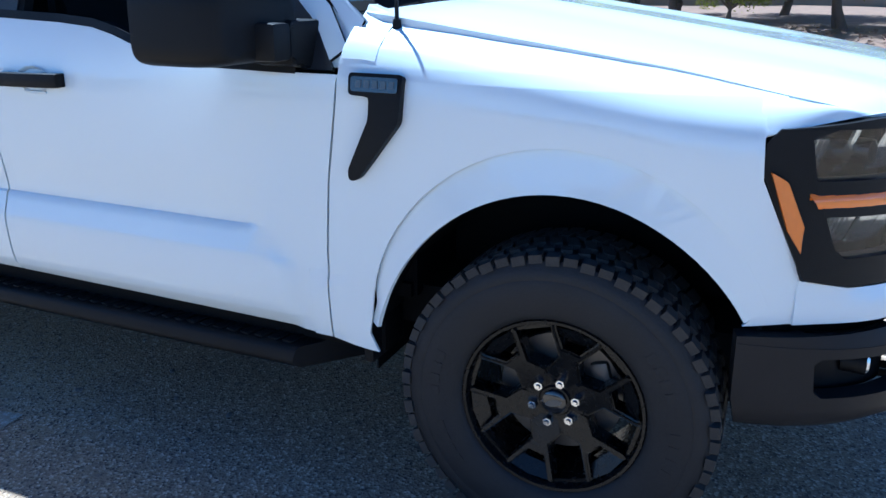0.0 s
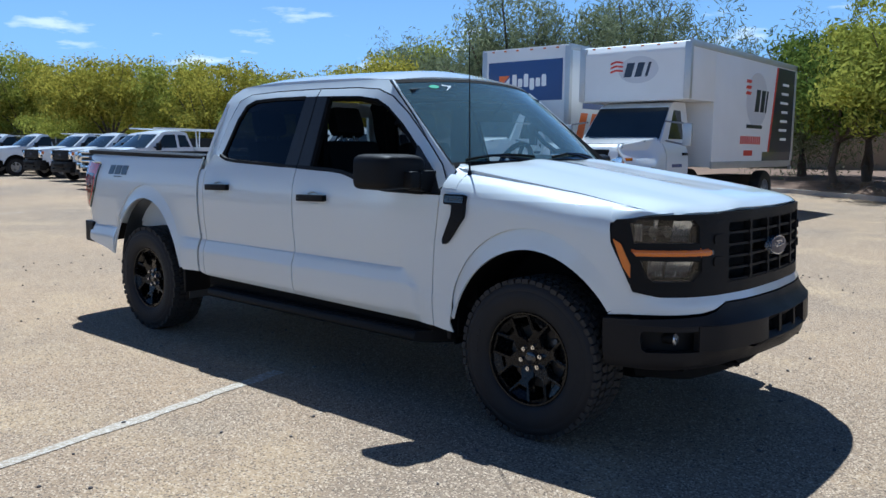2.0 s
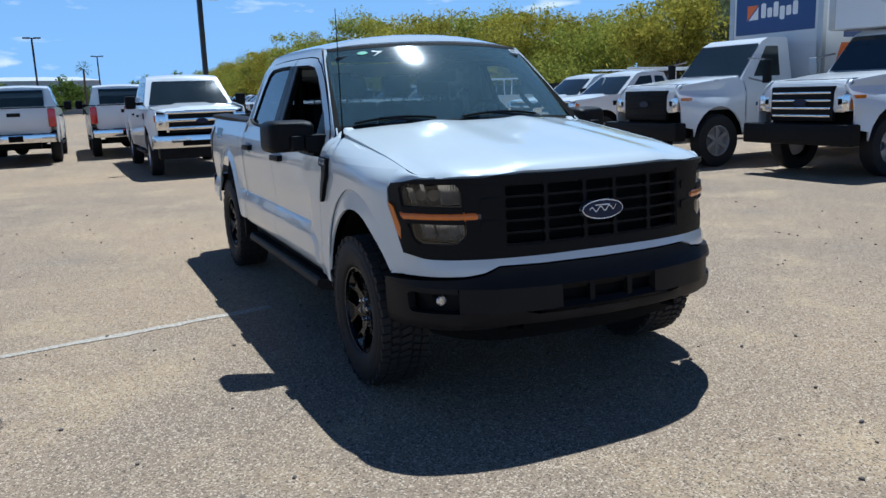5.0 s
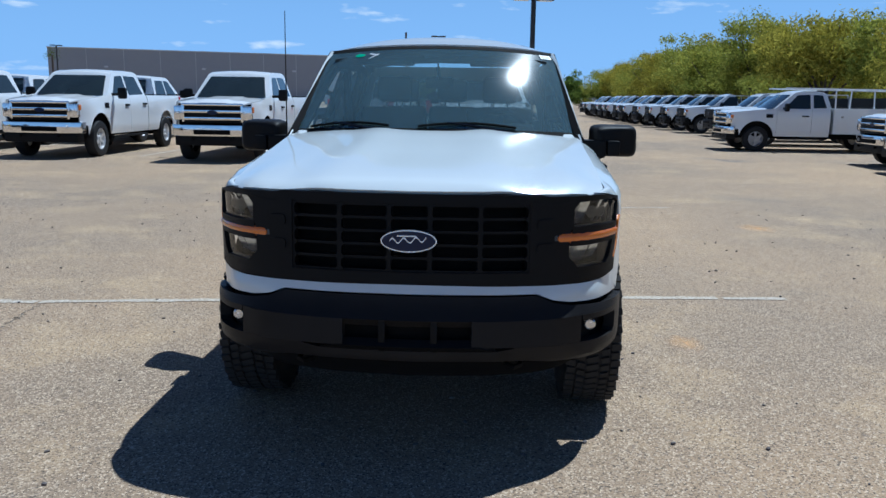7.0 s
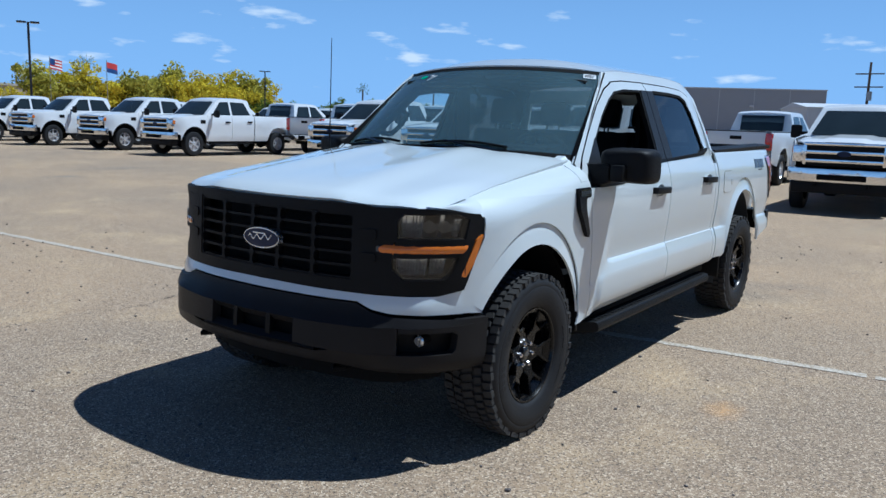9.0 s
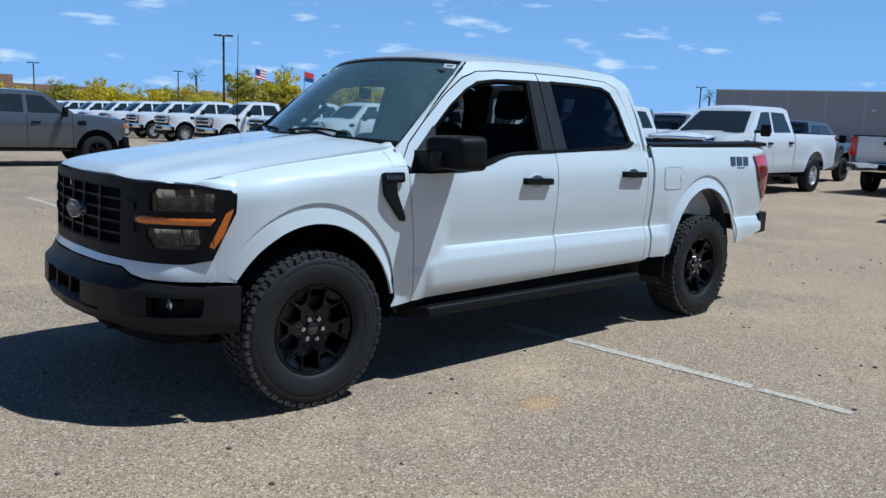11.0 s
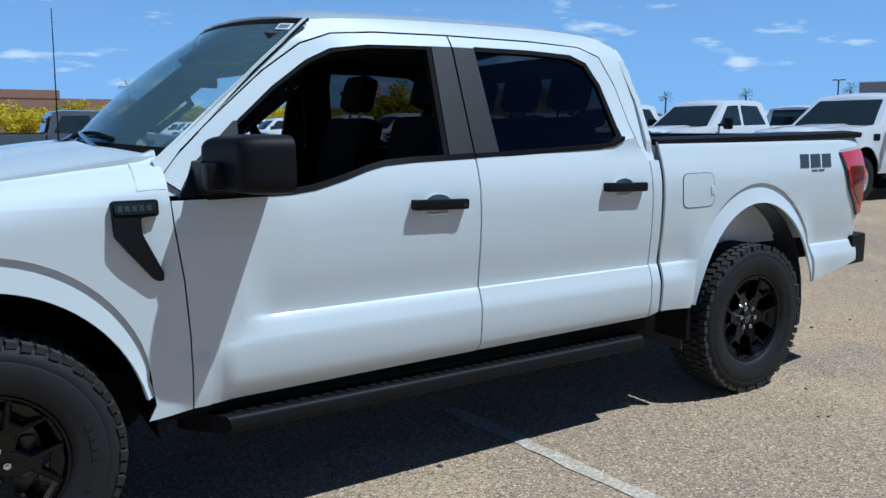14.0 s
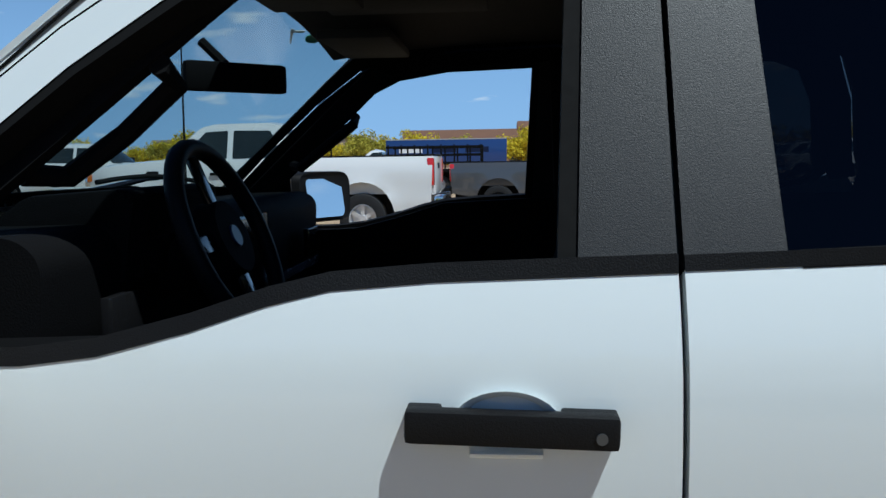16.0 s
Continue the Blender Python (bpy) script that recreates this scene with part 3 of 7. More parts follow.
        w_out = [(-0.716, 1.352), (-0.826, 1.460), (-1.016, 1.623), (-1.166, 1.728), (-1.28, 1.778), (-1.45, 1.801), (-1.735, 1.809)]
        part("window_rubber", panel(strip(w_out, w_in), on_cab(s, 0.001), out, (0.1, 0.1), 0.05), MATT_BLACK, front)
        part("window_rubber", panel([(-1.728, 1.800), (-1.762, 1.800), (-1.742, 1.336), (-1.705, 1.336)], on_cab(s, 0.001), out, (0.3, 0.1), 0.03), MATT_BLACK, front)
        q_in = [(-1.97, 1.792), (-2.28, 1.792), (-2.502, 1.783), (-2.587, 1.752), (-2.643, 1.652), (-2.684, 1.465), (-2.692, 1.425), (-2.66, 1.398), (-2.60, 1.388), (-2.0, 1.362)]
        q_out = [(-1.97, 1.812), (-2.28, 1.812), (-2.517, 1.802), (-2.607, 1.768), (-2.665, 1.665), (-2.711, 1.47), (-2.73, 1.42), (-2.69, 1.38), (-2.60, 1.365), (-2.0, 1.34)]
        part("window_rubber", panel(strip(q_out, q_in), on_cab(s, 0.007), out, (0.1, 0.1), 0.02), MATT_BLACK, rear)
        rg = part("door_glass", panel([(-1.955, 1.80), (-2.28, 1.80), (-2.507, 1.79), (-2.597, 1.76), (-2.654, 1.655), (-2.702, 1.465), (-2.705, 1.42), (-2.66, 1.39), (-1.975, 1.35)], on_cab(s, -0.004), out, (0.2, 0.2), 0.0), DARK_GLASS, rear, "dark privacy glass")
        # handles: a body-coloured cup behind a black bar
        for dr, x0, x1, z in ((front, -1.518, -1.775, 1.158), (rear, -2.548, -2.808, 1.186)):
            xm = (x0 + x1) / 2
            yy = s * side_y(xm, z)
            tilt = Matrix.Translation((xm, yy, z)) @ Matrix.Rotation(radians(-1.5), 4, "Y")
            bar = bmesh.new()
            add_box(bar, -0.128, 0.128, 0.022 * s - 0.014, 0.022 * s + 0.014, -0.021, 0.021, 0.008)
            add_box(bar, 0.085, 0.127, -0.01, 0.034 * s, -0.020, 0.020, 0.004) if s > 0 else add_box(bar, 0.085, 0.127, 0.034 * s, 0.01, -0.020, 0.020, 0.004)
            add_box(bar, -0.127, -0.060, -0.01, 0.034 * s, -0.020, 0.020, 0.004) if s > 0 else add_box(bar, -0.127, -0.060, 0.034 * s, 0.01, -0.020, 0.020, 0.004)
            bmesh.ops.transform(bar, matrix=tilt, verts=bar.verts[:])
            part("door_handle", bar, BLACK_PLASTIC, dr, "black bar door handle")
            cup = revolve([(0.002, 0.0), (0.03, -0.003), (0.052, -0.004), (0.060, 0.004), (0.066, 0.006), (0.060, -0.002)], 28)
            bmesh.ops.transform(cup, matrix=Matrix.Translation((xm + 0.006, yy + 0.002 * s, z)) @ Matrix.Diagonal((1.0, 1.0 * s, 0.62, 1)), verts=cup.verts[:])
            bmesh.ops.recalc_face_normals(cup, faces=cup.faces[:])
            part("handle_cup", cup, PAINT, dr)
            # added tilted lip that catches sun, in place of the recess's bright lower inside
            lip = box(-0.045, 0.045, -0.006, 0.010, -0.006, 0.002, 0.003, Matrix.Translation((xm + 0.006, yy + 0.002 * s, z - 0.034)) @ Matrix.Rotation(radians(-25 * s), 4, "X"))
            part("cup_lip", lip, PAINT, dr)
        part("lock_cylinder", cyl((-1.752, s * (side_y(-1.752, 1.15) + 0.034), 1.151), (-1.752, s * (side_y(-1.752, 1.15) + 0.0385), 1.151), 0.007), BADGE_GREY, front)
        # mirror on its arm
        mir = new("mirror")
        mir.parent = root
        tagged(mir, "black plastic door mirror on a folding arm")
        ring = rounded([(0.955, 1.250), (1.215, 1.244), (1.240, 1.270), (1.238, 1.415), (1.205, 1.440), (1.0, 1.442), (0.955, 1.425)], 0.032, 5)
        slope = 0.02 if s > 0 else 0.46
        head = bmesh.new()
        loops = []
        for x, k in ((-0.934, 0.90), (-0.942, 0.955), (-0.940, 0.985), (-0.925, 1.0), (-0.87, 1.0), (-0.82, 0.99), (-0.785, 0.965), (-0.758, 0.92), (-0.740, 0.85), (-0.731, 0.76), (-0.728, 0.60)):
            loops.append([head.verts.new((x - (0.2 + (slope - 0.2) * smooth01(-0.87, -0.93, x)) * (y - 1.09), 1.09 + (y - 1.09) * k, 1.345 + (z - 1.345) * k)) for y, z in ring])
        for p, q in zip(loops, loops[1:]):
            for i in range(len(ring)):
                j = (i + 1) % len(ring)
                head.faces.new((p[i], p[j], q[j], q[i]))
        head.faces.new(loops[0])
        head.faces.new(loops[-1])
        bmesh.ops.recalc_face_normals(head, faces=head.faces[:])
        arm = prism(rounded([(0.87, 1.222), (0.99, 1.236), (1.035, 1.250), (1.035, 1.352), (0.87, 1.352)], 0.015), "x", -0.82, -0.69, 0.012)
        fold = box(-0.79, -0.683, 1.042, 1.118, 1.258, 1.350, 0.014)
        mg = prism(rounded([(0.985, 1.265), (1.19, 1.262), (1.205, 1.28), (1.203, 1.412), (0.985, 1.412)], 0.02), "x", -0.002, 0.002)
        bmesh.ops.transform(mg, matrix=Matrix.Translation((-0.936, 1.09, 0)) @ Matrix.Rotation(math.atan(slope), 4, "Z") @ Matrix.Translation((0, 0, 1.338)) @ Matrix.Rotation(radians(9.5 if s > 0 else 7.5), 4, "Y") @ Matrix.Translation((-0.006, -1.09, -1.338)), verts=mg.verts[:])
        for nm, b, mt, lb in (("mirror_head", head, BLACK_PLASTIC, ""), ("mirror_arm", arm, BLACK_PLASTIC, ""), ("fold_joint", fold, BLACK_PLASTIC, ""), ("mirror_glass", mg, MIRROR, "mirror glass")):
            if s < 0:
                mirror_y(b)
            part(nm, b, mt, mir, lb)
        # side rail of the roof, front pillar and rear pillar in one sheet
        rail_out = [(-0.565, 1.352), (-0.605, 1.386)] + [(-0.605 - 0.59 * t, 1.386 + 0.498 * t) for t in (0.25, 0.5, 0.75)] + [(-1.20, 1.884)] + [(x, roof_edge(x)) for x in (-1.4, -1.6, -2.0, -2.3, -2.5, -2.65, -2.76, -2.84)] + [(-2.907, 1.74), (-2.925, 1.58), (-2.93, 1.42), (-2.935, 1.30)]
        rail_in = [(-0.585, 1.30)] + [(u + 0.004, v + 0.004) for u, v in a_out[1:4]] + [(-1.157, 1.788), (-1.298, 1.836)] + [(u, v + 0.008) for u, v in a_out[6:]] + [(u, v + 0.008) for u, v in r_out[:2]] + [(u - 0.008, v + 0.006) for u, v in r_out[2:]] + [(-2.874, 1.30)]
        part("roof_rail", panel(strip(rail_out, rail_in), on_cab(s), out, (0.05, 0.05), 0.04, lined=True), [PAINT, INTERIOR], root)
        part("cab_corner", panel([(-2.880, 0.53), (-2.882, 0.85), (-2.876, 1.305), (-2.936, 1.305), (-2.938, 0.55)], on_side(s), out, (0.05, 0.045), 0.03, ((), bandcuts)), PAINT, root)
        part("sill", box(-2.93, -0.50, s * 0.86 - 0.06, s * 0.86 + 0.06, 0.44, 0.56, 0.02), MATT_BLACK, root)
        # bed side
        z1 = lambda x: 1.395 + 0.03 * (-2.96 - x) / 1.8
        bed = [(-2.962, 0.55), (-3.165, 0.545)] + [arch_lip(-WB, u, 1.0, 0.50, 0.64, 0.105, 16, 162) for u in np.linspace(13, 165, 31)] + [(-4.195, 0.575), (-4.66, 0.66), (-4.67, 0.925), (-4.655, 0.94), (-4.52, 1.11), (-4.47, 1.26), (-4.462, 1.315), (-4.475, 1.33), (-4.66, 1.345), (-4.72, 1.36), (-4.72, 1.42)] + [(x, z1(x)) for x in (-4.4, -3.9, -3.4, -2.962)]
        bs = part("bed_side", panel(bed[::-1], on_side(s), out, (0.045, 0.045), 0.012, ((), bandcuts + [1.37, 1.38, 1.39, 1.40])), PAINT, root)
        def bed_flare(u, v):
            x, z = arch_lip(-WB, u, v, 0.50, 0.64, 0.107, 16, 162)
            return (x, s * (side_y(x, z) - 0.013 * v + 0.004 * (1 - v)), z)
        part("arch_flare", panel([(12, 0.0), (166, 0.0), (166, 1.0), (12, 1.0)], bed_flare, out, (4, 0.25), 0.010), PAINT, bs, "inset lip round the wheel arch")
        part("bed_inner_wall", box(-4.70, -2.98, s * 0.80 - 0.015, s * 0.80 + 0.015, 0.84, 1.38), PAINT, root)
        cap = panel([(-2.965, 0.0), (-4.73, 0.0), (-4.73, 1.0), (-2.965, 1.0)], lambda u, v: (u, s * (0.785 + v * 0.145), z1(u) + 0.018 - 0.012 * v * v), (0, 0, 1), (0.2, 0.25), 0.03)
        part("bed_rail_cap", cap, BLACK_PLASTIC, root, "black plastic bed rail cap")
        lin = panel([(-0.56, 0.0), (0.56, 0.0), (0.56, 1.0), (-0.56, 1.0)], lambda u, v: (-WB + 0.52 * math.sin(u / 0.56 * 1.75), s * (0.55 + 0.385 * v), 0.42 + 0.65 * math.cos(u / 0.56 * 1.75)), (0, 0, 1), (0.07, 0.5), 0.006)
        part("wheel_arch_liner", lin, BADGE_GREY, root)
        part("inner_arch", prism(rounded([(-WB - 0.54, 0.30), (-WB + 0.54, 0.30), (-WB + 0.54, 1.05), (-WB - 0.54, 1.05)], 0.15), "y", s * 0.52, s * 0.55), MATT_BLACK, root)
        if s > 0:
            fuel = rounded([(-3.085, 1.235), (-3.325, 1.235), (-3.325, 1.06), (-3.085, 1.06)], 0.045)
            part("fuel_door_gap", panel(fuel, lambda u, v: (u, side_y(u, v) + 0.0012, v), out, (0.06, 0.06), 0.004), BADGE_GREY, root)
            part("fuel_door", panel([((u + 3.205) * 0.965 - 3.205, (v - 1.1475) * 0.965 + 1.1475) for u, v in fuel], lambda u, v: (u, side_y(u, v) + 0.0028, v), out, (0.06, 0.06), 0.004), PAINT, root)
            part("fuel_latch", box(-3.325, -3.295, side_y(-3.3, 1.14), side_y(-3.3, 1.14) + 0.006, 1.12, 1.165, 0.003), PAINT, root)
        # tail lamp
        tl = rounded([(-4.462, 1.315), (-4.48, 1.25), (-4.53, 1.10), (-4.655, 0.94), (-4.70, 0.945), (-4.735, 1.20), (-4.725, 1.335)], 0.012)
        lamp = part("tail_lamp", panel(tl, lambda u, v: (u, s * (side_y(u, v) + 0.008), v), out, (0.05, 0.05), 0.05), RED_LENS, root, "red tail lamp with a dark edge")
        part("lamp_core", panel(rounded([(-4.535, 1.235), (-4.565, 1.105), (-4.66, 0.99), (-4.69, 1.0), (-4.705, 1.235)], 0.012), lambda u, v: (u, s * (side_y(u, v) + 0.0105), v), out, (0.05, 0.05), 0.02), DARK_RED, lamp)
        part("lamp_rim", panel(strip([(-4.456, 1.318), (-4.474, 1.25), (-4.522, 1.10), (-4.645, 0.935)], [(-4.474, 1.315), (-4.492, 1.25), (-4.545, 1.105), (-4.665, 0.945)]), lambda u, v: (u, s * (side_y(u, v) + 0.010), v), out, (0.05, 0.05), 0.03), GLOSS_BLACK, lamp)
        # off-road badge as plain slanted strokes
        bx = -4.06 if s > 0 else -4.30
        d = -1 if s > 0 else 1
        put = lambda a, b: (bx + d * a * 1.25 + (d * 0.3 * b), 1.236 + b * 1.25)
        strokes = [[(0, 0), (0.064, 0), (0.064, 0.060), (0, 0.060)], [(0.078, 0), (0.150, 0), (0.150, 0.060), (0.078, 0.060)], [(0.164, 0), (0.232, 0), (0.232, 0.060), (0.164, 0.060)]]
        for k, st in enumerate(strokes):
            part("badge_stroke", panel([put(a, b) for a, b in st], lambda u, v: (u, s * (side_y(u, v) + 0.003 + 0.0002 * k), v), out, (0.1, 0.1), 0.005), BADGE_GREY, root)
        for a0, a1 in ((0.085, 0.125), (0.135, 0.18)):
            part("badge_bar", panel([put(a0, -0.018), put(a1, -0.018), put(a1, -0.010), put(a0, -0.010)], lambda u, v: (u, s * (side_y(u, v) + 0.002), v), out, (0.1, 0.1), 0.003), BADGE_GREY, root)
        # running board
        step = new("running_board")
        step.parent = root
        tagged(step, "black running board with a ribbed tread")
        b = prism(rounded([(0.80, 0.365), (0.985, 0.375), (1.005, 0.395), (0.995, 0.435), (0.98, 0.442), (0.80, 0.442)], 0.012), "x", -2.90, -0.62)
        for v in b.verts:
            if v.co.x > -0.7:
                v.co.x -= (v.co.y - 0.80) * 0.7
            else:
                v.co.x += (v.co.y - 0.80) * 0.35
        ribs = bmesh.new()
        for k in range(40):
            x = -2.74 + k * 0.05
            add_box(ribs, x - 0.017, x + 0.017, 0.865, 0.972, 0.440, 0.4475, 0.003, Matrix.Translation((x, 0.92, 0)) @ Matrix.Rotation(0.25, 4, "Z") @ Matrix.Translation((-x, -0.92, 0)))
        legs = [box(x - 0.04, x + 0.04, 0.70, 0.84, 0.38, 0.42, 0.006) for x in (-2.55, -1.75, -0.95)]
        for nm, bb, mt in (("board", b, BLACK_PLASTIC), ("tread_rib", ribs, BLACK_PLASTIC), *(("bracket", g, MATT_BLACK) for g in legs)):
            if s < 0:
                mirror_y(bb)
            ob = part(nm, bb, mt, step)
            if nm == "tread_rib":
                tagged(ob, kind="stuff")
        # mud flaps and wheels
        part("mud_flap", box(-WB + 0.49, -WB + 0.52, s * 0.86 - 0.11, s * 0.86 + 0.11, 0.36, 0.60, 0.008), BLACK_PLASTIC, root)
        part("mud_flap", box(-0.545, -0.515, s * 0.87 - 0.10, s * 0.87 + 0.10, 0.43, 0.58, 0.008), BLACK_PLASTIC, root)
        for x in (0.0, -WB):
            make_wheel(root, s, x)
    return root


def make_hero_front(root):
    fas = lambda off: (lambda u, v: nose(u, v, off))
    ahead = (1, 0, 0)
    # white band between grille and bumper
    lo = [(-1.02, 0.712), (-0.70, 0.722), (-0.62, 0.735), (-0.55, 0.765), (0.55, 0.765), (0.62, 0.735), (0.70, 0.722), (1.02, 0.712)]
    hi = [(-1.02, 0.818), (-0.90, 0.797), (-0.60, 0.797), (0, 0.802), (0.60, 0.797), (0.90, 0.797), (1.02, 0.818)]
    part("front_band", panel(strip(lo, hi), lambda u, v: nose(u, v, (0.012 + 0.02 * smooth01(0.82, 0.74, v)) * (1 - 0.8 * smooth01(0.80, 1.0, abs(u)))), ahead, (0.05, 0.02), 0.02), PAINT, root, "white painted strip under the grille")
    # black surround with openings for grille and lamps, as joined strips
    sur = bmesh.new()
    shapes = []
    top = [(-1.126, 1.125), (-1.10, 1.155), (-0.90, 1.178), (-0.84, 1.182), (-0.60, 1.182), (-0.56, 1.190), (0.56, 1.190), (0.60, 1.182), (0.84, 1.182), (0.90, 1.178), (1.10, 1.155), (1.126, 1.125)]
    shapes.append(strip(top, [(-1.115, 1.115), (-1.02, 1.148), (-0.985, 1.157), (-0.745, 1.157), (-0.67, 1.152), (-0.60, 1.142), (-0.52, 1.150), (0.52, 1.150), (0.60, 1.142), (0.67, 1.152), (0.745, 1.157), (0.985, 1.157), (1.02, 1.148), (1.115, 1.115)]))
    shapes.append(strip([(-1.015, 0.822), (-0.90, 0.801), (-0.60, 0.800), (0, 0.805), (0.60, 0.800), (0.90, 0.801), (1.015, 0.822)], [(-1.0, 0.880), (-0.925, 0.869), (-0.745, 0.869), (-0.69, 0.860), (-0.52, 0.855), (0.52, 0.855), (0.69, 0.860), (0.745, 0.869), (0.925, 0.869), (1.0, 0.880)]))
    for s in (1, -1):
        shapes.append([(s * 0.515, 0.850), (s * 0.515, 1.154), (s * 0.60, 1.144), (s * 0.745, 1.160), (s * 0.713, 1.125), (s * 0.713, 1.045), (s * 0.70, 1.03), (s * 0.694, 0.966), (s * 0.694, 0.915), (s * 0.747, 0.866), (s * 0.69, 0.856)])
        shapes.append([(s * 1.015, 0.820), (s * 0.920, 0.866), (s * 0.955, 0.895), (s * 0.986, 0.968), (s * 1.016, 1.046), (s * 1.036, 1.136), (s * 0.98, 1.160), (s * 1.10, 1.156), (s * 1.126, 1.126), (s * 1.126, 1.06)])
        shapes.append([(s * 0.70, 0.964), (s * 0.99, 0.968), (s * 1.02, 1.048), (s * 0.71, 1.048)])
    for k, sh in enumerate(shapes):
        b = panel(sh, lambda u, v: nose(u, v, 0.014 - 0.016 * smooth01(1.0, 1.12, abs(u)) + 0.0004 * k), ahead, (0.05, 0.05), 0.045)
        me = bpy.data.meshes.new("tmp")
        b.to_mesh(me)
        b.free()
        sur.from_mesh(me)
        bpy.data.meshes.remove(me)
    grille = new("grille")
    grille.parent = root
    tagged(grille, "matt black grille and lamp surround with brick-shaped openings")
    part("surround", sur, BLACK_PLASTIC, grille)
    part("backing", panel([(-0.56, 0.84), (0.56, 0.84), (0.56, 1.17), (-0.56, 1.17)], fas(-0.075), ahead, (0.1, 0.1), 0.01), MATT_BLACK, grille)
    rows = [0.858, 0.915, 0.972, 1.029, 1.086, 1.143]
    for z in rows:
        part("grille_bar", panel(strip([(-0.53, z - 0.006), (0, z - 0.006), (0.53, z - 0.006)], [(-0.53, z + 0.006), (0, z + 0.006), (0.53, z + 0.006)]), fas(0.006), ahead, (0.06, 1), 0.04), BLACK_PLASTIC, grille)
    for z0, z1 in zip(rows, rows[1:]):
        for y in (-0.515, -0.302, -0.088, 0.088, 0.302, 0.515):
            c, h = (z0 + z1) / 2, (z1 - z0) / 2
            bone = [(y - 0.022, c - h), (y + 0.022, c - h), (y + 0.009, c - h * 0.5), (y + 0.009, c + h * 0.5), (y + 0.022, c + h), (y - 0.022, c + h), (y - 0.009, c + h * 0.5), (y - 0.009, c - h * 0.5)]
            part("grille_post", panel(bone, fas(0.011), ahead, (1, 1), 0.035), BLACK_PLASTIC, grille)
    for s in (1, -1):
        for z0, z1 in ((1.040, 1.085), (0.935, 0.980)):
            part("grille_dimple", panel(rounded([(s * 0.545, z0), (s * 0.625, z0), (s * 0.625, z1), (s * 0.545, z1)], 0.018), fas(0.022), ahead, (0.05, 0.05), 0.01), BLACK_PLASTIC, grille)
    oval = lambda a, b: [(a * math.cos(2 * math.pi * k / 40), 0.993 + b * math.sin(2 * math.pi * k / 40)) for k in range(40)]
    emb = part("emblem", panel(oval(0.119, 0.048), fas(0.034), ahead, (0.05, 0.05), 0.03), SILVER, grille, "silver-edged dark blue oval emblem")
    part("emblem_field", panel(oval(0.1125, 0.042), fas(0.037), ahead, (0.05, 0.05), 0.005), BLUE_BADGE, emb)
    # the maker's mark as one plain flowing stroke
    wave = [(-0.080 + 0.0064 * k, 0.993 + 0.011 * math.sin(k * 0.82) + 0.0004 * k) for k in range(25)]
    part("emblem_stroke", panel(strip([(a, b - 0.0035) for a, b in wave], [(a, b + 0.0035) for a, b in wave]), fas(0.039), ahead, (0.1, 0.1), 0.003), SILVER, emb)
    part("emblem_stroke", panel(rounded([(-0.050, 1.012), (0.030, 1.012), (0.034, 1.018), (-0.046, 1.018)], 0.002, 2), fas(0.039), ahead, (0.1, 0.1), 0.003), SILVER, emb)
    # headlamps
    for s in (1, -1):
        lamp = new("headlamp")
        lamp.parent = root
        tagged(lamp, "headlamp with clear lenses, amber bar and amber side marker")
        upper = rounded([(s * 0.715, 1.046), (s * 1.015, 1.046), (s * 1.035, 1.135), (s * 0.985, 1.158), (s * 0.745, 1.158), (s * 0.712, 1.125)], 0.008)
        lower = rounded([(s * 0.695, 0.966), (s * 0.985, 0.970), (s * 0.955, 0.895), (s * 0.925, 0.868), (s * 0.745, 0.868), (s * 0.695, 0.915)], 0.008)
        part("lamp_bowl", panel([(s * 0.66, 0.845), (s * 1.05, 0.845), (s * 1.07, 1.17), (s * 0.66, 1.17)], fas(-0.075), ahead, (0.05, 0.05), 0.01), MATT_BLACK, lamp)
        for a0, a1, z0, z1, n in ((0.722, 0.838, 1.05, 1.150, 1), (0.905, 0.925, 1.05, 1.155, 1), (0.975, 1.02, 1.05, 1.13, 1), (0.705, 0.86, 0.880, 0.962, 1), (0.866, 0.945, 0.885, 0.962, 1)):
            refl = bmesh.new()
            for k in range(n):
                w = (a1 - a0) / n
                b = panel([(s * (a0 + k * w), z0), (s * (a0 + (k + 0.94) * w), z0), (s * (a0 + (k + 0.94) * w), z1), (s * (a0 + k * w), z1)], lambda u, v: nose(u, v, -0.062 + 0.45 * (v - z0) + 0.003 * math.sin((abs(u) - a0) * 430)), ahead, (0.0035, 0.02), 0.006)
                me = bpy.data.meshes.new("tmp")
                b.to_mesh(me)
                b.free()
                refl.from_mesh(me)
                bpy.data.meshes.remove(me)
            part("reflector", refl, REFLECTOR, lamp)
        for a0, z0 in ((0.872, 1.10), (0.950, 1.10)):
            c = Vector(nose(s * a0, z0, -0.06))
            part("projector", cyl(c, c + Vector((0.035, 0.015 * s, 0)), 0.032, 0.028, 18), GLOSS_BLACK, lamp)
        for shape in (upper, lower):
            part("lens", panel(shape, fas(0.004), ahead, (0.05, 0.05), 0.0), CLEAR_LENS, lamp)
        part("amber_bar", panel(rounded([(s * 0.638, 0.992), (s * 0.668, 0.978), (s * 1.0, 0.980), (s * 1.03, 1.02), (s * 1.0, 1.030), (s * 0.668, 1.024), (s * 0.638, 1.012)], 0.006), lambda u, v: nose(u, v, 0.012 + 0.010 * smooth01(0.978, 1.0, v) * smooth01(1.028, 1.006, v)), ahead, (0.05, 0.008), 0.034), AMBER, lamp, "amber turn-signal bar")
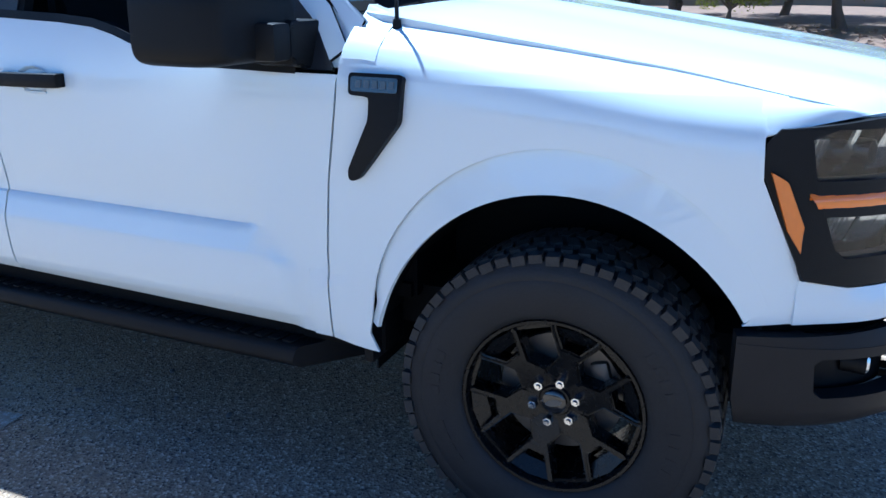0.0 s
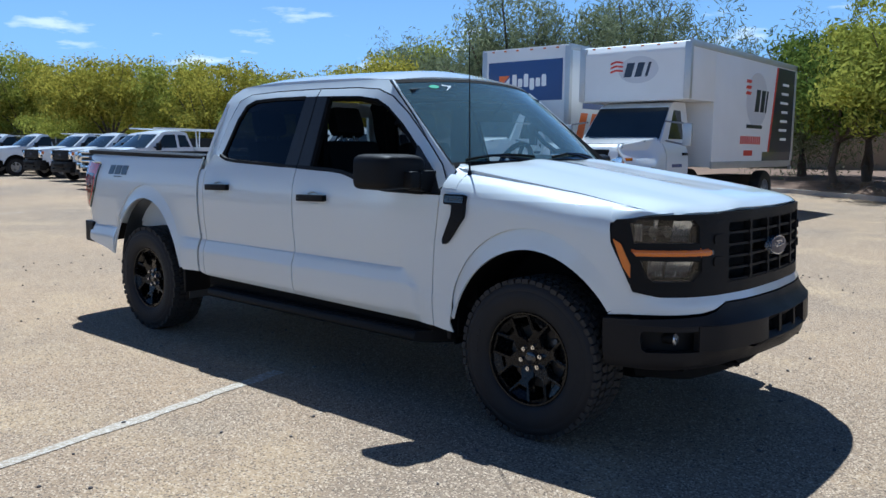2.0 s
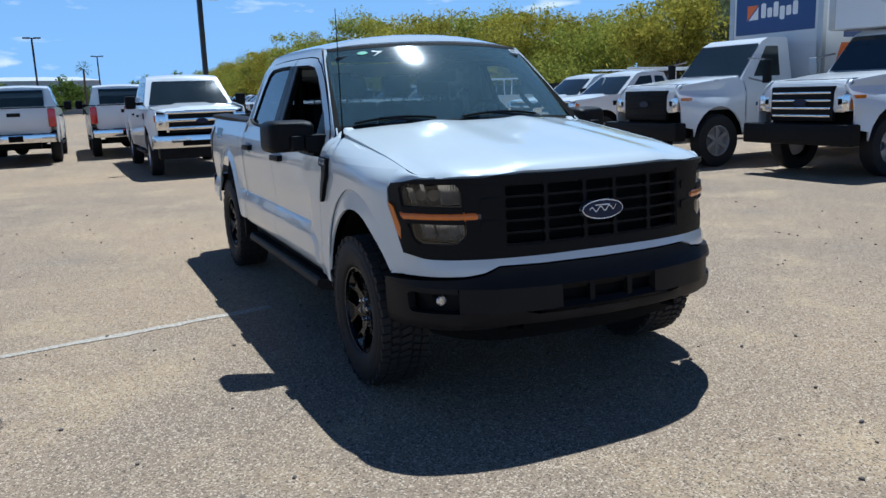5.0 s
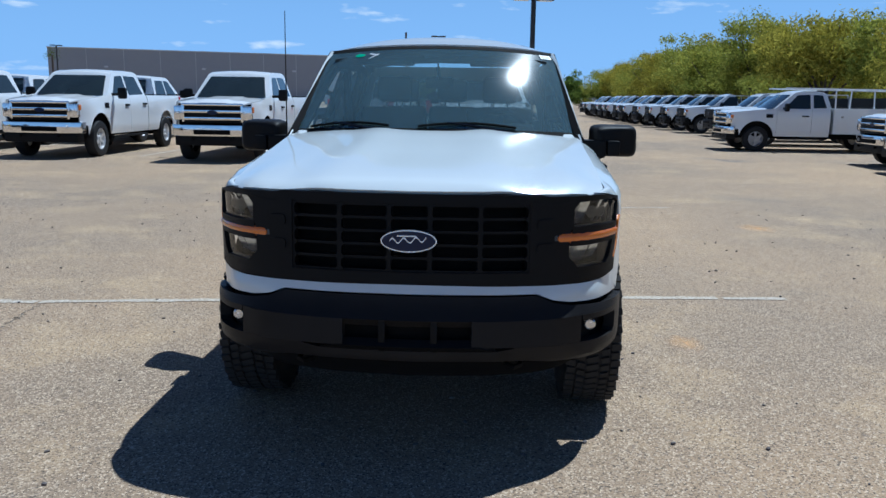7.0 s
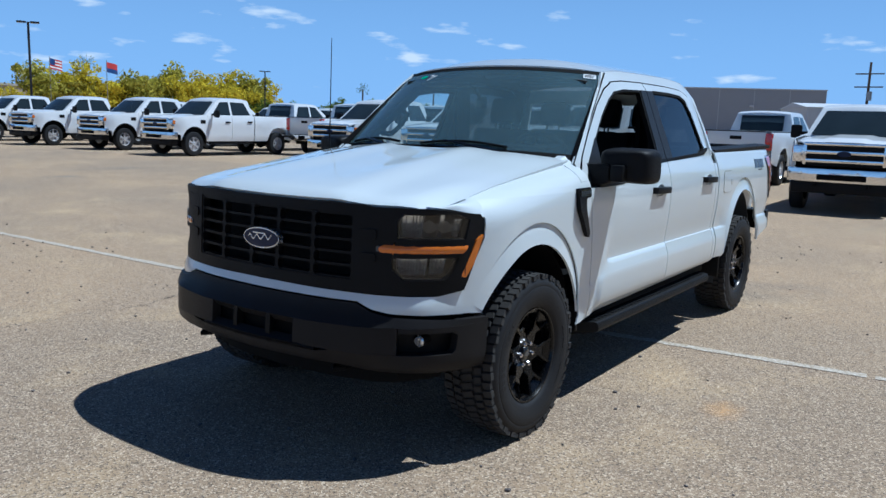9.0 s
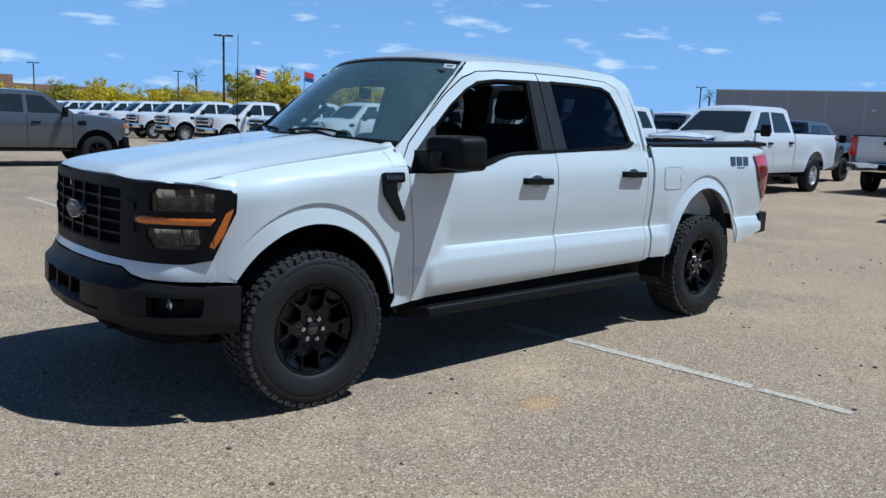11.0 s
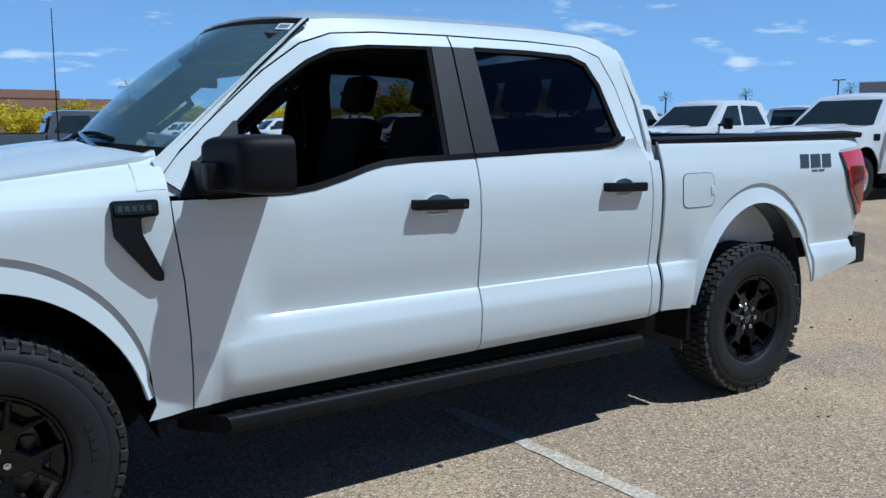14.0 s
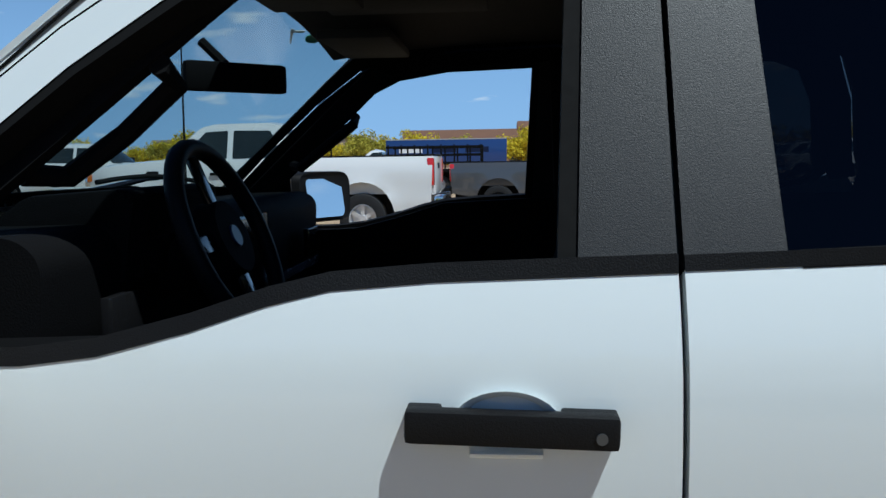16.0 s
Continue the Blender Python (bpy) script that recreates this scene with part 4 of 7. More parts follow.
        part("bar_end", panel(rounded([(s * 0.624, 0.990), (s * 0.637, 0.990), (s * 0.637, 1.015), (s * 0.624, 1.013)], 0.004), fas(0.018), ahead, (0.05, 0.02), 0.03), BADGE_GREY, lamp)
        part("side_marker", panel(rounded([(s * 1.112, 1.066), (s * 1.075, 1.045), (s * 1.000, 0.885), (s * 1.022, 0.876), (s * 1.062, 0.935)], 0.006), fas(0.014), ahead, (0.03, 0.03), 0.02), AMBER, lamp, "amber side marker")
    # the fenders' caps over the lamps, up to the hood
    for s in (1, -1):
        def lamp_cap(u, v):
            a = Vector(nose(s * (0.835 + 0.285 * u), 1.190 - 0.018 * u - 0.030 * u * u, -0.004))
            hx = 0.60 - 0.175 * u
            b = Vector((hx, s * (0.826 + 0.031 * smooth01(0.0, 0.4, u)), hood_z(hx, 0.853) - 0.003))
            return tuple(a.lerp(b, v) + Vector((0.3, s * 0.5, 0.7)) * 0.016 * math.sin(math.pi * v) * smooth01(0.0, 0.5, u))
        part("fender_cap", panel([(0, 0), (1.12, 0), (1.12, 1), (0, 1)], lamp_cap, (0.3, s, 0.8), (0.08, 0.16), 0.010), PAINT, root)
    # hood
    edge = [(plan_x(abs(y)) - 0.004, y) for y in np.linspace(-0.825, 0.825, 33)]
    plan = [(0.44, -0.853), (0.545, -0.850)] + edge + [(0.545, 0.850), (0.44, 0.853), (0.25, 0.853), (-0.2, 0.852), (-0.53, 0.852), (-0.585, 0.838), (-0.535, 0.70), (-0.44, 0.45), (-0.385, 0.2), (-0.375, 0.0), (-0.385, -0.2), (-0.44, -0.45), (-0.535, -0.70), (-0.585, -0.838), (-0.53, -0.852), (-0.2, -0.852), (0.25, -0.853)]
    part("hood", panel(plan, lambda u, v: (u, v, hood_z(u, v) + 0.001), (0, 0, 1), (0.04, 0.035), 0.018), PAINT, root, "white hood with a shallow raised centre")
    # bumper
    bumper = new("front_bumper")
    bumper.parent = root
    tagged(bumper, "matt black front bumper with fog lamps and slots")
    tops = [(-1.140, 0.690), (-1.0, 0.697), (-0.70, 0.712), (-0.62, 0.725), (-0.55, 0.756), (0.55, 0.756), (0.62, 0.725), (0.70, 0.712), (1.0, 0.697), (1.140, 0.690)]
    swell = lambda u, v: 0.030 + 0.035 * smooth01(0.42, 0.50, v) * smooth01(0.76, 0.66, v) * smooth01(1.15, 0.8, abs(u)) + 0.02 * smooth01(0.75, 0.60, abs(u)) * smooth01(0.70, 0.665, v) * smooth01(0.53, 0.545, v) - 0.05 * smooth01(0.50, 0.40, v)
    face = lambda d: (lambda u, v: nose(u, v, swell(u, v) + d))
    mid = [(-1.140, 0.672), (-0.97, 0.668), (-0.70, 0.668), (-0.62, 0.668), (-0.55, 0.664), (0.55, 0.664), (0.62, 0.668), (0.70, 0.668), (0.97, 0.668), (1.140, 0.672)]
    lowm = [(-1.136, 0.535), (-0.97, 0.545), (-0.64, 0.548), (-0.45, 0.550), (0.45, 0.550), (0.64, 0.548), (0.97, 0.545), (1.136, 0.535)]
    bot = [(-1.122, 0.465), (-0.90, 0.455), (-0.62, 0.462), (-0.5, 0.482), (0.5, 0.482), (0.62, 0.462), (0.90, 0.455), (1.122, 0.465)]
    pieces = [strip(tops, mid), strip([(-1.136, 0.535), (-0.97, 0.545), (-0.64, 0.548), (-0.45, 0.550), (-0.38, 0.528), (0.38, 0.528), (0.45, 0.550), (0.64, 0.548), (0.97, 0.545), (1.136, 0.535)], bot)]
    for s in (1, -1):
        pieces.append([(s * 1.140, 0.672), (s * 0.74, 0.667), (s * 0.74, 0.644), (s * 0.965, 0.644), (s * 0.98, 0.630), (s * 0.972, 0.560), (s * 0.955, 0.5458), (s * 1.136, 0.535)])
        pieces.append([(s * 0.735, 0.667), (s * 0.27, 0.664), (s * 0.27, 0.551), (s * 0.735, 0.549)])
    bb = bmesh.new()
    for k, sh in enumerate(pieces):
        b = panel(sh, face(0.0003 * k), ahead, (0.04, 0.03), 0.05)
        me = bpy.data.meshes.new("tmp")
        b.to_mesh(me)
        b.free()
        bb.from_mesh(me)
        bpy.data.meshes.remove(me)
    part("bumper_shell", bb, BUMPER_PLASTIC, bumper)
    for s in (1, -1):
        part("fog_recess", panel(rounded([(s * 0.72, 0.53), (s * 1.07, 0.53), (s * 1.07, 0.68), (s * 0.72, 0.68)], 0.01), face(-0.07), ahead, (0.05, 0.05), 0.01), BLACK_PLASTIC, bumper)
        c = Vector(nose(s * 0.845, 0.602, -0.005))
        fog = cyl(c - Vector((0.02, 0, 0)), c + Vector((0.035, 0, 0)), 0.026, 0.029, 16)
        f = part("fog_lamp", fog, BLACK_PLASTIC, bumper, "small round fog lamp")
        part("fog_lens", cyl(c + Vector((0.035, 0, 0)), c + Vector((0.042, 0, 0)), 0.027, 0.020, 16), SILVER, f)
    for y in (-0.105, 0.112):
        part("slot_post", panel([(y - 0.014, 0.50), (y + 0.014, 0.50), (y + 0.014, 0.667), (y - 0.014, 0.667)], face(-0.008), ahead, (0.1, 0.04), 0.04), BLACK_PLASTIC, bumper)
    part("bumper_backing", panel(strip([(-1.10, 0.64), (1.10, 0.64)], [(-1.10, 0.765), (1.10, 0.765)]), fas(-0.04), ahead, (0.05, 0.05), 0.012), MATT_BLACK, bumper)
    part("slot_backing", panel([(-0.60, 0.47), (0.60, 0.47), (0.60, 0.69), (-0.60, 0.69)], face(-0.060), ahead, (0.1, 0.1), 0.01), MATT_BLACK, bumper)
    part("lower_bar", panel(strip([(-0.37, 0.532), (0.37, 0.532)], [(-0.30, 0.552), (0.30, 0.552)]), face(0.004), ahead, (0.1, 0.1), 0.04), BLACK_PLASTIC, bumper)
    part("air_dam", panel(strip([(-1.02, 0.475), (-0.6, 0.49), (0.6, 0.49), (1.02, 0.475)], [(-0.98, 0.385), (-0.6, 0.355), (0.6, 0.355), (0.98, 0.385)]), fas(-0.13), ahead, (0.06, 0.06), 0.012), MATT_BLACK, bumper)
    for s in (1, -1):
        part("tow_hook", tube([(0.70, s * 0.43, 0.452), (0.84, s * 0.43, 0.447), (0.875, s * 0.46, 0.445), (0.84, s * 0.49, 0.447), (0.70, s * 0.49, 0.452)], 0.012), MATT_BLACK, bumper)
    # added black block, standing in for the shade behind grille and bumper slots
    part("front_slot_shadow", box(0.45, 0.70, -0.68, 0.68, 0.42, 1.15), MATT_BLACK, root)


def make_hero_cab(root):
    up = (0, 0, 1)
    # windscreen: rows from the cowl to the roof
    def shield(u, v, off=0.0):
        a = abs(u)
        b = Vector((-0.43 - 0.215 * a**2.2, u * 0.875, 1.386 - 0.018 * a * a))
        t = Vector((-1.055 - 0.155 * a**2.2, u * 0.742, 1.914 - 0.034 * a * a))
        p = b.lerp(t, v)
        p += Vector((0.62, 0, 0.75)).normalized() * (0.035 * math.sin(math.pi * v) * (1 - a * a * 0.8) + off)
        return tuple(p)

    ws = part("windscreen", panel([(-1, 0), (1, 0), (1, 1), (-1, 1)], shield, up, (0.08, 0.08), 0.0), SHIELD_GLASS, root, "clear laminated windscreen")
    part("screen_border", panel(strip([(-1.0, 0.972), (-0.92, 0.962), (0.92, 0.962), (1.0, 0.972)], [(-1.0, 1.003), (1.0, 1.003)]), lambda u, v: shield(u, v, 0.002), up, (0.08, 0.1), 0.004), MATT_BLACK, ws)
    part("screen_border", panel(strip([(-1.005, 0), (1.005, 0)], [(-1.0, 0.045), (1.0, 0.045)]), lambda u, v: shield(u, v, 0.002), up, (0.08, 0.1), 0.004), MATT_BLACK, ws)
    for s in (1, -1):
        part("screen_border", panel([(s * 0.984, 0.0), (s * 1.003, 0.0), (s * 1.003, 1.0), (s * 0.984, 1.0)], lambda u, v: shield(u, v, 0.0025), up, (0.1, 0.08), 0.004), MATT_BLACK, ws)
    st = part("green_sticker", panel([(-0.68 + 0.045 * math.cos(k * math.pi / 12), 0.895 + 0.022 * math.sin(k * math.pi / 12)) for k in range(24)], lambda u, v: shield(u, v, 0.003), up, (0.2, 0.2), 0.001), GREEN_STICKER, ws, "round green sticker")
    part("paper_label", panel([(0.86, 0.905), (0.955, 0.905), (0.945, 0.955), (0.85, 0.955)], lambda u, v: shield(u, v, 0.004), up, (0.2, 0.2), 0.001), WHITE_MARK, ws, "white paper label")
    for k in range(2):
        part("label_bar", panel([(0.868, 0.918 + 0.016 * k), (0.935, 0.918 + 0.016 * k), (0.932, 0.926 + 0.016 * k), (0.866, 0.926 + 0.016 * k)], lambda u, v: shield(u, v, 0.0052), up, (0.2, 0.2), 0.0005), BADGE_GREY, ws)
    part("chalk_mark", panel([(-0.60, 0.84), (-0.585, 0.845), (-0.51, 0.90), (-0.525, 0.905)], lambda u, v: shield(u, v, 0.003), up, (0.2, 0.2), 0.001), WHITE_MARK, ws)
    part("chalk_mark", panel([(-0.60, 0.905), (-0.597, 0.918), (-0.52, 0.895), (-0.523, 0.882)], lambda u, v: shield(u, v, 0.0034), up, (0.2, 0.2), 0.001), WHITE_MARK, ws)
    # outer skins of the front pillars, from the glass to the doors
    for s in (1, -1):
        def skin(u, v):
            g = Vector(shield(s * 0.992, u, 0.004))
            x, z = -0.575 - 0.615 * u, 1.361 + 0.516 * u
            r = Vector((x, s * (cab_y(x, z) - 0.002), z - 0.004))
            return tuple(g.lerp(r, v) + Vector((0.3, s * 0.6, 0.6)) * 0.012 * math.sin(math.pi * v))
        def corner(u, v):
            x = -0.495 - 0.094 * v
            top = hood_z(max(x, -0.53), 0.86) + 0.004
            ang = min(u, 1.0) * math.pi / 2
            z = top - 0.172 + 0.17 * math.sin(ang)
            y = side_y(x, z) + 0.001 - 0.25 * max(0.0, u - 1.0)
            return (x, s * y, z + 0.001 + 0.022 * v * v * min(u, 1.0) ** 4)
        part("fender_corner", panel([(0.25, 0), (1.2, 0), (1.2, 1), (0.25, 1)], corner, (0, s, 1), (0.06, 0.2), 0.008), PAINT, root)
        part("front_pillar", panel([(0.0, 0.0), (1.0, 0.0), (1.0, 1.0), (0.0, 1.0)], skin, (0.5, s, 0.5), (0.1, 0.25), 0.01), PAINT, root)
    # roof
    half = lambda x: cab_y(x, roof_edge(x)) + 0.001
    xs = list(np.linspace(-1.21, -2.84, 20))
    lead = [(shield(u, 1.0)[0] - 0.004, shield(u, 1.0)[1] * 0.985) for u in np.linspace(-1, 1, 17)]
    outline = lead + [(x, half(x)) for x in xs] + [(x, -half(x)) for x in xs[::-1]]

    def roof(u, v):
        k = min(1.0, abs(v) / max(0.1, half(u)))
        rib = 0.006 * (1 - smooth01(0.02, 0.05, abs(abs(v) - 0.26))) * smooth01(-1.3, -1.4, u) * smooth01(-2.75, -2.6, u)
        return (u, v, roof_edge(u) + (0.046 + 0.036 * smooth01(-1.06, -1.38, u) * smooth01(-2.84, -2.4, u)) * (1 - k**2.6) * smooth01(-0.9, -1.35, u) + 0.046 * (1 - k * k) * smooth01(-1.5, -1.0, u) - rib)

    part("roof", panel(outline, roof, up, (0.06, 0.05), 0.015), PAINT, root, "white roof panel")
    part("shark_fin", prism([(-2.42, 1.962), (-2.52, 1.985), (-2.60, 1.985), (-2.62, 1.955)], "y", -0.02, 0.02, 0.006), BLACK_PLASTIC, root)
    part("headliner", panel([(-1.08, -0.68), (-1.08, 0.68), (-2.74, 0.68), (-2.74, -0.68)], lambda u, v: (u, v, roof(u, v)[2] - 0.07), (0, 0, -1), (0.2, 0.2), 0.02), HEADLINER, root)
    # back of the cab
    back = lambda u, v: (-2.937 + 0.045 * smooth01(1.55, 1.80, v) + 0.02 * u * u, u, v)
    part("cab_back", panel([(-0.92, 0.60), (0.92, 0.60), (0.92, 1.40), (-0.92, 1.40)], back, (-1, 0, 0), (0.2, 0.1), 0.03), PAINT, root)
    for s in (1, -1):
        part("rear_pillar", panel([(s * 0.92, 1.395), (s * 0.76, 1.395), (s * 0.68, 1.74), (s * 0.755, 1.79)], back, (-1, 0, 0), (0.1, 0.1), 0.03), PAINT, root)
    part("rear_header", panel([(-0.755, 1.79), (-0.68, 1.735), (0.68, 1.735), (0.755, 1.79), (0.70, 1.85), (-0.70, 1.85)], back, (-1, 0, 0), (0.1, 0.1), 0.03), PAINT, root)
    rw = part("rear_window", panel([(-0.765, 1.395), (0.765, 1.395), (0.685, 1.738), (-0.685, 1.738)], lambda u, v: tuple(Vector(back(u, v)) + Vector((0.012, 0, 0))), (-1, 0, 0), (0.2, 0.2), 0.0), glass("rear_glass", (0.55, 0.6, 0.62), clear=0.62), root, "tinted rear window")
    rw.visible_shadow = False
    # cowl with slots, wipers
    def cowl(u, v, off=0.0):
        b = shield(u, 0.03)
        f = (-0.375 - 0.15 * abs(u) ** 2.2, u * 0.84, 1.0)
        x = f[0] + 0.06 + (b[0] - f[0] - 0.06) * v
        return (x, u * (0.84 + 0.03 * v), 1.372 + 0.010 * v - 0.044 * abs(u) ** 2.2 + off)
    part("cowl", panel([(-1, 0), (1, 0), (1, 1), (-1, 1)], cowl, up, (0.1, 0.3), 0.01), BLACK_PLASTIC, root, "black plastic cowl grille")
    slats = bmesh.new()
    for k in range(46):
        u = -0.9 + k * 0.04
        a, b = Vector(cowl(u, 0.62, 0.004)), Vector(cowl(u, 0.98, 0.006))
        add_cyl(slats, a, b, 0.005, None, 6)
    tagged(part("cowl_slats", slats, BLACK_PLASTIC, root), kind="stuff")
    for u0, u1, v1 in ((-0.30, -0.86, 0.075), (0.56, -0.10, 0.075)):
        p0, p1 = Vector(shield(u0, 0.0, 0.012)) + Vector((0.03, 0, 0.0)), Vector(shield(u1, v1, 0.018))
        mid = Vector(shield((u0 + u1) / 2, 0.05, 0.03))
        part("wiper_arm", tube([p0, mid, Vector(shield(u1 * 0.7 + u0 * 0.3, 0.075, 0.022))], [0.012, 0.009, 0.007], 6), GLOSS_BLACK, root)
        blade = [Vector(shield(u0 * (1 - t) + u1 * t + 0.10 * (1 if u0 > u1 else -1) * (1 - t) * 0.3, 0.055 + 0.035 * math.sin(t * math.pi), 0.010)) for t in np.linspace(0.05, 1.0, 9)]
        part("wiper_blade", tube(blade, 0.008, 6), MATT_BLACK, root)
    base = Vector((-0.485, -0.862, 1.325))
    part("antenna_base", cyl(base - Vector((0, 0, 0.02)), base + Vector((0, 0, 0.03)), 0.016, 0.010, 12), BLACK_PLASTIC, root)
    part("antenna", tube([base + Vector((0, 0, 0.02)), base + Vector((-0.002, 0, 0.15)), base + Vector((-0.012, 0, 0.745))], [0.006, 0.004, 0.0022], 6), BLACK_PLASTIC, root, "thin black whip antenna")
    # bed, tailgate, rear bumper, underbody
    part("bed_floor", box(-4.70, -2.97, -0.80, 0.80, 0.80, 0.84), PAINT, root)
    part("bed_front_wall", box(-2.995, -2.965, -0.90, 0.90, 0.62, 1.375), PAINT, root)
    gate = new("tailgate")
    gate.parent = root
    part("gate_panel", box(-4.775, -4.70, -0.80, 0.80, 0.72, 1.395, 0.02), PAINT, gate)
    part("gate_cap", box(-4.79, -4.69, -0.79, 0.79, 1.395, 1.425, 0.01), BLACK_PLASTIC, gate)
    part("gate_handle", box(-4.79, -4.765, -0.14, 0.14, 1.18, 1.26, 0.01), BLACK_PLASTIC, gate)
    part("rear_bumper", prism(rounded([(-4.60, -0.985), (-4.82, -0.955), (-4.90, -0.6), (-4.90, 0.6), (-4.82, 0.955), (-4.60, 0.985), (-4.62, 0.80), (-4.70, 0.5), (-4.70, -0.5), (-4.62, -0.80)], 0.03), "z", 0.63, 0.81, 0.012), BLACK_PLASTIC, root, "black rear bumper")
    frame_bm = bmesh.new()
    for s in (1, -1):
        add_box(frame_bm, -4.7, 0.7, s * 0.42 - 0.04, s * 0.42 + 0.04, 0.46, 0.60)
    add_cyl(frame_bm, (0, -0.8, HUB), (0, 0.8, HUB), 0.05)
    add_cyl(frame_bm, (-WB, -0.8, HUB), (-WB, 0.8, HUB), 0.06)
    bmesh.ops.create_uvsphere(frame_bm, u_segments=14, v_segments=8, radius=0.16, matrix=Matrix.Translation((-WB, 0, HUB)))
    add_box(frame_bm, -2.9, 0.5, -0.80, 0.80, 0.50, 0.62)
    add_box(frame_bm, -4.65, -2.9, -0.75, 0.75, 0.66, 0.79)
    add_cyl(frame_bm, (-4.4, -0.3, 0.52), (-2.2, -0.3, 0.46), 0.05)
    part("chassis", frame_bm, MATT_BLACK, root)
    part("licence_holder", box(-4.80, -4.78, -0.16, 0.16, 0.86, 1.0, 0.004), MATT_BLACK, root)


def make_interior(root):
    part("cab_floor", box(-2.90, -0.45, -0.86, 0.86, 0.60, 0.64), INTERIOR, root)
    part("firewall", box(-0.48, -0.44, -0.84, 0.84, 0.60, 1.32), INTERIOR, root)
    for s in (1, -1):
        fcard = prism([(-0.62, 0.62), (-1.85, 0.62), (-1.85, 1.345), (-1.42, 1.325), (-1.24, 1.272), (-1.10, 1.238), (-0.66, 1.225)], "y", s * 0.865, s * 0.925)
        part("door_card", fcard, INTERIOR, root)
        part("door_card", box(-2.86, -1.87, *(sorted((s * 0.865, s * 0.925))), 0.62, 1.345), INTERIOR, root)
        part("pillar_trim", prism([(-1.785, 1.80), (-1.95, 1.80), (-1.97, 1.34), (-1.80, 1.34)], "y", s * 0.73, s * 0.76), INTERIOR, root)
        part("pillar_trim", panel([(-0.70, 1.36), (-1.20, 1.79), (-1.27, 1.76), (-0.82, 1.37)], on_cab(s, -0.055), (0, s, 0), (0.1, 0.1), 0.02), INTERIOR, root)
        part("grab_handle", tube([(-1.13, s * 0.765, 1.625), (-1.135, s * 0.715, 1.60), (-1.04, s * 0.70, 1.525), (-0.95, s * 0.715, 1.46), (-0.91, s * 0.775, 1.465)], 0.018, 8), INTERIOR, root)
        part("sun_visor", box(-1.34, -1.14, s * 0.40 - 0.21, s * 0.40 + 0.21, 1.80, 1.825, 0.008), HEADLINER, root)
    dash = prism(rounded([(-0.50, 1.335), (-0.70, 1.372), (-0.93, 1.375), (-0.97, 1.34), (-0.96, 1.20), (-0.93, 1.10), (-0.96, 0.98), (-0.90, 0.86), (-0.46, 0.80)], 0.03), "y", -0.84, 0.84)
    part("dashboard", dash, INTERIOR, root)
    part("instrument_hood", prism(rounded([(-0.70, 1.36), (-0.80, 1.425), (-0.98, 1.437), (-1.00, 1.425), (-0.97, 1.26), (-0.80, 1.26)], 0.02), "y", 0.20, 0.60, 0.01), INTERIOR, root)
    part("instrument_screen", box(-0.985, -0.977, 0.25, 0.55, 1.275, 1.400), GLOSS_BLACK, root)
    part("centre_screen", box(-1.00, -0.965, -0.16, 0.16, 1.15, 1.345, 0.006), GLOSS_BLACK, root, "black touch screen in the dashboard")
    part("dash_trim", box(-1.005, -0.995, -0.70, -0.18, 1.14, 1.165, 0.003), SILVER, root)
    for y in (-0.62, 0.66):
        part("air_vent", box(-1.01, -0.99, y - 0.06, y + 0.06, 1.175, 1.265, 0.004), GLOSS_BLACK, root)
    part("console", box(-1.95, -1.0, -0.17, 0.17, 0.62, 0.98, 0.03), INTERIOR, root)
    wheel = new("steering_wheel")
    wheel.parent = root
    wheel.matrix_basis = Matrix.Translation((-1.095, 0.40, 1.33)) @ Matrix.Rotation(radians(-68), 4, "Y")
    ring = bmesh.new()
    segs = 36
    rings = [[ring.verts.new(((0.192 + 0.0185 * math.cos(b)) * math.cos(a), (0.192 + 0.0185 * math.cos(b)) * math.sin(a), 0.0185 * math.sin(b))) for b in [2 * math.pi * k / 10 for k in range(10)]] for a in [2 * math.pi * i / segs for i in range(segs)]]
    for i in range(segs):
        for k in range(10):
            ring.faces.new((rings[i][k], rings[(i + 1) % segs][k], rings[(i + 1) % segs][(k + 1) % 10], rings[i][(k + 1) % 10]))
    part("wheel_rim", ring, BLACK_PLASTIC, wheel)
    part("airbag_cover", cyl((0, 0, -0.03), (0, 0, 0.012), 0.085, 0.075, 20), INTERIOR, wheel)
    for a in (0, 90, 180):
        sp = box(0.06, 0.18, -0.018, 0.018, -0.015, 0.0, 0.004, Matrix.Rotation(radians(a), 4, "Z"))
        part("wheel_spoke", sp, GLOSS_BLACK, wheel)
    part("wheel_badge", cyl((0, 0, 0.012), (0, 0, 0.016), 0.024, 0.022, 16), BLUE_BADGE, wheel)
    part("steering_column", cyl((-1.10, 0.40, 1.33), (-0.86, 0.40, 1.22), 0.045, 0.055, 12), INTERIOR, root)
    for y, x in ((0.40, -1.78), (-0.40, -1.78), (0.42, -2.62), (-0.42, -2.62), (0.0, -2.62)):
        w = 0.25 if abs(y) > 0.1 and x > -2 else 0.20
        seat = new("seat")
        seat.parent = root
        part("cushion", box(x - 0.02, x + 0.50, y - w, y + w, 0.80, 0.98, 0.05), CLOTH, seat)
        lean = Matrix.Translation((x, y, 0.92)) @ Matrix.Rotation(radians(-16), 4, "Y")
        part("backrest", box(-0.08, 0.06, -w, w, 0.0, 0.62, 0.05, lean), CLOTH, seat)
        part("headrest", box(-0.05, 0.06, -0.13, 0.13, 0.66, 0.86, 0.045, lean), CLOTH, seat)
        for off in (-0.06, 0.06):
            part("headrest_post", cyl(lean @ Vector((0.0, off, 0.58)), lean @ Vector((0.0, off, 0.70)), 0.007, None, 8), STEEL, seat)
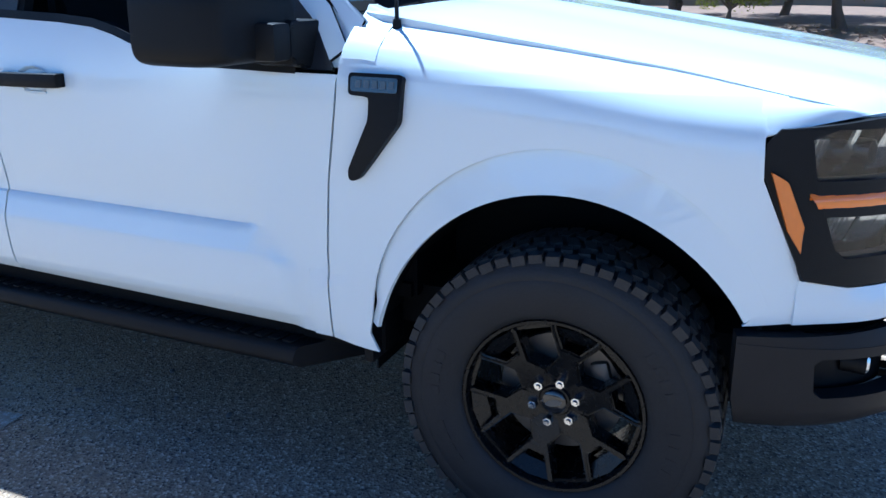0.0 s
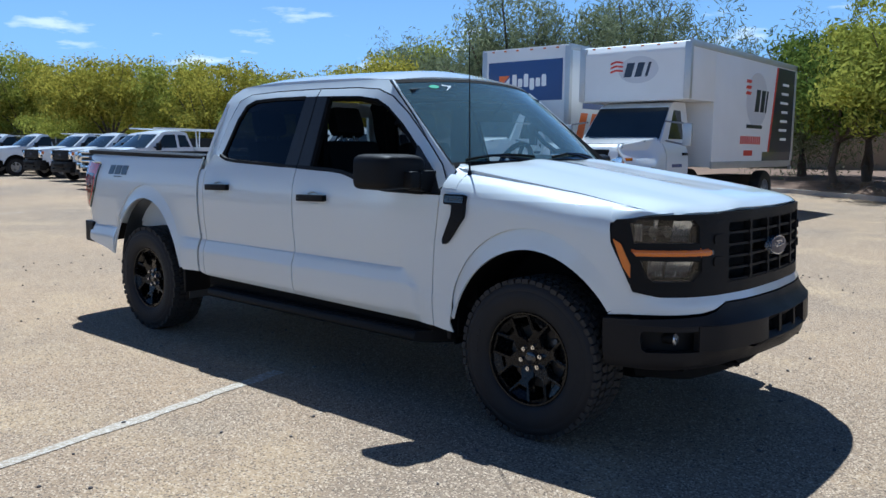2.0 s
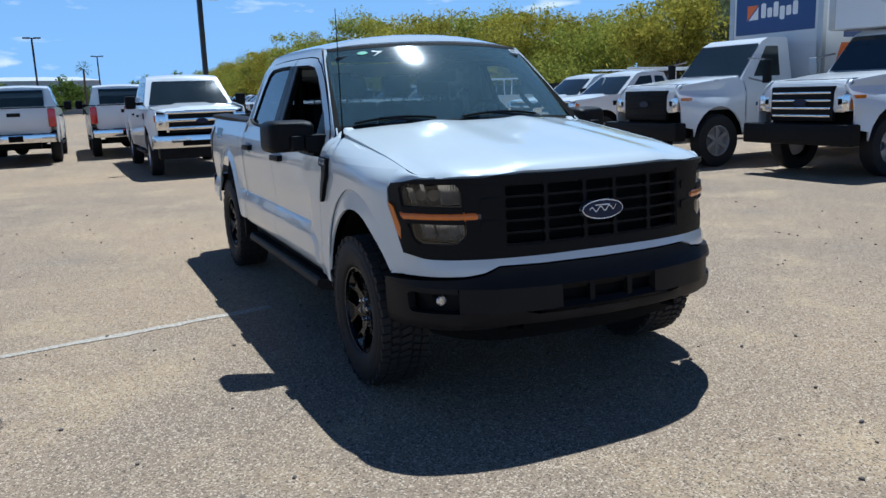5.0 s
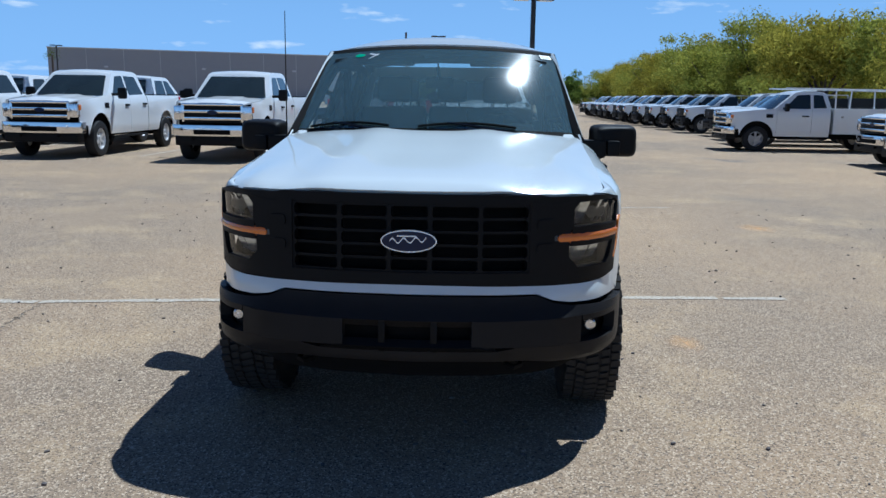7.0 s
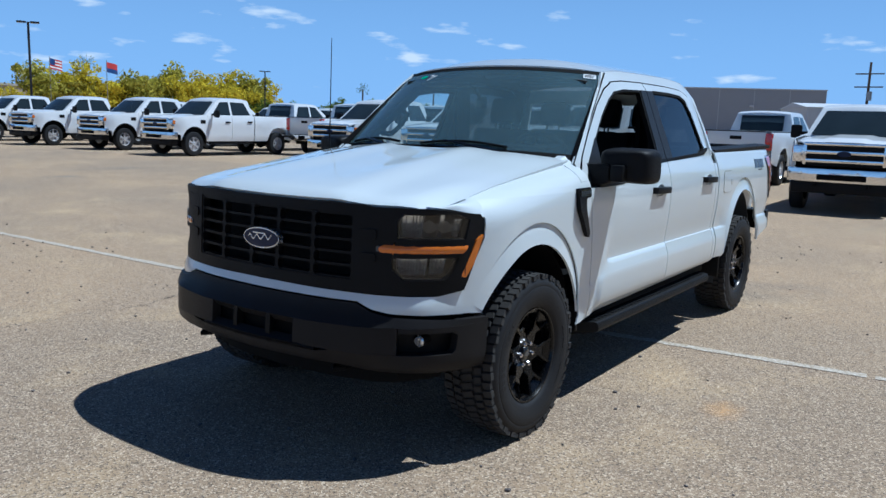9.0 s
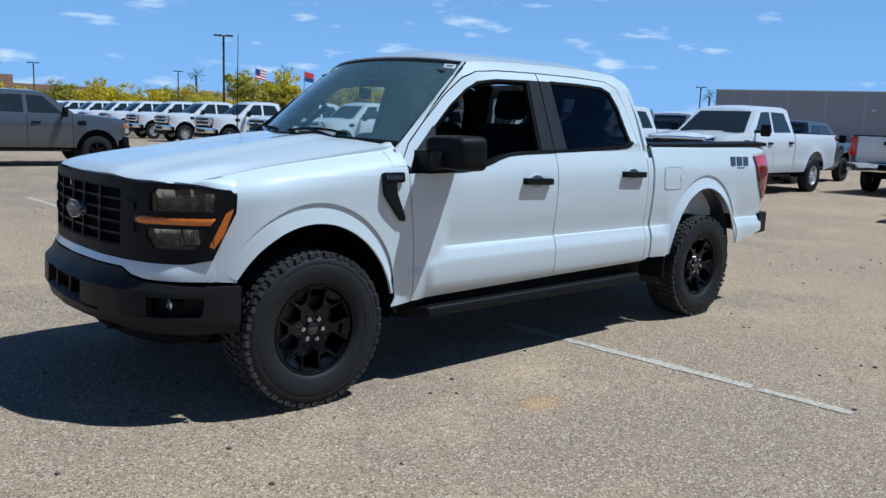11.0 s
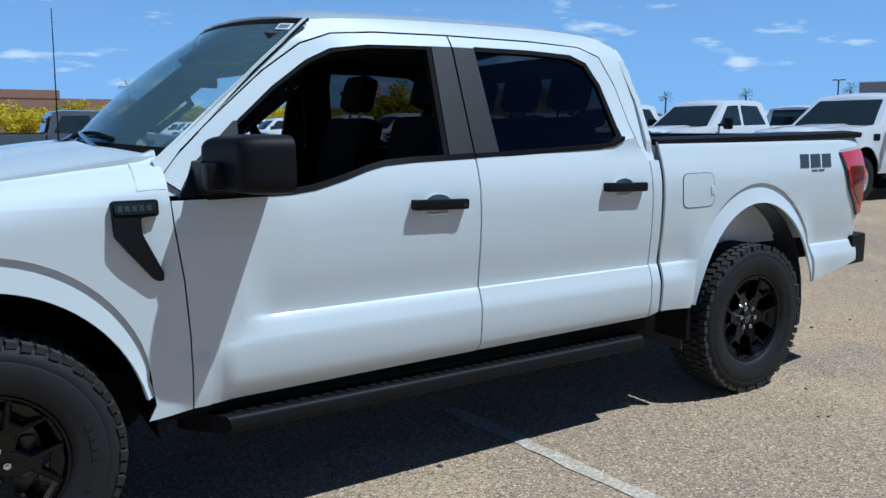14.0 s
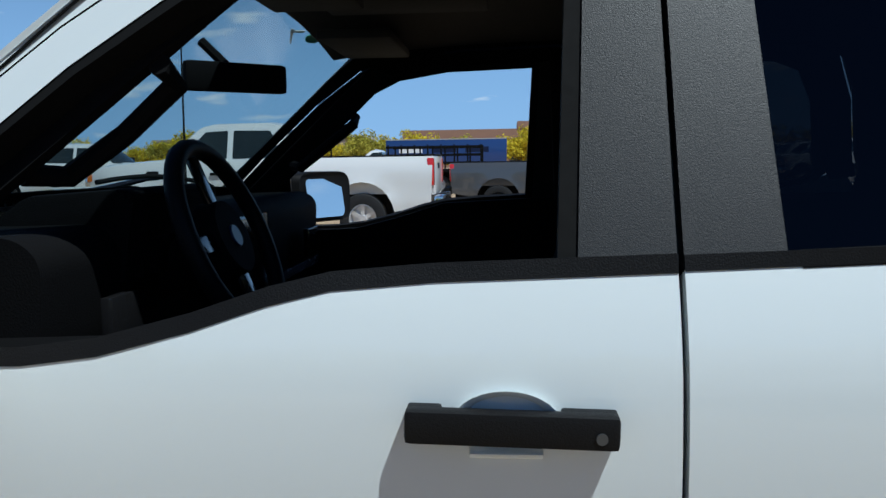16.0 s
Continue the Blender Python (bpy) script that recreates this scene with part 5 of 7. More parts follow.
    mirror = part("rear_view_mirror", box(-0.015, 0.015, -0.13, 0.13, -0.036, 0.036, 0.012, Matrix.Translation((-0.985, 0, 1.685)) @ Matrix.Rotation(-0.85, 4, "Z")), INTERIOR, root, "interior rear-view mirror")
    part("mirror_stem", cyl((-0.975, 0, 1.70), (-0.90, 0, 1.775), 0.012, None, 8), INTERIOR, mirror)
    part("overhead_console", box(-1.60, -1.20, -0.12, 0.12, 1.845, 1.875, 0.01), HEADLINER, root)


hero = make_hero()
make_hero_front(hero)
make_hero_cab(hero)
make_interior(hero)


# ---- other vehicles ----
FAR_GLASS = material("vehicle_glass", (0.022, 0.030, 0.032), 0.06, 0, 0.15, 0.3, 2.0, specular=0.45)
GAP = material("panel_gap", (0.03, 0.03, 0.032), 0.7)
VAN_WHITE = material("fleet_white_paint", (0.77, 0.78, 0.78), 0.36, 0, 0.8, 0.03, 2.0)
BOX_WHITE = material("box_body_white", (0.80, 0.80, 0.79), 0.5, 0, 0.2, 0.06, 1.5)
BOX_ALLOY = material("box_corner_alloy", (0.55, 0.55, 0.54), 0.4, 0.6, 0, 0.1, 4.0)
BLUE_PANEL = material("blue_panel", (0.012, 0.045, 0.18), 0.4, 0, 0.4, 0.06)
NAVY_PANEL = material("navy_panel", (0.012, 0.018, 0.04), 0.4, 0, 0.4, 0.06)
PALE_OVAL = material("pale_grey_oval", (0.62, 0.62, 0.64), 0.5, 0, 0.2, 0.04)
ORANGE_PANEL = material("orange_panel", (0.75, 0.16, 0.02), 0.45, 0, 0.3, 0.05)
GREY_STEEL_RIM = material("grey_steel_rim", (0.45, 0.45, 0.46), 0.38, 0.7, 0, 0.12, 12.0)

far_side = curve_of([(0.42, 0.92), (0.55, 0.975), (0.75, 0.995), (0.80, 0.985), (1.0, 1.0), (1.2, 0.995), (1.32, 0.97), (1.42, 0.94)])


def far_y(x, z, arches):
    y = far_side(z)
    for cx in arches:
        y += 0.025 * smooth01(0.72, 0.58, math.hypot(x - cx, z - 0.42))
    return y - 0.5 * max(0.0, x - 0.35) ** 2


def far_wheel(parent, x, y, s, rim_mat=None, r=0.41, dual=False):
    w = new("wheel")
    w.parent = parent
    w.matrix_basis = Matrix.Translation((x, y, r)) @ (Matrix.Identity(4) if s > 0 else Matrix.Rotation(math.pi, 4, "Z"))
    part("tyre", revolve([(r * 0.58, -0.12), (r * 0.8, -0.135), (r * 0.96, -0.12), (r, -0.08), (r, 0.08), (r * 0.96, 0.12), (r * 0.8, 0.135), (r * 0.60, 0.125), (r * 0.58, 0.11)], 32), RUBBER, w)
    rim = revolve([(r * 0.585, 0.11), (r * 0.55, 0.112), (r * 0.52, 0.08), (r * 0.50, -0.02), (0.0, -0.02)], 28)
    for i in range(6):
        turn = Matrix.Rotation(i * math.pi / 3, 4, "Y")
        add_box(rim, -0.034, 0.034, 0.04, 0.085, 0.05, r * 0.53, 0.0, turn)
    add_cyl(rim, (0, 0.03, 0), (0, 0.11, 0), 0.075, 0.06, 14)
    part("rim", rim, rim_mat or ALLOY, w)
    return w


def make_truck(name, label, paint, wb=4.06, cab="crew", body="bed", chrome=True, rim=None, group="parked fleet trucks", tall=1.0):
    """A full-size fleet truck: x forward from the front axle, built at the origin."""
    root = empty(name, Matrix.Identity(4))
    tagged(root, label, "pickup truck", group)
    cab_end = {"crew": -2.85, "ext": -2.35, "regular": -1.80}[cab]
    end = -wb - (1.22 if body == "bed" else 1.15)
    arches = (0.0, -wb)
    body_end = end if body == "bed" else cab_end
    for s in (1, -1):
        out = (0, s, 0)
        fn = lambda u, v: (u, s * far_y(u, v, arches), v)
        arch = lambda cx, n=12: [(cx + 0.56 * math.cos(radians(170 - 160 * i / n)), 0.42 + 0.58 * math.sin(radians(170 - 160 * i / n))) for i in range(n + 1)]
        front = [(-0.62, 0.50), (-0.56, 0.50)] + arch(0) + [(0.58, 0.72), (0.80, 0.74), (0.82, 1.22), (0.78, 1.27), (-0.1, 1.36), (-0.62, 1.40)]
        part("front_fender", panel(front[::-1], fn, out, (0.12, 0.12), 0.02), paint, root)
        door = part("front_door", panel([(-0.63, 0.50), (-0.63, 1.38), (max(cab_end + 0.05, -1.74), 1.38), (max(cab_end + 0.05, -1.74), 0.50)], fn, out, (0.3, 0.12), 0.02), paint, root)
        part("door_handle", box(-1.64, -1.42, *sorted((s * 0.985, s * 1.03)), 1.14, 1.185, 0.01), BLACK_PLASTIC, door)
        if cab != "regular":
            door = part("rear_door", panel([(-1.75, 0.50), (-1.75, 1.38), (cab_end + 0.02, 1.38), (cab_end + 0.02, 0.50)], fn, out, (0.3, 0.12), 0.02), paint, root)
            if cab == "crew":
                part("door_handle", box(-2.72, -2.50, *sorted((s * 0.985, s * 1.03)), 1.16, 1.205, 0.01), BLACK_PLASTIC, door)
        part("door_gap", box(-2.84 if cab == "crew" else cab_end, -0.60, s * 0.93 - 0.02, s * 0.93 + 0.02, 0.52, 1.36), GAP, root)
        if body == "bed":
            b = [(cab_end - 0.02, 0.50), (-wb + 0.57, 0.50)] + [(u, v) for u, v in arch(-wb)[::-1]] + [(-wb - 0.56, 0.52), (end + 0.04, 0.62), (end, 1.40), (cab_end - 0.02, 1.40)]
            part("bed_side", panel(b, fn, out, (0.14, 0.12), 0.02), paint, root)
            part("bed_wall", box(end + 0.05, cab_end - 0.05, s * 0.82 - 0.02, s * 0.82 + 0.02, 0.85, 1.38), paint, root)
            part("rail_cap", box(end + 0.02, cab_end - 0.03, s * 0.88 - 0.07, s * 0.88 + 0.07, 1.395, 1.42, 0.006), BLACK_PLASTIC, root)
            part("tail_lamp", box(end - 0.015, end + 0.10, *sorted((s * 0.80, s * 0.985)), 0.93, 1.37, 0.02), RED_LENS, root)
        # windows on the side
        cy = lambda u, v: (u, s * (0.945 - (v - 1.36) * 0.31 + 0.004), v)
        fw = [(-0.86, 1.40), (-1.30, 1.84), (-1.70, 1.86), (-1.70, 1.40)]
        part("side_window", panel(rounded(fw, 0.03), cy, out, (0.3, 0.1), 0.01), FAR_GLASS, root)
        if cab == "crew":
            part("side_window", panel(rounded([(-1.80, 1.40), (-1.80, 1.86), (-2.45, 1.85), (-2.68, 1.42)], 0.03), cy, out, (0.3, 0.1), 0.01), FAR_GLASS, root)
        elif cab == "ext":
            part("side_window", panel(rounded([(-1.80, 1.42), (-1.80, 1.85), (-2.10, 1.84), (-2.22, 1.43)], 0.03), cy, out, (0.3, 0.1), 0.01), FAR_GLASS, root)
        mir = part("mirror", box(-0.92, -0.80, *sorted((s * 1.08, s * 1.30)), 1.31, 1.57, 0.045), BLACK_PLASTIC, root, "tall black towing mirror")
        part("mirror_arm", box(-0.88, -0.82, *sorted((s * 0.92, s * 1.14)), 1.38, 1.44, 0.01), BLACK_PLASTIC, mir)
        for x in arches:
            far_wheel(root, x, s * 0.87, s, rim, 0.41)
        part("arch_liner", box(-0.50, 0.50, *sorted((s * 0.5, s * 0.62)), 0.42, 0.98, 0.1), MATT_BLACK, root)
        part("arch_liner", box(-wb - 0.50, -wb + 0.50, *sorted((s * 0.5, s * 0.62)), 0.42, 0.98, 0.1), MATT_BLACK, root)
        lamp = part("headlamp", box(0.70, 0.90, *sorted((s * 0.66, s * 0.90)), 0.90, 1.20, 0.03), REFLECTOR, root, "stacked clear headlamp with amber edge")
        part("turn_signal", box(0.66, 0.84, *sorted((s * 0.895, s * 0.918)), 1.06, 1.18, 0.01), AMBER, lamp)
        part("emblem_vent", box(-0.50, -0.28, *sorted((s * 0.99, s * 1.006)), 1.10, 1.22, 0.005), BLACK_PLASTIC, root)
        part("side_step", box(cab_end + 0.1, -0.70, *sorted((s * 0.88, s * 1.0)), 0.40, 0.45, 0.012), BLACK_PLASTIC, root)
    # cab top, hood, windscreen
    shape = [(-0.50, 1.34), (-1.22, 1.915), (-1.45, 1.965), (cab_end + 0.45, 1.975), (cab_end + 0.18, 1.93), (cab_end + 0.02, 1.36)]
    top = prism(rounded(shape, 0.05, 3), "y", -1, 1)
    bmesh.ops.subdivide_edges(top, edges=[e for e in top.edges if abs(e.verts[0].co.y - e.verts[1].co.y) > 1], cuts=6)
    for v in top.verts:
        half = 0.945 - (v.co.z - 1.36) * 0.31
        k = abs(v.co.y)
        v.co.y *= half
        if v.co.z > 1.9:
            v.co.z += 0.035 * (1 - k * k)
        v.co.x += 0.10 * (1 - k * k) * smooth01(-1.5, -0.8, v.co.x)
    part("cab_top", top, paint, root)
    ws = lambda u, v: (-0.50 - 0.72 * v + 0.10 * (1 - u * u) * smooth01(-1.5, -0.8, -0.50 - 0.72 * v) + 0.012, u * (0.945 - (0.575 * v - 0.02) * 0.31), 1.34 + 0.575 * v + 0.010)
    part("windscreen", panel(rounded([(-0.90, 0.06), (0.90, 0.06), (0.85, 0.88), (-0.85, 0.88)], 0.05), ws, (1, 0, 1), (0.15, 0.12), 0.008), FAR_GLASS, root)
    part("rear_window", box(cab_end + 0.02, cab_end + 0.05, -0.62, 0.62, 1.43, 1.80, 0.01, Matrix.Translation((0.04, 0, 0))), FAR_GLASS, root)
    back = prism([(cab_end + 0.003, 1.44), (cab_end + 0.133, 1.86), (cab_end + 0.12, 1.87), (cab_end - 0.01, 1.45)], "y", -0.62, 0.62)
    part("rear_glass", back, FAR_GLASS, root)
    hood = panel([(-0.56, -0.90), (-0.56, 0.90), (0.70, 0.86), (0.86, 0.70), (0.90, 0.4), (0.90, -0.4), (0.86, -0.70), (0.70, -0.86)], lambda u, v: (u, v, 1.375 - 0.06 * smooth01(-0.4, 0.8, u) - 0.08 * smooth01(0.70, 0.92, u) - 0.04 * smooth01(0.55, 0.9, abs(v)) + 0.03 * (1 - smooth01(0.3, 0.42, abs(v)))), (0, 0, 1), (0.12, 0.12), 0.03)
    part("hood", hood, paint, root)
    part("cab_shell", box(cab_end + 0.03, 0.70, -0.86, 0.86, 0.48, 1.25), MATT_BLACK, root)
    # grille
    gr = part("grille", box(0.80, 0.885, -0.66, 0.66, 0.84, 1.24, 0.02), BLACK_PLASTIC, root, "broad upright grille with thick bars")
    bars = CHROME if chrome else BLACK_PLASTIC
    part("grille_frame", box(0.86, 0.915, -0.70, 0.70, 1.20, 1.255, 0.015), bars, gr)
    for z in (0.90, 1.05):
        part("grille_bar", box(0.86, 0.918, -0.66, 0.66, z, z + 0.065, 0.012), bars, gr)
    for s in (1, -1):
        part("grille_end", box(0.86, 0.912, s * 0.68 - 0.03, s * 0.68 + 0.03, 0.86, 1.25, 0.012), bars, gr)
    part("emblem", prism([(0.12 * math.cos(k * math.pi / 12), 1.06 + 0.048 * math.sin(k * math.pi / 12)) for k in range(24)], "x", 0.905, 0.925), BLUE_BADGE, gr)
    # bumper
    bp = prism(rounded([(0.70, -1.0), (0.86, -0.97), (0.96, -0.7), (1.0, -0.3), (1.0, 0.3), (0.96, 0.7), (0.86, 0.97), (0.70, 1.0), (0.66, 0.9), (0.66, -0.9)], 0.06), "z", 0.56, 0.80, 0.02)
    bump = part("front_bumper", bp, CHROME if chrome else BLACK_PLASTIC, root, "chromed steel front bumper" if chrome else "black front bumper")
    part("valance", box(0.62, 0.93, -0.88, 0.88, 0.36, 0.57, 0.03), BLACK_PLASTIC, bump)
    for s in (1, -1):
        part("tow_hook", box(0.96, 1.03, s * 0.45 - 0.02, s * 0.45 + 0.02, 0.48, 0.54, 0.008), MATT_BLACK, bump)
    part("lower_grille", box(0.95, 1.006, -0.42, 0.42, 0.60, 0.70, 0.01), MATT_BLACK, bump)
    part("chassis", box(end + 0.1, 0.6, -0.55, 0.55, 0.42, 0.62), MATT_BLACK, root)
    ax = cyl((-wb, -0.85, 0.41), (-wb, 0.85, 0.41), 0.06)
    bmesh.ops.create_uvsphere(ax, u_segments=12, v_segments=8, radius=0.19, matrix=Matrix.Translation((-wb, 0, 0.41)))
    part("rear_axle", ax, MATT_BLACK, root)
    if body == "bed":
        part("bed_floor", box(end + 0.05, cab_end - 0.04, -0.83, 0.83, 0.80, 0.86), paint, root)
        part("bed_front", box(cab_end - 0.06, cab_end - 0.03, -0.92, 0.92, 0.62, 1.38), paint, root)
        gate = part("tailgate", box(end - 0.01, end + 0.07, -0.80, 0.80, 0.78, 1.40, 0.02), paint, root)
        part("gate_handle", box(end - 0.02, end + 0.0, -0.16, 0.16, 1.20, 1.29, 0.01), BLACK_PLASTIC, gate)
        part("gate_cap", box(end - 0.015, end + 0.075, -0.78, 0.78, 1.40, 1.425, 0.008), BLACK_PLASTIC, gate)
        rb = part("rear_bumper", box(end - 0.17, end - 0.01, -0.95, 0.95, 0.56, 0.77, 0.03), CHROME if chrome else BLACK_PLASTIC, root)
        part("step_pad", box(end - 0.16, end - 0.02, -0.40, 0.40, 0.765, 0.78, 0.005), BLACK_PLASTIC, rb)
        part("plate_holder", box(end - 0.18, end - 0.165, -0.17, 0.17, 0.60, 0.74, 0.004), MATT_BLACK, rb)
    return root


def add_service_body(root, wb, cab_end):
    """A steel utility body with lockers and a ladder rack."""
    end = -wb - 1.15
    for s in (1, -1):
        side = [(cab_end - 0.08, 0.60), (-wb + 0.55, 0.60), (-wb + 0.50, 0.95), (-wb - 0.50, 0.95), (-wb - 0.55, 0.60), (end, 0.60), (end, 1.42), (cab_end - 0.08, 1.42)]
        part("locker_side", prism(side, "y", s * 0.62, s * 1.03), VAN_WHITE, root)
        for x0, x1, z0 in ((cab_end - 0.13, cab_end - 0.55, 0.66), (-wb + 0.45, -wb - 0.45, 1.0), (-wb - 0.62, end + 0.06, 0.66)):
            d = part("locker_door", box(min(x0, x1), max(x0, x1), *sorted((s * 1.025, s * 1.04)), z0, 1.38, 0.006), VAN_WHITE, root)
            part("latch", box((x0 + x1) / 2 - 0.04, (x0 + x1) / 2 + 0.04, *sorted((s * 1.04, s * 1.05)), 1.12, 1.18), STEEL, d)
        for x in (cab_end - 0.15, (cab_end + end) / 2, end + 0.05):
            part("rack_post", tube([(x, s * 0.90, 1.42), (x, s * 0.84, 2.02)], 0.025, 6), VAN_WHITE, root)
        part("rack_rail", tube([(end + 0.02, s * 0.84, 2.02), (-0.9, s * 0.80, 2.06)], 0.028, 6), VAN_WHITE, root)
    for k in range(5):
        x = end + 0.1 + k * 0.75
        part("rack_bar", tube([(x, -0.84, 2.03), (x, 0.84, 2.03)], 0.022, 6), VAN_WHITE, root)
    part("deck", box(end, cab_end - 0.08, -0.65, 0.65, 0.78, 0.84), STEEL, root)
    part("tail_panel", box(end - 0.02, end + 0.02, -0.65, 0.65, 0.80, 1.30), VAN_WHITE, root)


def at_place(ob, x, y, deg):
    ob.matrix_basis = pose(x, y, 0, 0, 0, deg)
    return ob


rng = random.Random(5)
TALL = Matrix.Diagonal((1.04, 1.04, 1.11, 1))
fleet = make_truck("pickup_truck", "white heavy-duty crew-cab pickup with chrome bumper, parked in a row", VAN_WHITE)
fleet.matrix_basis = pose(-15.8, -3.4, 0, 0, 0, 0.5) @ TALL
for y in (-7.75, -11.4, -20.2, -25.0, -29.8, -35.0, -39.8, -44.5, -49.4, -54.2, -59.0, -64.0):
    copy_thing(fleet, pose(-16.1 + rng.uniform(-0.2, 0.2), y, 0, 0, 0, rng.uniform(-1, 1)))
copy_thing(fleet, pose(-15.0, 3.05, 0, 0, 0, 1.0))
for y in (-0.7, -9.6, -13.8, -18.2, -22.8, -27.6, -32.4):
    copy_thing(fleet, pose(-26.4 + rng.uniform(-0.3, 0.3), y, 0, 0, 0, 180 + rng.uniform(-2, 2)))
copy_thing(fleet, pose(-27.6, 2.1, 0, 0, 0, 180))
copy_thing(fleet, pose(4.75, -10.2, 0, 0, 0, 0.0))
for x in (3.6, 10.4):
    copy_thing(fleet, pose(x, -21.5, 0, 0, 0, 180))
for k in range(7):
    copy_thing(fleet, pose(-34.0 + rng.uniform(-0.3, 0.3), -16 - k * 5.0, 0, 0, 0, rng.uniform(-2, 2)))
grey = make_truck("pickup_truck", "dark grey crew-cab pickup with black wheels, parked in a row", GREY_PAINT, 3.69, "crew", "bed", False, RIM_BLACK)
at_place(grey, -5.5, -16.5, 180)
copy_thing(grey, pose(-26.6, -5.3, 0, 0, 0, 181))
chassis_truck = make_truck("pickup_truck", "white regular-cab work truck with black grille and bumper", VAN_WHITE, 3.6, "regular", "bed", False, GREY_STEEL_RIM)
at_place(chassis_truck, -30.9, 13.9, -90)
for k in range(13):
    x = -34.7 - 3.8 * k
    copy_thing(chassis_truck, pose(x, 14.2 - 0.25 * min(k, 3) + rng.uniform(-0.2, 0.2), 0, 0, 0, -90 + rng.uniform(-2, 2)))
ext = make_truck("pickup_truck", "white extended-cab pickup with chrome bumper and dark grille", VAN_WHITE, 3.75, "ext", "bed", True, GREY_STEEL_RIM)
at_place(ext, -17.5, 13.9, -90)
for x, y in ((-27.4, 13.3),):
    copy_thing(ext, pose(x, y, 0, 0, 0, -90))
service = make_truck("service_truck", "white extended-cab service truck with lockers and ladder rack", VAN_WHITE, 3.95, "ext", "service", True, GREY_STEEL_RIM)
service["category"] = "service truck"
add_service_body(service, 3.95, -2.35)
at_place(service, -24.1, 11.9, -90)
copy_thing(service, pose(-14.9, 13.4, 0, 0, 0, -90))
for k in range(3):
    copy_thing(service, pose(-41.0 - 13.8 * k, 17.0, 0, 0, 0, -90))


def make_suv():
    root = empty("suv", pose(-33.5, -4.6, 0, 0, 0, -90))
    tagged(root, "black sport utility vehicle with silver wheels, parked sideways", "suv")
    for s in (1, -1):
        arch = lambda cx: [(cx + 0.44 * math.cos(radians(170 - 20 * i)), 0.36 + 0.44 * math.sin(radians(170 - 20 * i))) for i in range(9)]
        o = [(-0.44, 0.40)] + arch(0) + [(0.75, 0.45), (0.86, 0.62), (0.80, 0.98), (-0.55, 1.12), (-3.55, 1.15), (-3.62, 0.70), (-3.55, 0.45)] + [(-2.85 + 0.44 * math.cos(radians(190 - 20 * i - 180 + 180)), 0.36 + 0.44 * math.sin(radians(190 - 20 * i - 10))) for i in range(1, 9)]
        part("body_side", panel(o[::-1], lambda u, v: (u, s * (0.96 - 0.10 * smooth01(0.9, 1.15, v) - 0.3 * max(0, u - 0.3) ** 2), v), (0, s, 0), (0.3, 0.2), 0.02), DARK_PAINT, root)
        part("side_window", panel(rounded([(-0.75, 1.16), (-1.35, 1.58), (-2.9, 1.58), (-3.35, 1.18)], 0.04), lambda u, v: (u, s * (0.862 - (v - 1.15) * 0.33), v), (0, s, 0), (0.4, 0.2), 0.01), FAR_GLASS, root)
        part("tail_lamp", box(-3.66, -3.45, *sorted((s * 0.68, s * 0.93)), 0.86, 1.06, 0.02), RED_LENS, root)
        for x in (0.0, -2.85):
            far_wheel(root, x, s * 0.83, s, None, 0.36)
    top = prism(rounded([(-0.55, 1.10), (-1.25, 1.60), (-1.7, 1.70), (-3.1, 1.68), (-3.5, 1.15)], 0.06), "y", -1, 1)
    for v in top.verts:
        v.co.y *= 0.855 - (v.co.z - 1.12) * 0.33
    part("cabin", top, DARK_PAINT, root)
    part("hood", box(-0.6, 0.80, -0.80, 0.80, 0.5, 1.06, 0.08), DARK_PAINT, root)
    part("tail", box(-3.62, -3.3, -0.82, 0.82, 0.5, 1.14, 0.06), DARK_PAINT, root)
    part("floor", box(-3.4, 0.6, -0.6, 0.6, 0.28, 0.5), MATT_BLACK, root)


make_suv()


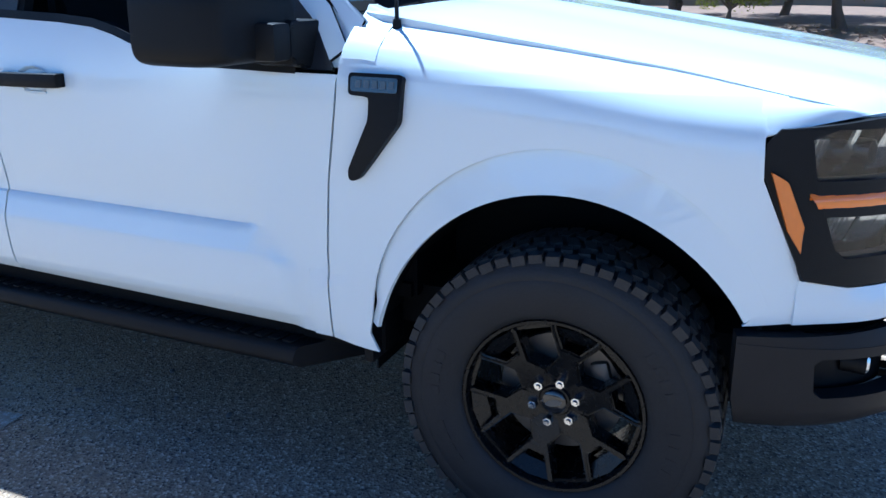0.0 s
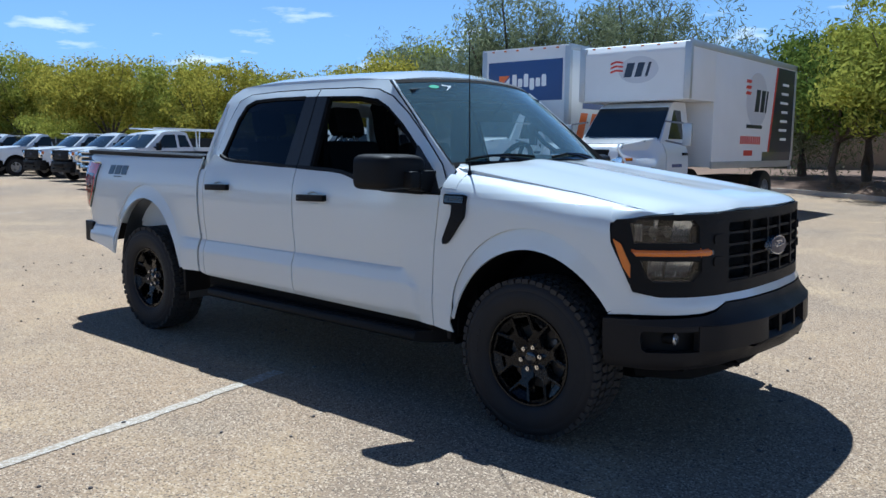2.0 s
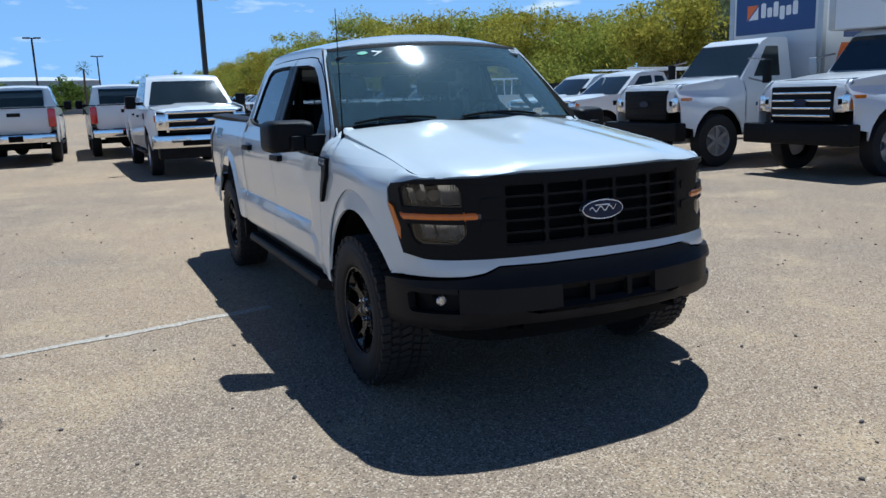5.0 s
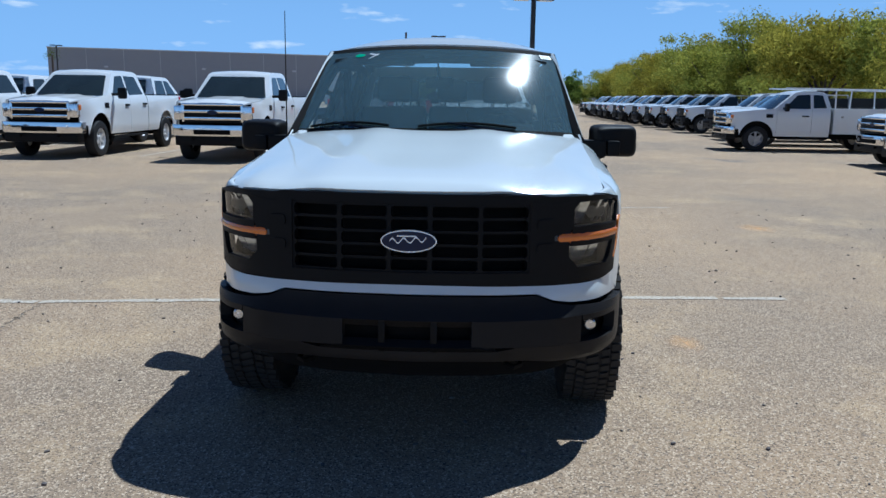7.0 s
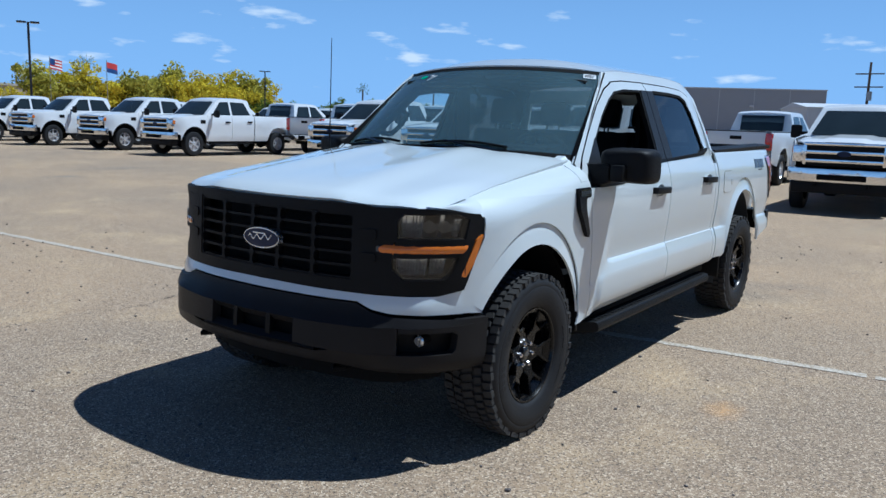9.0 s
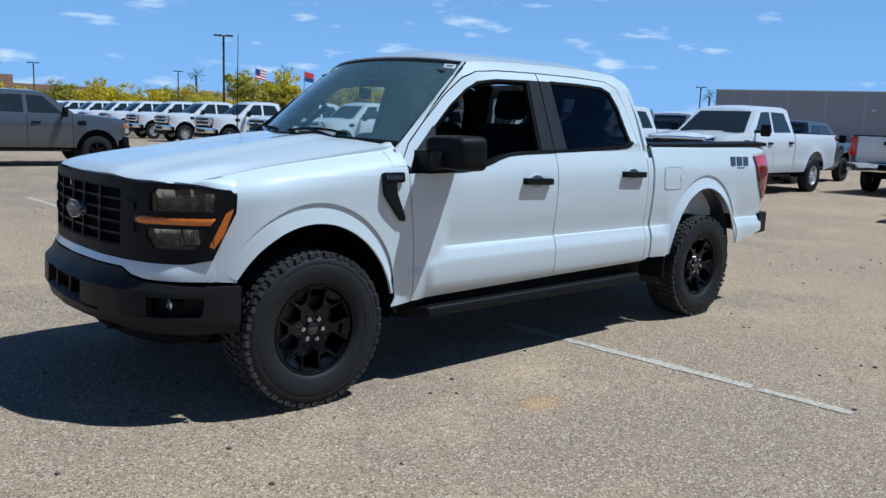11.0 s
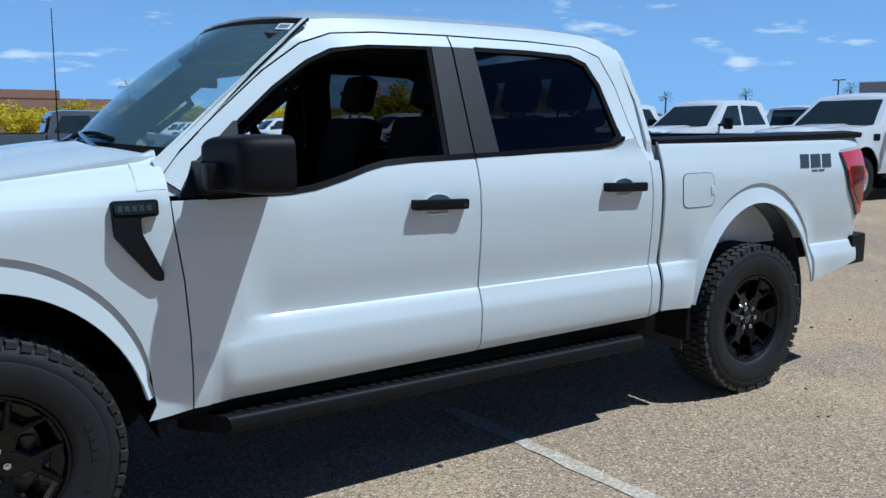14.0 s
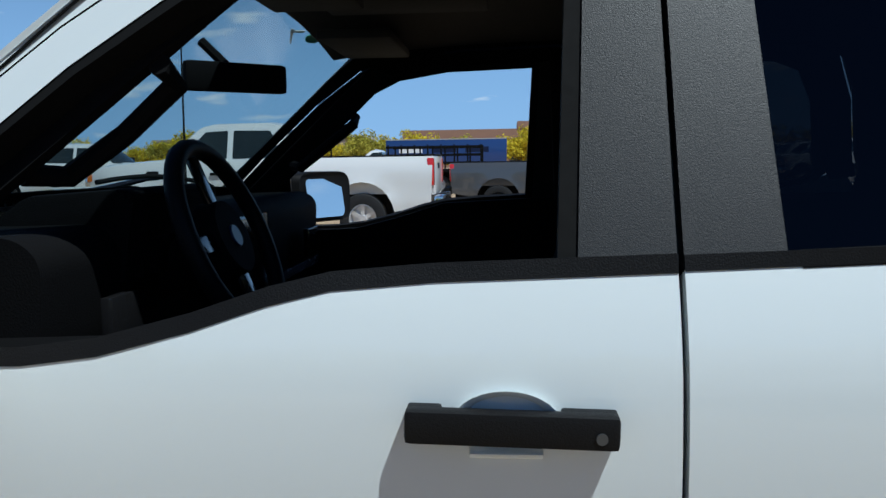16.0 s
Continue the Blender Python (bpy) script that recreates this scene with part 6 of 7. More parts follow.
def make_box_truck(name, label, x, y, box_y, length, top, sign, overhang, lift):
    """A medium truck with a box body, facing -y; x, y: the middle of the front axle."""
    root = empty(name, pose(x, y, 0, 0, 0, -90))
    tagged(root, label, "box truck")
    r = 0.50
    b0 = -(box_y - y)
    b1 = b0 - length
    for s in (1, -1):
        arch = [(0.62 * math.cos(radians(170 - 20 * i)), 0.46 + 0.62 * math.sin(radians(170 - 20 * i))) for i in range(9)]
        f = [(-0.70, 0.62), (-0.62, 0.62)] + arch + [(0.62, 0.70), (0.86, 0.75), (0.90, 1.40), (0.80, 1.48), (-0.70, 1.55)]
        part("fender", panel(f[::-1], lambda u, v: (u, s * (0.98 + 0.06 * smooth01(0.85, 0.62, math.hypot(u, v - 0.46)) - 0.22 * smooth01(1.1, 1.5, v) * smooth01(-0.70, -0.10, u) - 0.11 * smooth01(1.3, 1.55, v) * smooth01(-0.1, -0.7, u)), v), (0, s, 0), (0.12, 0.12), 0.03), VAN_WHITE, root)
        d = part("cab_door", panel([(-0.72, 0.62), (-0.72, 1.55), (-1.70, 1.55), (-1.70, 0.62)], lambda u, v: (u, s * (1.0 - 0.12 * smooth01(1.3, 1.55, v)), v), (0, s, 0), (0.3, 0.15), 0.03), VAN_WHITE, root)
        part("door_handle", box(-1.62, -1.42, *sorted((s * 0.98, s * 1.03)), 1.28, 1.33, 0.01), BLACK_PLASTIC, d)
        part("door_mark", box(-1.40, -0.95, *sorted((s * 1.0, s * 1.004)), 1.06, 1.12), BLUE_PANEL, d)
        part("side_window", panel(rounded([(-0.98, 1.58), (-1.36, 2.12), (-1.68, 2.12), (-1.68, 1.58)], 0.03), lambda u, v: (u, s * (0.885 - (v - 1.56) * 0.16 + 0.004), v), (0, s, 0), (0.4, 0.2), 0.01), FAR_GLASS, root)
        m = part("mirror", box(-0.90, -0.83, *sorted((s * 1.24, s * 1.42)), 1.45, 1.86, 0.02), BOX_ALLOY if overhang else BLACK_PLASTIC, root, "tall side mirror on a tube frame")
        part("mirror_arm", tube([(-0.86, s * 0.88, 1.55), (-0.86, s * 1.25, 1.48)], 0.018, 6), STEEL, m)
        part("mirror_arm", tube([(-0.86, s * 0.86, 1.90), (-0.86, s * 1.25, 1.86)], 0.018, 6), STEEL, m)
        lamp = part("headlamp", box(0.70, 0.92, *sorted((s * 0.66, s * 0.90)), 1.00, 1.26, 0.03), REFLECTOR, root)
        part("turn_signal", box(0.60, 0.85, *sorted((s * 0.90, s * 0.95)), 1.02, 1.24, 0.01), AMBER, lamp)
        for px, w in ((0.0, 0.90), (b1 + 1.4, 0.94)):
            far_wheel(root, px, s * w, s, GREY_STEEL_RIM, r)
        part("step", box(-1.55, -0.80, *sorted((s * 0.85, s * 1.05)), 0.45, 0.60, 0.02), STEEL, root)
    shape = [(-0.62, 1.50), (-1.25, 2.20), (-1.45, 2.28), (-1.95, 2.28), (-2.0, 1.50)]
    topm = prism(rounded(shape, 0.05), "y", -1, 1)
    for v in topm.verts:
        v.co.y *= 0.885 - (v.co.z - 1.56) * 0.16
    part("cab_top", topm, VAN_WHITE, root)
    part("windscreen", panel(rounded([(-0.86, 0.08), (0.86, 0.08), (0.80, 0.94), (-0.80, 0.94)], 0.04), lambda u, v: (-0.62 - 0.63 * v + 0.014, u * 0.97, 1.50 + 0.70 * v + 0.012), (1, 0, 1), (0.3, 0.2), 0.008), FAR_GLASS, root)
    part("hood", prism(rounded([(0.92, 1.30), (0.80, 1.46), (-0.10, 1.55), (-0.70, 1.60), (-0.70, 1.0), (0.92, 1.0)], 0.06), "y", -0.82, 0.82, 0.05), VAN_WHITE, root)
    g = part("grille", box(0.86, 0.94, -0.62, 0.62, 0.86, 1.38, 0.02), BLACK_PLASTIC, root, "black upright truck grille")
    for k in range(4):
        part("grille_bar", box(0.93, 0.955, -0.58, 0.58, 0.92 + k * 0.115, 0.95 + k * 0.115, 0.004), CHROME if overhang else BLACK_PLASTIC, g)
    part("emblem", prism([(0.13 * math.cos(k * math.pi / 12), 1.14 + 0.055 * math.sin(k * math.pi / 12)) for k in range(24)], "x", 0.95, 0.968), BLUE_BADGE, g)
    part("front_bumper", box(0.84, 1.10, -1.08, 1.08, 0.50, 0.82, 0.04), BLACK_PLASTIC, root)
    part("chassis", box(b1 + 0.1, 0.8, -0.45, 0.45, 0.50, 0.80), MATT_BLACK, root)
    part("cab_shell", box(-1.98, 0.70, -0.78, 0.78, 0.55, 1.48), MATT_BLACK, root)
    ft = box(-1.2, 0.0, -0.95, -0.50, 0.45, 0.85, 0.06, Matrix.Translation((-2.2, 0, 0)))
    part("fuel_tank", ft, STEEL, root)
    # the cab stands higher than a pickup's
    for ob in root.children:
        if ob.type == "MESH":
            for o in (ob, *ob.children):
                o.data.transform(Matrix.Diagonal((1, 1, lift, 1)))
    # box body
    floor = 1.12 if overhang else 0.98
    part("box_body", box(b1, b0, -1.22, 1.22, floor, top, 0.03), BOX_WHITE, root, "white box body with alloy corners")
    if overhang:
        part("box_nose", prism(rounded([(b0 - 0.02, 2.46), (b0 + overhang, 2.46), (b0 + overhang, top - 0.16), (b0 + overhang - 0.10, top), (b0 - 0.02, top)], 0.04), "y", -1.22, 1.22, 0.02), BOX_WHITE, root)
    nose_x = b0 + overhang
    for s in (1, -1):
        part("corner_post", box(nose_x - 0.10, nose_x + 0.012, *sorted((s * 1.10, s * 1.235)), 2.48 if overhang else 1.0, top - 0.03, 0.012), BOX_ALLOY, root)
        part("bottom_rail", box(b1 - 0.005, b0 + 0.005, *sorted((s * 1.19, s * 1.236)), floor - 0.03, floor + 0.12, 0.006), BOX_ALLOY, root)
        part("top_rail", box(b1 - 0.005, nose_x, *sorted((s * 1.19, s * 1.236)), top - 0.12, top + 0.01, 0.01), BOX_ALLOY, root)
        part("rear_post", box(b1 - 0.01, b1 + 0.10, *sorted((s * 1.16, s * 1.236)), 1.0, top, 0.01), BOX_ALLOY, root)
        for k in range(3):
            part("marker_lamp", box(nose_x + 0.005, nose_x + 0.025, s * (0.2 + 0.35 * k) - 0.03, s * (0.2 + 0.35 * k) + 0.03, top - 0.07, top - 0.04), AMBER, root)
    sign(root, b0, b1, nose_x, top)
    return root


def flat_y(name, x0, x1, z0, z1, y, mat, root, lean=0.0):
    """A thin plate on a side of a box body, at y."""
    s = 1 if y > 0 else -1
    part(name, prism([(x0, z0), (x1, z0), (x1 + lean, z1), (x0 + lean, z1)], "y", y, y + 0.004 * s), mat, root)


def blue_sign(root, b0, b1, nx, top):
    part("sign_panel", box(nx, nx + 0.006, -1.04, 1.04, top - 1.22, top - 0.30), BLUE_PANEL, root, "blue sign panel with white strokes and an orange mark")
    part("sign_mark", prism([(-0.72, top - 0.92), (-0.72, top - 0.62), (-0.42, top - 0.62)], "x", nx + 0.006, nx + 0.010), ORANGE_PANEL, root)
    part("sign_mark", prism([(-0.42, top - 0.92), (-0.68, top - 0.92), (-0.42, top - 0.66)], "x", nx + 0.006, nx + 0.010), WHITE_MARK, root)
    for k, (lo, hi) in enumerate(((0.90, 0.60), (0.90, 0.70), (0.90, 0.60), (0.97, 0.70), (0.90, 0.70), (0.90, 0.63))):
        y = -0.34 + 0.165 * k
        part("sign_stroke", prism(rounded([(y, top - lo), (y + 0.125, top - lo), (y + 0.125, top - hi), (y, top - hi)], 0.04), "x", nx + 0.006, nx + 0.010), WHITE_MARK, root)
    for s in (1, -1):
        flat_y("side_panel", b0 - 2.6, b0 - 0.6, top - 1.4, top - 0.4, 1.221 * s, BLUE_PANEL, root)
        flat_y("side_mark", b0 - 0.55, b0 - 0.25, 1.5, 2.3, 1.221 * s, ORANGE_PANEL, root, -0.3)
        flat_y("side_mark", b0 - 1.05, b0 - 0.75, 1.5, 2.3, 1.221 * s, ORANGE_PANEL, root, -0.3)


def striped_sign(root, b0, b1, nx, top):
    part("sign_oval", prism([(0.12 + 0.44 * math.cos(k * math.pi / 14), top - 0.52 + 0.27 * math.sin(k * math.pi / 14)) for k in range(28)], "x", nx + 0.001, nx + 0.004), PALE_OVAL, root)
    for y, w in ((-0.20, 0.17), (0.04, 0.15), (0.27, 0.06)):
        part("sign_stroke", prism([(y, top - 0.66), (y + w, top - 0.66), (y + w + 0.08, top - 0.38), (y + 0.08, top - 0.38)], "x", nx + 0.004, nx + 0.009), NAVY_PANEL, root)
    for k in range(3):
        z = top - 0.40 - 0.085 * k
        part("sign_wave", prism([(-0.50, z), (-0.38, z + 0.04), (-0.22, z + 0.02), (-0.22, z + 0.055), (-0.38, z + 0.08), (-0.50, z + 0.04)], "x", nx + 0.004, nx + 0.009), RED_MARK, root)
    y = 1.221
    part("dark_side_panel", prism([(b1 + 0.12, 1.45), (b1 + 1.75, 1.45), (b1 + 1.35, top - 0.14), (b1 + 0.12, top - 0.14)], "y", y, y + 0.005), NAVY_PANEL, root)
    part("red_edge", prism([(b1 + 1.75, 1.45), (b1 + 1.85, 1.45), (b1 + 1.45, top - 0.14), (b1 + 1.35, top - 0.14)], "y", y, y + 0.005), RED_MARK, root)
    for k in range(7):
        flat_y("list_bar", b1 + 0.55, b1 + 1.0 + 0.06 * (k % 3), top - 0.55 - 0.22 * k, top - 0.49 - 0.22 * k, y + 0.005, WHITE_MARK, root)
    part("side_oval", prism([(b0 - 2.5 + 0.68 * math.cos(k * math.pi / 14), top - 0.98 + 0.62 * math.sin(k * math.pi / 14)) for k in range(28)], "y", y - 0.001, y + 0.001), PALE_OVAL, root)
    for x0, w in ((2.35, 0.26), (2.70, 0.24), (3.02, 0.10)):
        flat_y("side_stroke", b0 - x0 - w, b0 - x0, top - 1.24, top - 0.74, y + 0.001, NAVY_PANEL, root, -0.10)
    for k in range(3):
        flat_y("side_wave", b0 - 2.05, b0 - 1.75, top - 0.62 - 0.13 * k, top - 0.55 - 0.13 * k, y, RED_MARK, root, -0.05)
    for k in range(10):
        flat_y("number_bar", b0 - 1.65 - 0.13 * k, b0 - 1.56 - 0.13 * k, 1.62, 1.80, y, RED_MARK, root)
    flat_y("small_bar", b0 - 2.9, b0 - 1.9, top - 1.62, top - 1.54, y, NAVY_PANEL, root)
    flat_y("red_mark", b0 - 2.35, b0 - 1.8, 1.36, 1.48, y, RED_MARK, root)
    flat_y("grey_panel", b1 + 0.15, b1 + 2.2, 1.15, 1.45, y, GREY_PAINT, root)


make_box_truck("box_truck", "white box truck with a blue sign panel over its cab", -9.0, 11.7, 14.1, 6.2, 3.80, blue_sign, 0.0, 1.07)
make_box_truck("box_truck", "white box truck with box overhanging its cab and dark side panel", -5.95, 12.45, 14.8, 5.2, 3.60, striped_sign, 1.25, 1.07)

# ---- the lot ----
def lot_material():
    m = bpy.data.materials.new("weathered_asphalt")
    m.use_nodes = True
    n, l = m.node_tree.nodes, m.node_tree.links
    b = n["Principled BSDF"]
    b.inputs["Roughness"].default_value = 0.93
    b.inputs["Specular IOR Level"].default_value = 0.25
    tc = n.new("ShaderNodeTexCoord")

    def noise_at(scale, detail=4.0, rough=0.55):
        t = n.new("ShaderNodeTexNoise")
        t.inputs["Scale"].default_value, t.inputs["Detail"].default_value, t.inputs["Roughness"].default_value = scale, detail, rough
        l.new(tc.outputs["Object"], t.inputs["Vector"])
        return t

    def span(src, a, b2):
        r = n.new("ShaderNodeMapRange")
        r.inputs["From Min"].default_value, r.inputs["From Max"].default_value = a, b2
        l.new(src, r.inputs["Value"])
        return r.outputs["Result"]

    def blend(fac, a, bb):
        x = n.new("ShaderNodeMix")
        x.data_type = "RGBA"
        l.new(fac, x.inputs["Factor"])
        for key, v in (("A", a), ("B", bb)):
            if isinstance(v, tuple):
                x.inputs[key].default_value = (*v, 1)
            else:
                l.new(v, x.inputs[key])
        return x.outputs["Result"]

    wide, mid = noise_at(0.16, 5.0), noise_at(0.9, 6.0, 0.62)
    base = blend(span(wide.outputs["Fac"], 0.38, 0.64), (0.270, 0.201, 0.137), (0.43, 0.293, 0.168))
    base = blend(span(mid.outputs["Fac"], 0.50, 0.72), base, (0.51, 0.36, 0.200))
    stain = noise_at(0.45, 3.0)
    base = blend(span(stain.outputs["Fac"], 0.60, 0.76), base, (0.18, 0.15, 0.125))
    # stones of the surface, each with its own shade
    vor = n.new("ShaderNodeTexVoronoi")
    vor.inputs["Scale"].default_value = 125.0
    l.new(tc.outputs["Object"], vor.inputs["Vector"])
    sep = n.new("ShaderNodeSeparateColor")
    l.new(vor.outputs["Color"], sep.inputs["Color"])
    base = blend(span(sep.outputs["Red"], 0.66, 0.96), base, (0.62, 0.485, 0.340))
    base = blend(span(sep.outputs["Green"], 0.70, 0.96), base, (0.125, 0.093, 0.068))
    grit = noise_at(26.0, 5.0, 0.7)
    base = blend(span(grit.outputs["Fac"], 0.56, 0.74), base, (0.18, 0.145, 0.12))
    l.new(base, b.inputs["Base Color"])
    bp = n.new("ShaderNodeBump")
    bp.inputs["Strength"].default_value, bp.inputs["Distance"].default_value = 0.7, 0.005
    l.new(vor.outputs["Distance"], bp.inputs["Height"])
    l.new(bp.outputs["Normal"], b.inputs["Normal"])
    return m


LOT = lot_material()
gm = bmesh.new()
xs = [-2200, -300, -60, -20, 0, 20, 60, 300, 2200]
grid = [[gm.verts.new((x, y, 0)) for y in xs] for x in xs]
for i in range(len(xs) - 1):
    for j in range(len(xs) - 1):
        gm.faces.new((grid[i][j], grid[i + 1][j], grid[i + 1][j + 1], grid[i][j + 1]))
tagged(new("ground", finish("ground", gm, LOT)), "tan weathered asphalt of a parking lot with loose grit", "ground", kind="structure")


def worn_paint():
    m = bpy.data.materials.new("worn_line_paint")
    m.use_nodes = True
    n, l = m.node_tree.nodes, m.node_tree.links
    b = n["Principled BSDF"]
    b.inputs["Roughness"].default_value = 0.85
    tc, no = n.new("ShaderNodeTexCoord"), n.new("ShaderNodeTexNoise")
    no.inputs["Scale"].default_value, no.inputs["Detail"].default_value, no.inputs["Roughness"].default_value = 38.0, 8.0, 0.8
    l.new(tc.outputs["Object"], no.inputs["Vector"])
    r = n.new("ShaderNodeMapRange")
    r.inputs["From Min"].default_value, r.inputs["From Max"].default_value = 0.38, 0.55
    l.new(no.outputs["Fac"], r.inputs["Value"])
    mx = n.new("ShaderNodeMix")
    mx.data_type = "RGBA"
    mx.inputs["A"].default_value, mx.inputs["B"].default_value = (0.64, 0.58, 0.49, 1), (0.36, 0.285, 0.200, 1)
    l.new(r.outputs["Result"], mx.inputs["Factor"])
    l.new(mx.outputs["Result"], b.inputs["Base Color"])
    return m


LINE = worn_paint()


def paint_line(x0, y0, x1, y1, w, ragged=0.012):
    bm = bmesh.new()
    a, b = Vector((x0, y0)), Vector((x1, y1))
    d = (b - a).normalized()
    p = Vector((-d.y, d.x))
    n = max(2, int((b - a).length / 0.12))
    left, right = [], []
    for i in range(n + 1):
        c = a.lerp(b, i / n)
        left.append(bm.verts.new((*(c + p * (w / 2 + rng.uniform(-ragged, ragged))), 0.004)))
        right.append(bm.verts.new((*(c - p * (w / 2 + rng.uniform(-ragged, ragged))), 0.004)))
    for i in range(n):
        bm.faces.new((right[i], right[i + 1], left[i + 1], left[i]))
    tagged(new("parking_line", finish("parking_line", bm, LINE)), "worn white painted parking line on the asphalt", "parking line", "parking lines", "structure")


paint_line(-1.80, -7.6, -1.965, -0.30, 0.09)
paint_line(-1.97, -0.28, -2.30, 1.75, 0.09, 0.016)
paint_line(-2.52, 3.15, -2.68, 5.05, 0.085)
paint_line(-2.685, 5.10, -2.73, 5.62, 0.08)
paint_line(-16.2, 4.35, -16.35, 5.75, 0.09)
paint_line(-8.2, 5.05, -8.35, 5.9, 0.05, 0.03)
for y in (-5.9, -10.4, -15.0, -19.3, -24.1, -29.1):
    paint_line(-22.8, y, -16.3, y + 0.05, 0.09, 0.02)

# a sandy stain on the asphalt
def stain_material():
    m = bpy.data.materials.new("sandy_stain")
    m.use_nodes = True
    n, l = m.node_tree.nodes, m.node_tree.links
    b = n["Principled BSDF"]
    b.inputs["Base Color"].default_value, b.inputs["Roughness"].default_value = (0.50, 0.29, 0.12, 1), 0.95
    tc, ln, no, ad, mr = n.new("ShaderNodeTexCoord"), n.new("ShaderNodeVectorMath"), n.new("ShaderNodeTexNoise"), n.new("ShaderNodeMath"), n.new("ShaderNodeMapRange")
    ln.operation, ad.operation = "LENGTH", "MULTIPLY_ADD"
    no.inputs["Scale"].default_value, no.inputs["Detail"].default_value, no.inputs["Roughness"].default_value = 9.0, 8.0, 0.75
    l.new(tc.outputs["Object"], ln.inputs[0])
    l.new(tc.outputs["Object"], no.inputs["Vector"])
    ad.inputs[1].default_value = 0.55
    l.new(no.outputs["Fac"], ad.inputs[0])
    l.new(ln.outputs["Value"], ad.inputs[2])
    mr.inputs["From Min"].default_value, mr.inputs["From Max"].default_value = 0.50, 0.22
    mr.inputs["To Max"].default_value = 0.75
    l.new(ad.outputs[0], mr.inputs["Value"])
    l.new(mr.outputs["Result"], b.inputs["Alpha"])
    return m


STAIN = stain_material()
for x, y, sx, sy in ((-1.41, 4.49, 0.9, 0.55), (-6.5, 6.6, 1.6, 1.0), (2.6, 4.0, 1.5, 2.0)):
    sb = bmesh.new()
    bmesh.ops.create_circle(sb, cap_ends=True, segments=24, radius=0.5)
    st = new("stain", finish("stain", sb, STAIN))
    st.matrix_basis = Matrix.Translation((x, y, 0.0032)) @ Matrix.Diagonal((sx, sy, 1, 1))
    st.visible_shadow = False
    tagged(st, "faint sandy orange stain on the asphalt", "stain", "sandy stains", "structure")

# loose stones
PEBBLE = material("pebble", (0.13, 0.11, 0.10), 0.9, 0, 0, 0.5, 40.0)
pb = bmesh.new()
for i in range(700):
    x, y = rng.uniform(-9, 6), rng.uniform(-6, 9)
    r = rng.uniform(0.005, 0.013)
    v = bmesh.ops.create_icosphere(pb, subdivisions=1, radius=r, matrix=Matrix.Translation((x, y, r * 0.45)) @ Matrix.Rotation(rng.uniform(0, 3), 4, "Z") @ Matrix.Diagonal((1.3, 0.9, 0.7, 1)))
tagged(new("pebbles", finish("pebbles", pb, PEBBLE, 10)), "dark loose pebbles scattered on the asphalt", "pebbles", kind="stuff")
# crack in the surface, as thin dark filled seams
CRACK = material("crack", (0.10, 0.085, 0.07), 0.95)
for (x0, y0, x1, y1) in ((-2.0, -0.27, -1.37, -0.17), (-1.37, -0.17, -0.72, 0.02), (-0.72, 0.02, 0.35, -0.12), (-3.4, 5.3, -1.4, 7.8), (-5.0, -2.2, -2.2, -3.6)):
    bm = bmesh.new()
    n = 26
    row = []
    for i in range(n + 1):
        t = i / n
        x, y = x0 + (x1 - x0) * t + rng.uniform(-0.03, 0.03), y0 + (y1 - y0) * t + rng.uniform(-0.03, 0.03)
        w = rng.uniform(0.001, 0.0045)
        row.append((bm.verts.new((x - w, y - w, 0.0035)), bm.verts.new((x + w, y + w, 0.0035))))
    for a, b in zip(row, row[1:]):
        bm.faces.new((a[0], b[0], b[1], a[1]))
    bmesh.ops.recalc_face_normals(bm, faces=bm.faces[:])
    tagged(new("crack", finish("crack", bm, CRACK)), "thin dark crack in the asphalt", "crack", "asphalt cracks", "structure")

# ---- planting bed, wall, trees ----
CONCRETE = material("concrete", (0.42, 0.39, 0.35), 0.9, 0, 0, 0.15, 3.0, 0.4, 60.0)
MULCH = material("mulch_soil", (0.20, 0.125, 0.08), 0.95, 0, 0, 0.45, 2.5, 0.8, 30.0)
WALL = material("beige_block_wall", (0.40, 0.32, 0.24), 0.92, 0, 0, 0.12, 1.2, 0.4, 30.0)
BARK = material("bark", (0.12, 0.09, 0.07), 0.95, 0, 0, 0.35, 8.0, 0.9, 30.0)


def leaf_material(name, a, b):
    m = bpy.data.materials.new(name)
    m.use_nodes = True
    n, l = m.node_tree.nodes, m.node_tree.links
    n.clear()
    out, df, tr, mx = n.new("ShaderNodeOutputMaterial"), n.new("ShaderNodeBsdfDiffuse"), n.new("ShaderNodeBsdfTranslucent"), n.new("ShaderNodeMixShader")
    geo, mix = n.new("ShaderNodeNewGeometry"), n.new("ShaderNodeMix")
    mix.data_type = "RGBA"
    mix.inputs["A"].default_value, mix.inputs["B"].default_value = (*a, 1), (*b, 1)
    l.new(geo.outputs["Random Per Island"], mix.inputs["Factor"])
    l.new(mix.outputs["Result"], df.inputs["Color"])
    l.new(mix.outputs["Result"], tr.inputs["Color"])
    mx.inputs[0].default_value = 0.38
    l.new(df.outputs[0], mx.inputs[1])
    l.new(tr.outputs[0], mx.inputs[2])
    l.new(mx.outputs[0], out.inputs[0])
    return m


LEAF_YELLOW = leaf_material("yellow_green_leaves", (0.24, 0.235, 0.035), (0.58, 0.50, 0.085))
LEAF_LIME = leaf_material("lime_leaves", (0.21, 0.235, 0.04), (0.50, 0.49, 0.095))
LEAF_DARK = leaf_material("grey_green_leaves", (0.12, 0.14, 0.075), (0.30, 0.33, 0.185))
LEAF_GREEN = leaf_material("green_leaves", (0.07, 0.11, 0.025), (0.24, 0.30, 0.06))
LEAF_BLOOM = leaf_material("yellow_bloom", (0.45, 0.36, 0.03), (0.78, 0.64, 0.05))


